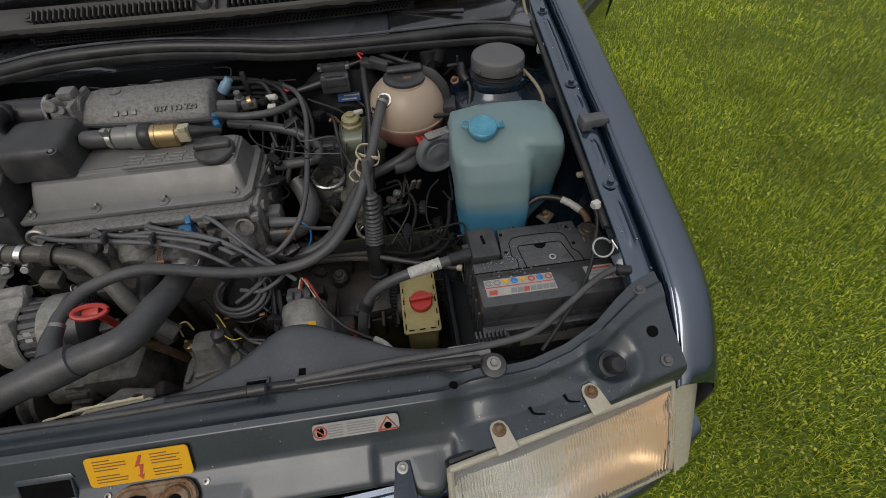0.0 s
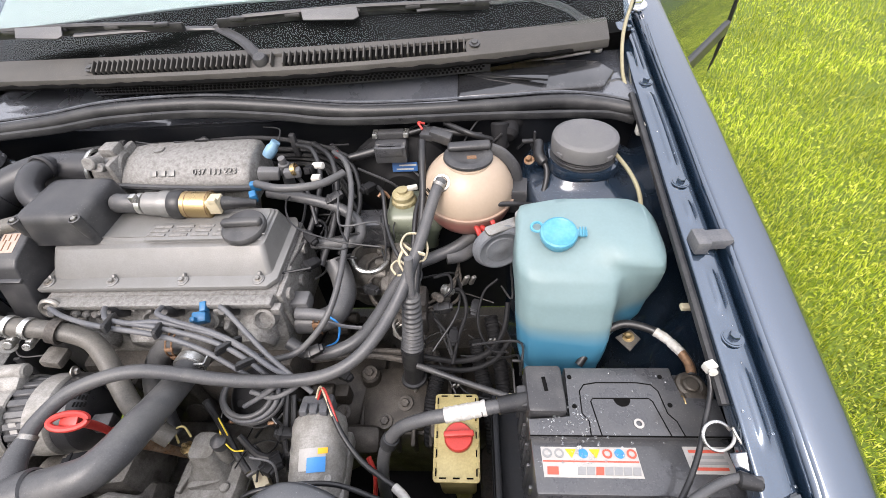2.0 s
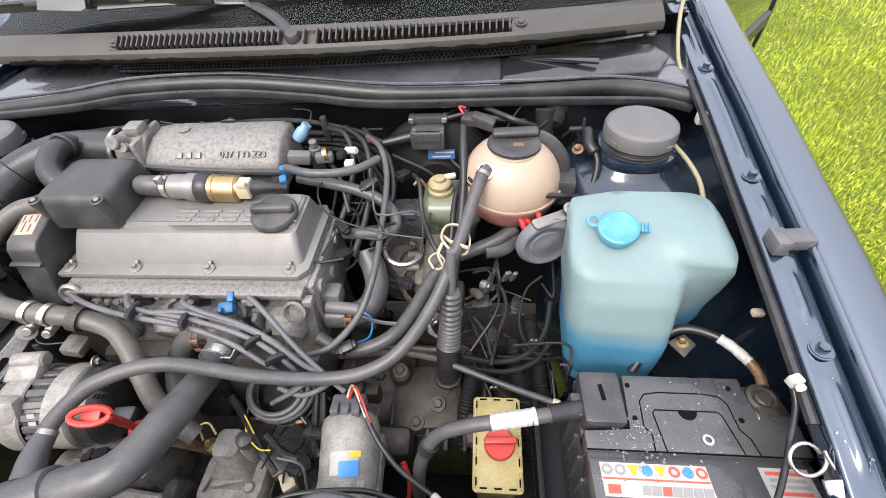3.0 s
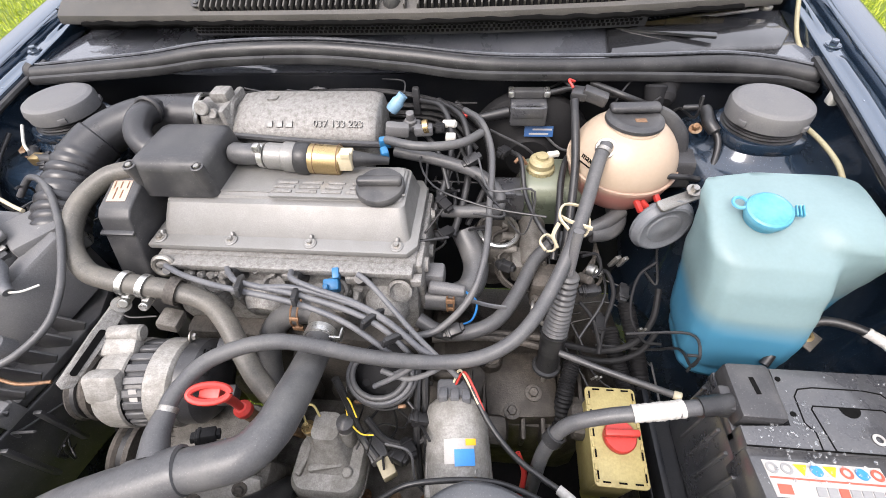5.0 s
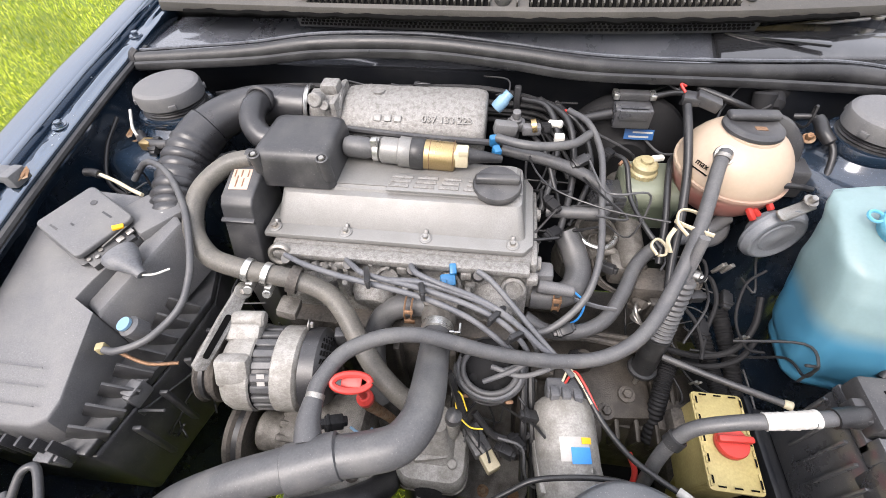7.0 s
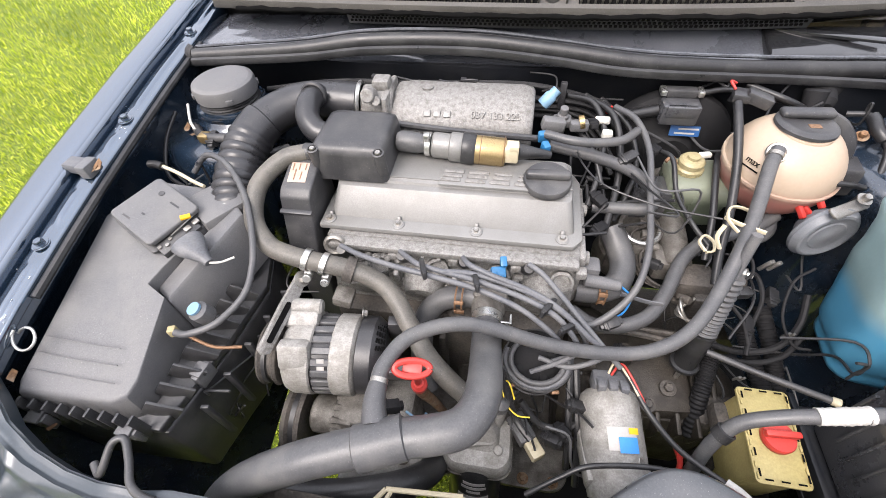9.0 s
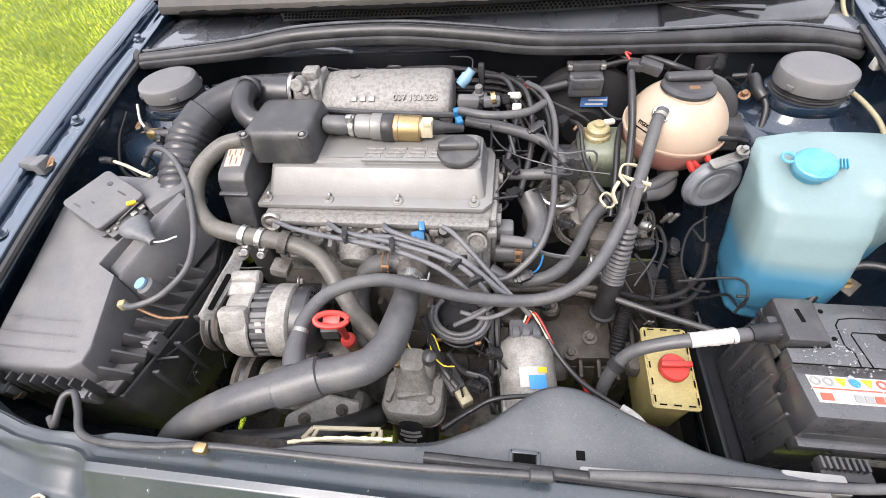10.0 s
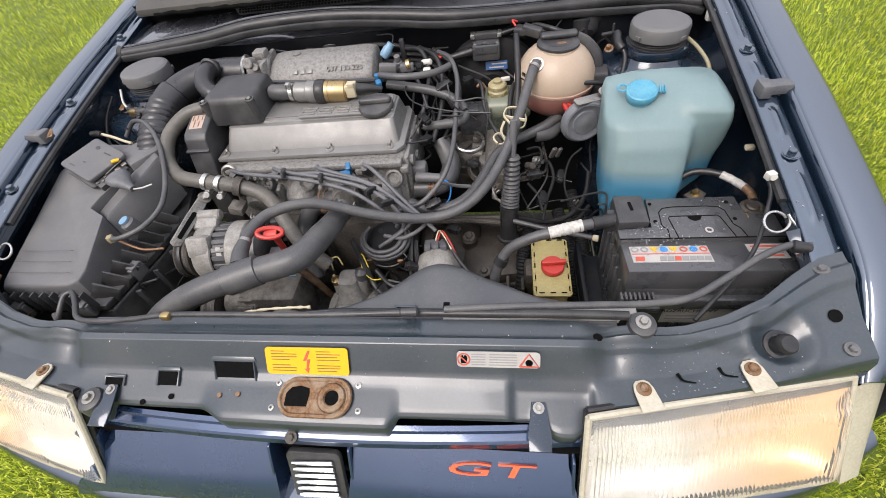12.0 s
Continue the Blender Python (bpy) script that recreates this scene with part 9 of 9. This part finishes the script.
bm = cyl(B(), (0.104, 0.872, 0.945), (0.126, 0.864, 0.950), 0.0068, None, 14, 0.002)
solid("white_plug", bm, white_plastic, "white plastic plug between the hoses", "plug")
bm = rbox(B(), (0.120, 0.83, 0.945), (0.016, 0.014, 0.014), 0.002)
solid("white_plug", bm, white_plastic, "small square white plug below the vacuum pipe", "plug")
hose("servo_hose", [(0.03, 0.815, 0.93), (0.106, 0.802, 0.922), (0.166, 0.790, 0.906), (0.198, 0.768, 0.888), (0.196, 0.742, 0.875), (0.155, 0.742, 0.868), (0.11, 0.748, 0.862)], 0.0100, rubber, "bent black servo hose at the end of the engine", "hose", "", 14)
t = thing("thermostat_housing", "black thermostat housing with coolant hose", "thermostat", (0.12, 0.64, 0.75))
bm = tube(B(), [(0.092, 0.632, 0.785), (0.13, 0.634, 0.785), (0.158, 0.648, 0.79), (0.168, 0.68, 0.80), (0.160, 0.71, 0.812), (0.145, 0.735, 0.83)], 0.0205, 18, 8)
part("hose", bm, rubber, t)
bm = B()
rbox(bm, (0.105, 0.645, 0.825), (0.035, 0.03, 0.03), 0.006)
cyl(bm, (0.10, 0.625, 0.822), (0.155, 0.62, 0.82), 0.011, 0.009, 14, 0.002)
part("sensor", bm, plastic_grey, t)
bm = rbox(B(), (0.132, 0.614, 0.802), (0.014, 0.005, 0.008), 0.001, (-25, 0, 0))
rbox(bm, (0.132, 0.611, 0.786), (0.012, 0.004, 0.006), 0.001, (-10, 0, 0))
for dx in (-0.005, 0.005):
    tube(bm, [(0.132 + dx, 0.612, 0.778), (0.132 + dx, 0.611, 0.795), (0.132 + dx, 0.622, 0.808), (0.132 + dx, 0.640, 0.810)], 0.0016, 6, 4)
part("spring_clip", bm, copper, t, "rust-brown spring clip")
tube(bm := B(), [(0.155, 0.62, 0.82), (0.172, 0.612, 0.805), (0.165, 0.60, 0.775), (0.14, 0.60, 0.755)], 0.0018, 6)
part("blue_wire", bm, label_blue, t, "thin blue wire")
tube(bm := B(), [(0.155, 0.61, 0.815), (0.19, 0.603, 0.812), (0.215, 0.602, 0.81)], 0.0022, 6, 4, 2.0)
part("cable_tie", bm, grey_rubber, t)

# cream hanger tangle on the long hose
bm = B()
tube(bm, [(0.296, 0.672, 0.905), (0.284, 0.69, 0.912), (0.292, 0.712, 0.915), (0.315, 0.712, 0.912), (0.326, 0.692, 0.905), (0.32, 0.672, 0.895), (0.300, 0.668, 0.90)], 0.0019, 8, 6, 1.6)
tube(bm, [(0.285, 0.70, 0.905), (0.30, 0.68, 0.912), (0.325, 0.665, 0.915)], 0.0018, 8, 4, 2.0)
tube(bm, [(0.27, 0.672, 0.86), (0.262, 0.685, 0.866), (0.272, 0.697, 0.868), (0.285, 0.69, 0.862), (0.283, 0.676, 0.858), (0.272, 0.672, 0.858)], 0.0020, 8, 6, 1.5)
tube(bm, [(0.285, 0.67, 0.87), (0.278, 0.68, 0.885), (0.285, 0.69, 0.9)], 0.002, 8, 4, 1.8)
solid("cream_clip", bm, cream, "cream plastic cable hanger looped round the hose", "cable clip")

rng = random.Random(11)
# loom along the firewall
for k in range(5):
    z0 = 0.955 - 0.014 * k
    hose("wiring_loom", [(-0.52, 0.925 - 0.004 * k, z0 - 0.012), (-0.38, 0.945, z0 + rng.uniform(-0.006, 0.006)), (-0.2, 0.95, z0 + rng.uniform(-0.008, 0.008)), (-0.02, 0.95, z0 + rng.uniform(-0.008, 0.008)), (0.10, 0.94, z0 - 0.01), (0.16, 0.925 - 0.01 * k, z0 - 0.03 - 0.012 * k)],
         0.004 + 0.002 * rng.random(), rubber_dark, "black wiring loom along the firewall", "wiring", "firewall looms", 8)
for x in (-0.30, -0.13, 0.05):
    bm = rbox(B(), (x, 0.942, 0.948), (0.012, 0.012, 0.05), 0.003)
    solid("loom_strap", bm, plastic, "black strap holding the wiring loom", "strap", group="loom straps")
# tangle right of the engine
TANGLE = (((0.06, 0.93, 0.955), (0.10, 0.90, 0.96), (0.12, 0.85, 0.935), (0.115, 0.79, 0.90), (0.10, 0.74, 0.87)),
          ((0.09, 0.94, 0.95), (0.135, 0.89, 0.945), (0.15, 0.83, 0.91), (0.145, 0.77, 0.875), (0.13, 0.71, 0.845)),
          ((0.12, 0.95, 0.94), (0.17, 0.90, 0.915), (0.185, 0.84, 0.88), (0.17, 0.79, 0.855), (0.15, 0.75, 0.83)),
          ((0.03, 0.90, 0.93), (0.07, 0.86, 0.935), (0.10, 0.82, 0.925), (0.12, 0.77, 0.89)),
          ((0.22, 0.86, 0.90), (0.235, 0.83, 0.905), (0.243, 0.78, 0.875), (0.262, 0.73, 0.86), (0.285, 0.70, 0.845)),
          ((0.10, 0.80, 0.88), (0.125, 0.79, 0.87), (0.128, 0.76, 0.86), (0.105, 0.755, 0.865), (0.10, 0.785, 0.875)),
          ((0.28, 0.94, 0.965), (0.32, 0.945, 0.97), (0.37, 0.935, 0.965), (0.42, 0.94, 0.955)),
          ((0.35, 0.955, 0.975), (0.40, 0.92, 0.97), (0.44, 0.93, 0.95), (0.47, 0.94, 0.93)))
for k, pts in enumerate(TANGLE):
    hose("cable", pts, (0.0050, 0.0058, 0.0048, 0.004, 0.004, 0.0034, 0.005, 0.0055)[k], rubber_dark, "black cable between engine and firewall", "cable", "cables behind the engine", 10)
# rings of cable between gearbox and washer tank
LOW = (((0.31, 0.60, 0.72), (0.37, 0.60, 0.705), (0.42, 0.61, 0.715), (0.45, 0.64, 0.74), (0.46, 0.68, 0.77)),
       ((0.31, 0.585, 0.715), (0.38, 0.585, 0.70), (0.43, 0.60, 0.705), (0.46, 0.63, 0.72)),
       ((0.35, 0.68, 0.80), (0.375, 0.69, 0.795), (0.385, 0.66, 0.775), (0.37, 0.62, 0.75), (0.36, 0.58, 0.73)),
       ((0.44, 0.685, 0.83), (0.415, 0.67, 0.81), (0.405, 0.63, 0.775), (0.425, 0.60, 0.745), (0.455, 0.60, 0.735)),
       ((0.33, 0.69, 0.83), (0.355, 0.70, 0.825), (0.36, 0.68, 0.81), (0.34, 0.665, 0.80)),
       ((0.33, 0.64, 0.78), (0.35, 0.62, 0.765), (0.36, 0.59, 0.745)))
for k, pts in enumerate(LOW):
    hose("cable", pts, (0.0052, 0.0045, 0.0036, 0.0022, 0.0026, 0.003)[k], matte_rubber, "black cable beside the gearbox", "cable", "cables beside the gearbox", 8)
hose("black_rod", [(0.30, 0.575, 0.735), (0.36, 0.552, 0.735), (0.42, 0.528, 0.74), (0.452, 0.516, 0.742)], 0.0052, plastic, "thin black rod with a pale tip", "rod")
bm = cyl(B(), (0.450, 0.517, 0.742), (0.460, 0.513, 0.743), 0.0062, 0.0066, 12, 0.001)
solid("rod_tip", bm, cream, "pale cut end on the black rod", "plug")
# corrugated conduits
for pts, n in ((((0.40, 0.66, 0.68), (0.41, 0.60, 0.66), (0.425, 0.54, 0.64), (0.43, 0.48, 0.60)), 34), (((0.335, 0.60, 0.68), (0.325, 0.57, 0.665), (0.318, 0.54, 0.64), (0.315, 0.50, 0.58)), 24), (((0.43, 0.70, 0.70), (0.445, 0.62, 0.66), (0.452, 0.55, 0.62)), 26)):
    bm = tube(B(), pts, lambda s, n=n: 0.0125 + 0.002 * (0.5 - 0.5 * math.cos(2 * math.pi * n * s)), 14, 44)
    solid("conduit", bm, matte_rubber, "black corrugated conduit beside the gearbox", "conduit", group="corrugated conduits")
t = thing("pipe_cluster", "grimy valve block with small steel pipes", "valve block", (0.30, 0.67, 0.70))
bm = B()
rbox(bm, (0.285, 0.685, 0.765), (0.06, 0.05, 0.05), 0.008)
rbox(bm, (0.30, 0.655, 0.745), (0.03, 0.02, 0.05), 0.005)
for x, y, z in ((0.262, 0.655, 0.765), (0.262, 0.662, 0.745), (0.33, 0.675, 0.80), (0.34, 0.69, 0.775)):
    cyl(bm, (x, y, z), (x + 0.012, y - 0.016, z + 0.01), 0.007, None, 10, 0.001)
part("block", bm, iron, t)
for a in range(3):
    tube(bm := B(), [(0.265 + 0.01 * a, 0.65, 0.77), (0.258, 0.632, 0.775 - 0.01 * a), (0.268, 0.615, 0.76), (0.29 + 0.01 * a, 0.61, 0.745)], 0.0028, 8)
    part("pipe", bm, steel, t)
part("union", lathe(B(), [(0.009, 0), (0.010, 0.004), (0.010, 0.012), (0.006, 0.014), (0.005, 0.022), (0, 0.022)], (0.345, 0.69, 0.80), (0.8, -0.5, 0.2), 12), bright_steel, t)
# below: wires near the oil filter
hose("yellow_wire", [(0.010, 0.455, 0.735), (0.0, 0.47, 0.755), (-0.008, 0.475, 0.745), (-0.004, 0.455, 0.725), (0.015, 0.440, 0.715), (0.035, 0.438, 0.718)], 0.0012, yellow_wire, "bright yellow wire loop above the oil filter", "cable")
hose("green_wire", [(-0.055, 0.438, 0.748), (-0.058, 0.450, 0.765), (-0.045, 0.455, 0.768), (-0.035, 0.445, 0.755)], 0.0016, olive, "thin green wire at the pressure switch", "cable")
for pts in (((-0.02, 0.49, 0.78), (-0.005, 0.47, 0.74), (0.015, 0.44, 0.70), (0.04, 0.415, 0.69)), ((0.02, 0.46, 0.72), (0.05, 0.44, 0.695), (0.09, 0.44, 0.69), (0.12, 0.46, 0.70)), ((0.10, 0.52, 0.74), (0.105, 0.47, 0.71), (0.11, 0.43, 0.68), (0.115, 0.38, 0.62)), ((0.09, 0.53, 0.75), (0.092, 0.48, 0.72), (0.095, 0.44, 0.69), (0.10, 0.40, 0.63))):
    hose("cable", pts, 0.0055, rubber_dark, "black cable above the oil filter", "cable", "cables above the oil filter", 8)
t = thing("sensor_connector", "grey plug joined to a cream connector", "connector", (0.045, 0.405, 0.68))
part("plug", rbox(B(), (0.030, 0.418, 0.695), (0.028, 0.045, 0.024), 0.003, (0, 0, 35)), plastic_grey, t)
part("socket", rbox(B(), (0.052, 0.392, 0.690), (0.022, 0.030, 0.022), 0.003, (0, 0, 35)), cream, t, "cream connector half")
t.location += Vector((-0.003, 0.022, -0.038))
hose("blue_wire", [(-0.135, 0.395, 0.79), (-0.120, 0.388, 0.795), (-0.105, 0.392, 0.79), (-0.11, 0.40, 0.78)], 0.0018, pale_blue, "thin pale blue wire by the dipstick", "cable")
# left tower side clutter
hose("cable", [(-0.61, 0.80, 0.93), (-0.58, 0.775, 0.932), (-0.53, 0.77, 0.935), (-0.49, 0.778, 0.935)], 0.008, plastic, "black plug and cable before the suspension tower", "cable")
bm = rbox(B(), (-0.575, 0.772, 0.932), (0.02, 0.02, 0.016), 0.003)
solid("yellow_plug", bm, brass, "yellow zinc nut before the suspension tower", "nut")
hose("bare_cable", [(-0.63, 0.83, 0.96), (-0.615, 0.80, 0.945), (-0.60, 0.785, 0.938)], 0.0025, white_plastic, "thin white wire by the suspension tower", "cable")
hose("cable", [(-0.655, 0.82, 0.95), (-0.66, 0.77, 0.92), (-0.645, 0.72, 0.885), (-0.60, 0.70, 0.87)], 0.0035, rubber_dark, "thin black cable along the inner wing", "cable")
hose("abs_cable", [(0.496, 0.915, 0.953), (0.520, 0.900, 0.960), (0.519, 0.865, 0.956), (0.531, 0.844, 0.942), (0.528, 0.821, 0.922), (0.515, 0.796, 0.900), (0.501, 0.785, 0.885), (0.485, 0.78, 0.86)], lambda s: 0.0095 if 0.16 < s < 0.38 else 0.0048, rubber_dark, "black plug and cable before the suspension tower", "cable")
bm = bolt(B(), (0.503, 0.865, 0.945), (-0.3, -0.4, 1), 0.0055, 0.010)
solid("tower_nut", bm, rust, "rusty yellow zinc nut beside the suspension tower", "nut")
hose("hinge_cable", [(0.705, 1.00, 0.985), (0.700, 1.06, 1.01), (0.705, 1.12, 1.06), (0.735, 1.20, 1.09), (0.77, 1.28, 1.11)], 0.0036, aged_cable, "yellowed cable rising beside the cowl", "cable")
bm = bolt(B(), (XC + 0.755, 1.275, 1.062), (0, -0.2, 1), 0.014, 0.016)
lathe(bm, [(0.02, 0), (0.022, 0.004), (0.02, 0.008), (0, 0.008)], (XC + 0.755, 1.275, 1.055), (0, -0.1, 1), 24)
solid("hinge_bolt", bm, chrome, "bright washer and bolt where the bonnet hinge sat", "bolt")
# loose black box behind the coolant tank
bm = lathe(B(), [(0.028, 0), (0.027, 0.01), (0.019, 0.018), (0.018, 0.036), (0.010, 0.044), (0, 0.044)], (0.475, 0.975, 0.965), (-0.1, -1, -0.35), 22)
cyl(bm, (0.455, 0.95, 0.975), (0.455, 0.93, 0.93), 0.018, 0.014, 16, 0.003)
solid("grommet", bm, matte_rubber, "black rubber grommet in the firewall", "grommet")

# ---- thin wires and small plugs in the gaps ----
def wires(count, lo, hi, sag, seed, group, label, radii=(0.0013, 0.0026), mats=None, length=0.16):
    """Loose thin wires inside a region of the bay."""
    rng = random.Random(seed)
    lo, hi = Vector(lo), Vector(hi)
    for _ in range(count):
        p = Vector([rng.uniform(a, b) for a, b in zip(lo, hi)])
        pts = [p.copy()]
        d = Vector((rng.uniform(-1, 1), rng.uniform(-1, 1), rng.uniform(-0.5, 0.5))).normalized()
        for _k in range(rng.randint(3, 5)):
            d = (d + Vector((rng.uniform(-0.9, 0.9), rng.uniform(-0.9, 0.9), rng.uniform(-0.5, 0.5)))).normalized()
            p = p + d * length / 4
            p = Vector([min(max(c, a - 0.015), b + 0.015) for c, a, b in zip(p, lo, hi)])
            pts.append(p - Vector((0, 0, sag * rng.random())))
        mt = rng.choice(mats or (rubber_dark, rubber_dark, rubber_dark, rubber_dark, rubber))
        hose("wire", pts, rng.uniform(*radii), mt, label, "wire", group, 7, 5)


wires(16, (0.09, 0.68, 0.80), (0.24, 0.93, 0.93), 0.01, 21, "wires behind the engine", "thin black wire between engine and firewall", length=0.34)
wires(14, (0.31, 0.56, 0.64), (0.455, 0.74, 0.80), 0.015, 22, "wires beside the gearbox", "thin black wire beside the gearbox", length=0.34)
wires(10, (0.00, 0.40, 0.64), (0.12, 0.52, 0.74), 0.01, 23, "wires above the oil filter", "thin black wire above the oil filter", length=0.14)
wires(7, (-0.62, 0.70, 0.87), (-0.50, 0.80, 0.93), 0.01, 24, "wires before the tower", "thin black wire before the suspension tower", length=0.14)
wires(9, (-0.45, 0.93, 0.89), (0.02, 0.95, 0.97), 0.01, 25, "wires along the firewall", "thin black wire along the firewall", length=0.3)
wires(7, (0.25, 0.92, 0.90), (0.50, 0.955, 0.97), 0.01, 26, "wires behind the coolant tank", "thin black wire behind the coolant tank", length=0.34)
wires(5, (-0.36, 0.48, 0.66), (-0.30, 0.60, 0.80), 0.01, 27, "wires by the alternator", "thin black wire beside the alternator", length=0.16)
wires(6, (-0.42, 0.40, 0.62), (-0.37, 0.56, 0.78), 0.01, 28, "wires by the filter box", "thin black wire below the air filter box", length=0.34)

rng = random.Random(31)
SPOTS = ((0.10, 0.86, 0.945, matte_rubber), (0.155, 0.80, 0.925, rubber_dark), (0.115, 0.74, 0.885, matte_rubber), (0.118, 0.70, 0.86, matte_rubber), (0.345, 0.655, 0.79, rubber_dark), (0.36, 0.62, 0.755, matte_rubber),
         (0.40, 0.665, 0.775, rubber_dark), (0.215, 0.69, 0.80, rubber_dark), (0.085, 0.43, 0.70, matte_rubber), (0.10, 0.46, 0.73, rubber_dark), (0.07, 0.42, 0.69, rubber_dark), (-0.56, 0.77, 0.93, rubber_dark),
         (0.33, 0.93, 0.965, matte_rubber), (0.205, 0.845, 0.91, matte_rubber), (0.14, 0.565, 0.80, rubber_dark), (0.175, 0.56, 0.73, matte_rubber), (-0.155, 0.395, 0.80, matte_rubber), (-0.315, 0.60, 0.83, rubber_dark))
for x, y, z, mt in SPOTS:
    a, b = rng.uniform(0, 180), rng.uniform(-25, 25)
    m = pose(x, y, z, b, rng.uniform(-20, 20), a)
    bm = rbox(B(), (0, 0, 0), (0.016, 0.024, 0.014), 0.002, m=m)
    rbox(bm, (0, 0, 0), (0.011, 0.034, 0.009), 0.0015, m=m)
    rbox(bm, (0, 0, 0), (0.018, 0.004, 0.016), 0.001, m=m @ pose(0, 0.007, 0))
    solid("wire_plug", bm, mt, "small plastic wire plug hanging in the engine bay", "plug", group="small wire plugs")

# bright brackets low in the bay beside the washer tank
for x, y, z, s in ((0.385, 0.70, 0.81, 0.02), (0.425, 0.62, 0.74, 0.012), (0.36, 0.56, 0.69, 0.012)):
    bm = rbox(B(), (x, y, z), (s * 0.5, s * 0.3, s * 1.3), 0.001, (15, 10, 30))
    rbox(bm, (x + s * 0.6, y, z), (s * 0.4, s * 0.3, s * 1.2), 0.001, (15, 10, 30))
    solid("metal_clip", bm, steel, "small bright metal clip beside the washer tank", "clip", group="small metal clips")

# raindrops standing on the battery and the nose panel
rng = random.Random(17)
verts, faces = [], []


def drop(p, r):
    k = len(verts)
    verts.append((p[0], p[1], p[2] + r * 0.62))
    for ring_r, h in ((0.72, 0.42), (1.0, -0.05)):
        for i in range(7):
            a = 2 * math.pi * i / 7
            verts.append((p[0] + r * ring_r * math.cos(a), p[1] + r * ring_r * math.sin(a), p[2] + r * h))
    for i in range(7):
        j = (i + 1) % 7
        faces.append((k, k + 1 + i, k + 1 + j))
        faces.append((k + 1 + i, k + 8 + i, k + 8 + j, k + 1 + j))


for _ in range(150):
    x, y = rng.gauss(0.525, 0.03), rng.uniform(0.37, 0.455)
    if 0.47 < x < 0.70:
        drop((x, y, 0.8463 if y > 0.417 else 0.8462 - (0.417 - y) * 0.115), rng.uniform(0.0008, 0.0022))
for _ in range(50):
    x, y = rng.uniform(0.47, 0.70), rng.uniform(0.42, 0.505)
    if 0.53 < x < 0.655 or y < 0.44:
        drop((x, y, 0.8463), rng.uniform(0.0008, 0.002))
for _ in range(160):
    x = rng.choice((rng.gauss(0.54, 0.05), rng.uniform(-0.3, 0.6)))
    y = rng.uniform(0.15, 0.24)
    if abs(x) < 0.66:
        drop(on_panel(x, max(y, panel_profile(x)[1][0] + 0.01), 0.0006), rng.uniform(0.0007, 0.0016))
for _ in range(60):
    y = rng.uniform(0.3, 0.9)
    s = rng.choice((-1, 1))
    drop((XC + s * (rail_x(y) + rng.uniform(-0.020, 0.014)), y, rail_z(y) + 0.0004), rng.uniform(0.0008, 0.0018))
me = bpy.data.meshes.new("raindrops")
me.from_pydata([tuple(v) for v in verts], [], faces)
me.materials.append(surface("water", (0.92, 0.95, 0.97), 0.03, 0.0, 0.0, 100, 5, 0.0, trans=0.9, ior=1.33, spread=0.0))
for pl in me.polygons:
    pl.use_smooth = True
tagged(new("raindrops", me), "small raindrops standing on the battery and panels", "raindrops", kind="stuff")

# dry leaves and crumbs in the corners
rng = random.Random(9)
for x, y, z in ((-0.61, 0.79, 0.925), (-0.655, 0.63, 0.975), (-0.63, 0.80, 0.93), (-0.66, 0.625, 0.972), (-0.645, 0.34, 0.86), (-0.60, 0.30, 0.80)):
    bm = B()
    m = pose(x, y, z, rng.uniform(-30, 30), rng.uniform(-30, 30), rng.uniform(0, 180))
    prism(bm, [(-0.010, 0.0), (-0.004, 0.005), (0.005, 0.004), (0.011, 0.0), (0.005, -0.005), (-0.005, -0.004)], 0.0008, m)
    for v in bm.verts:
        v.co.z += 0.004 * noise.noise(v.co * 120)
    solid("dry_leaf", bm, rust, "small dry brown leaf caught at the inner wing", "leaf", group="dry leaves")
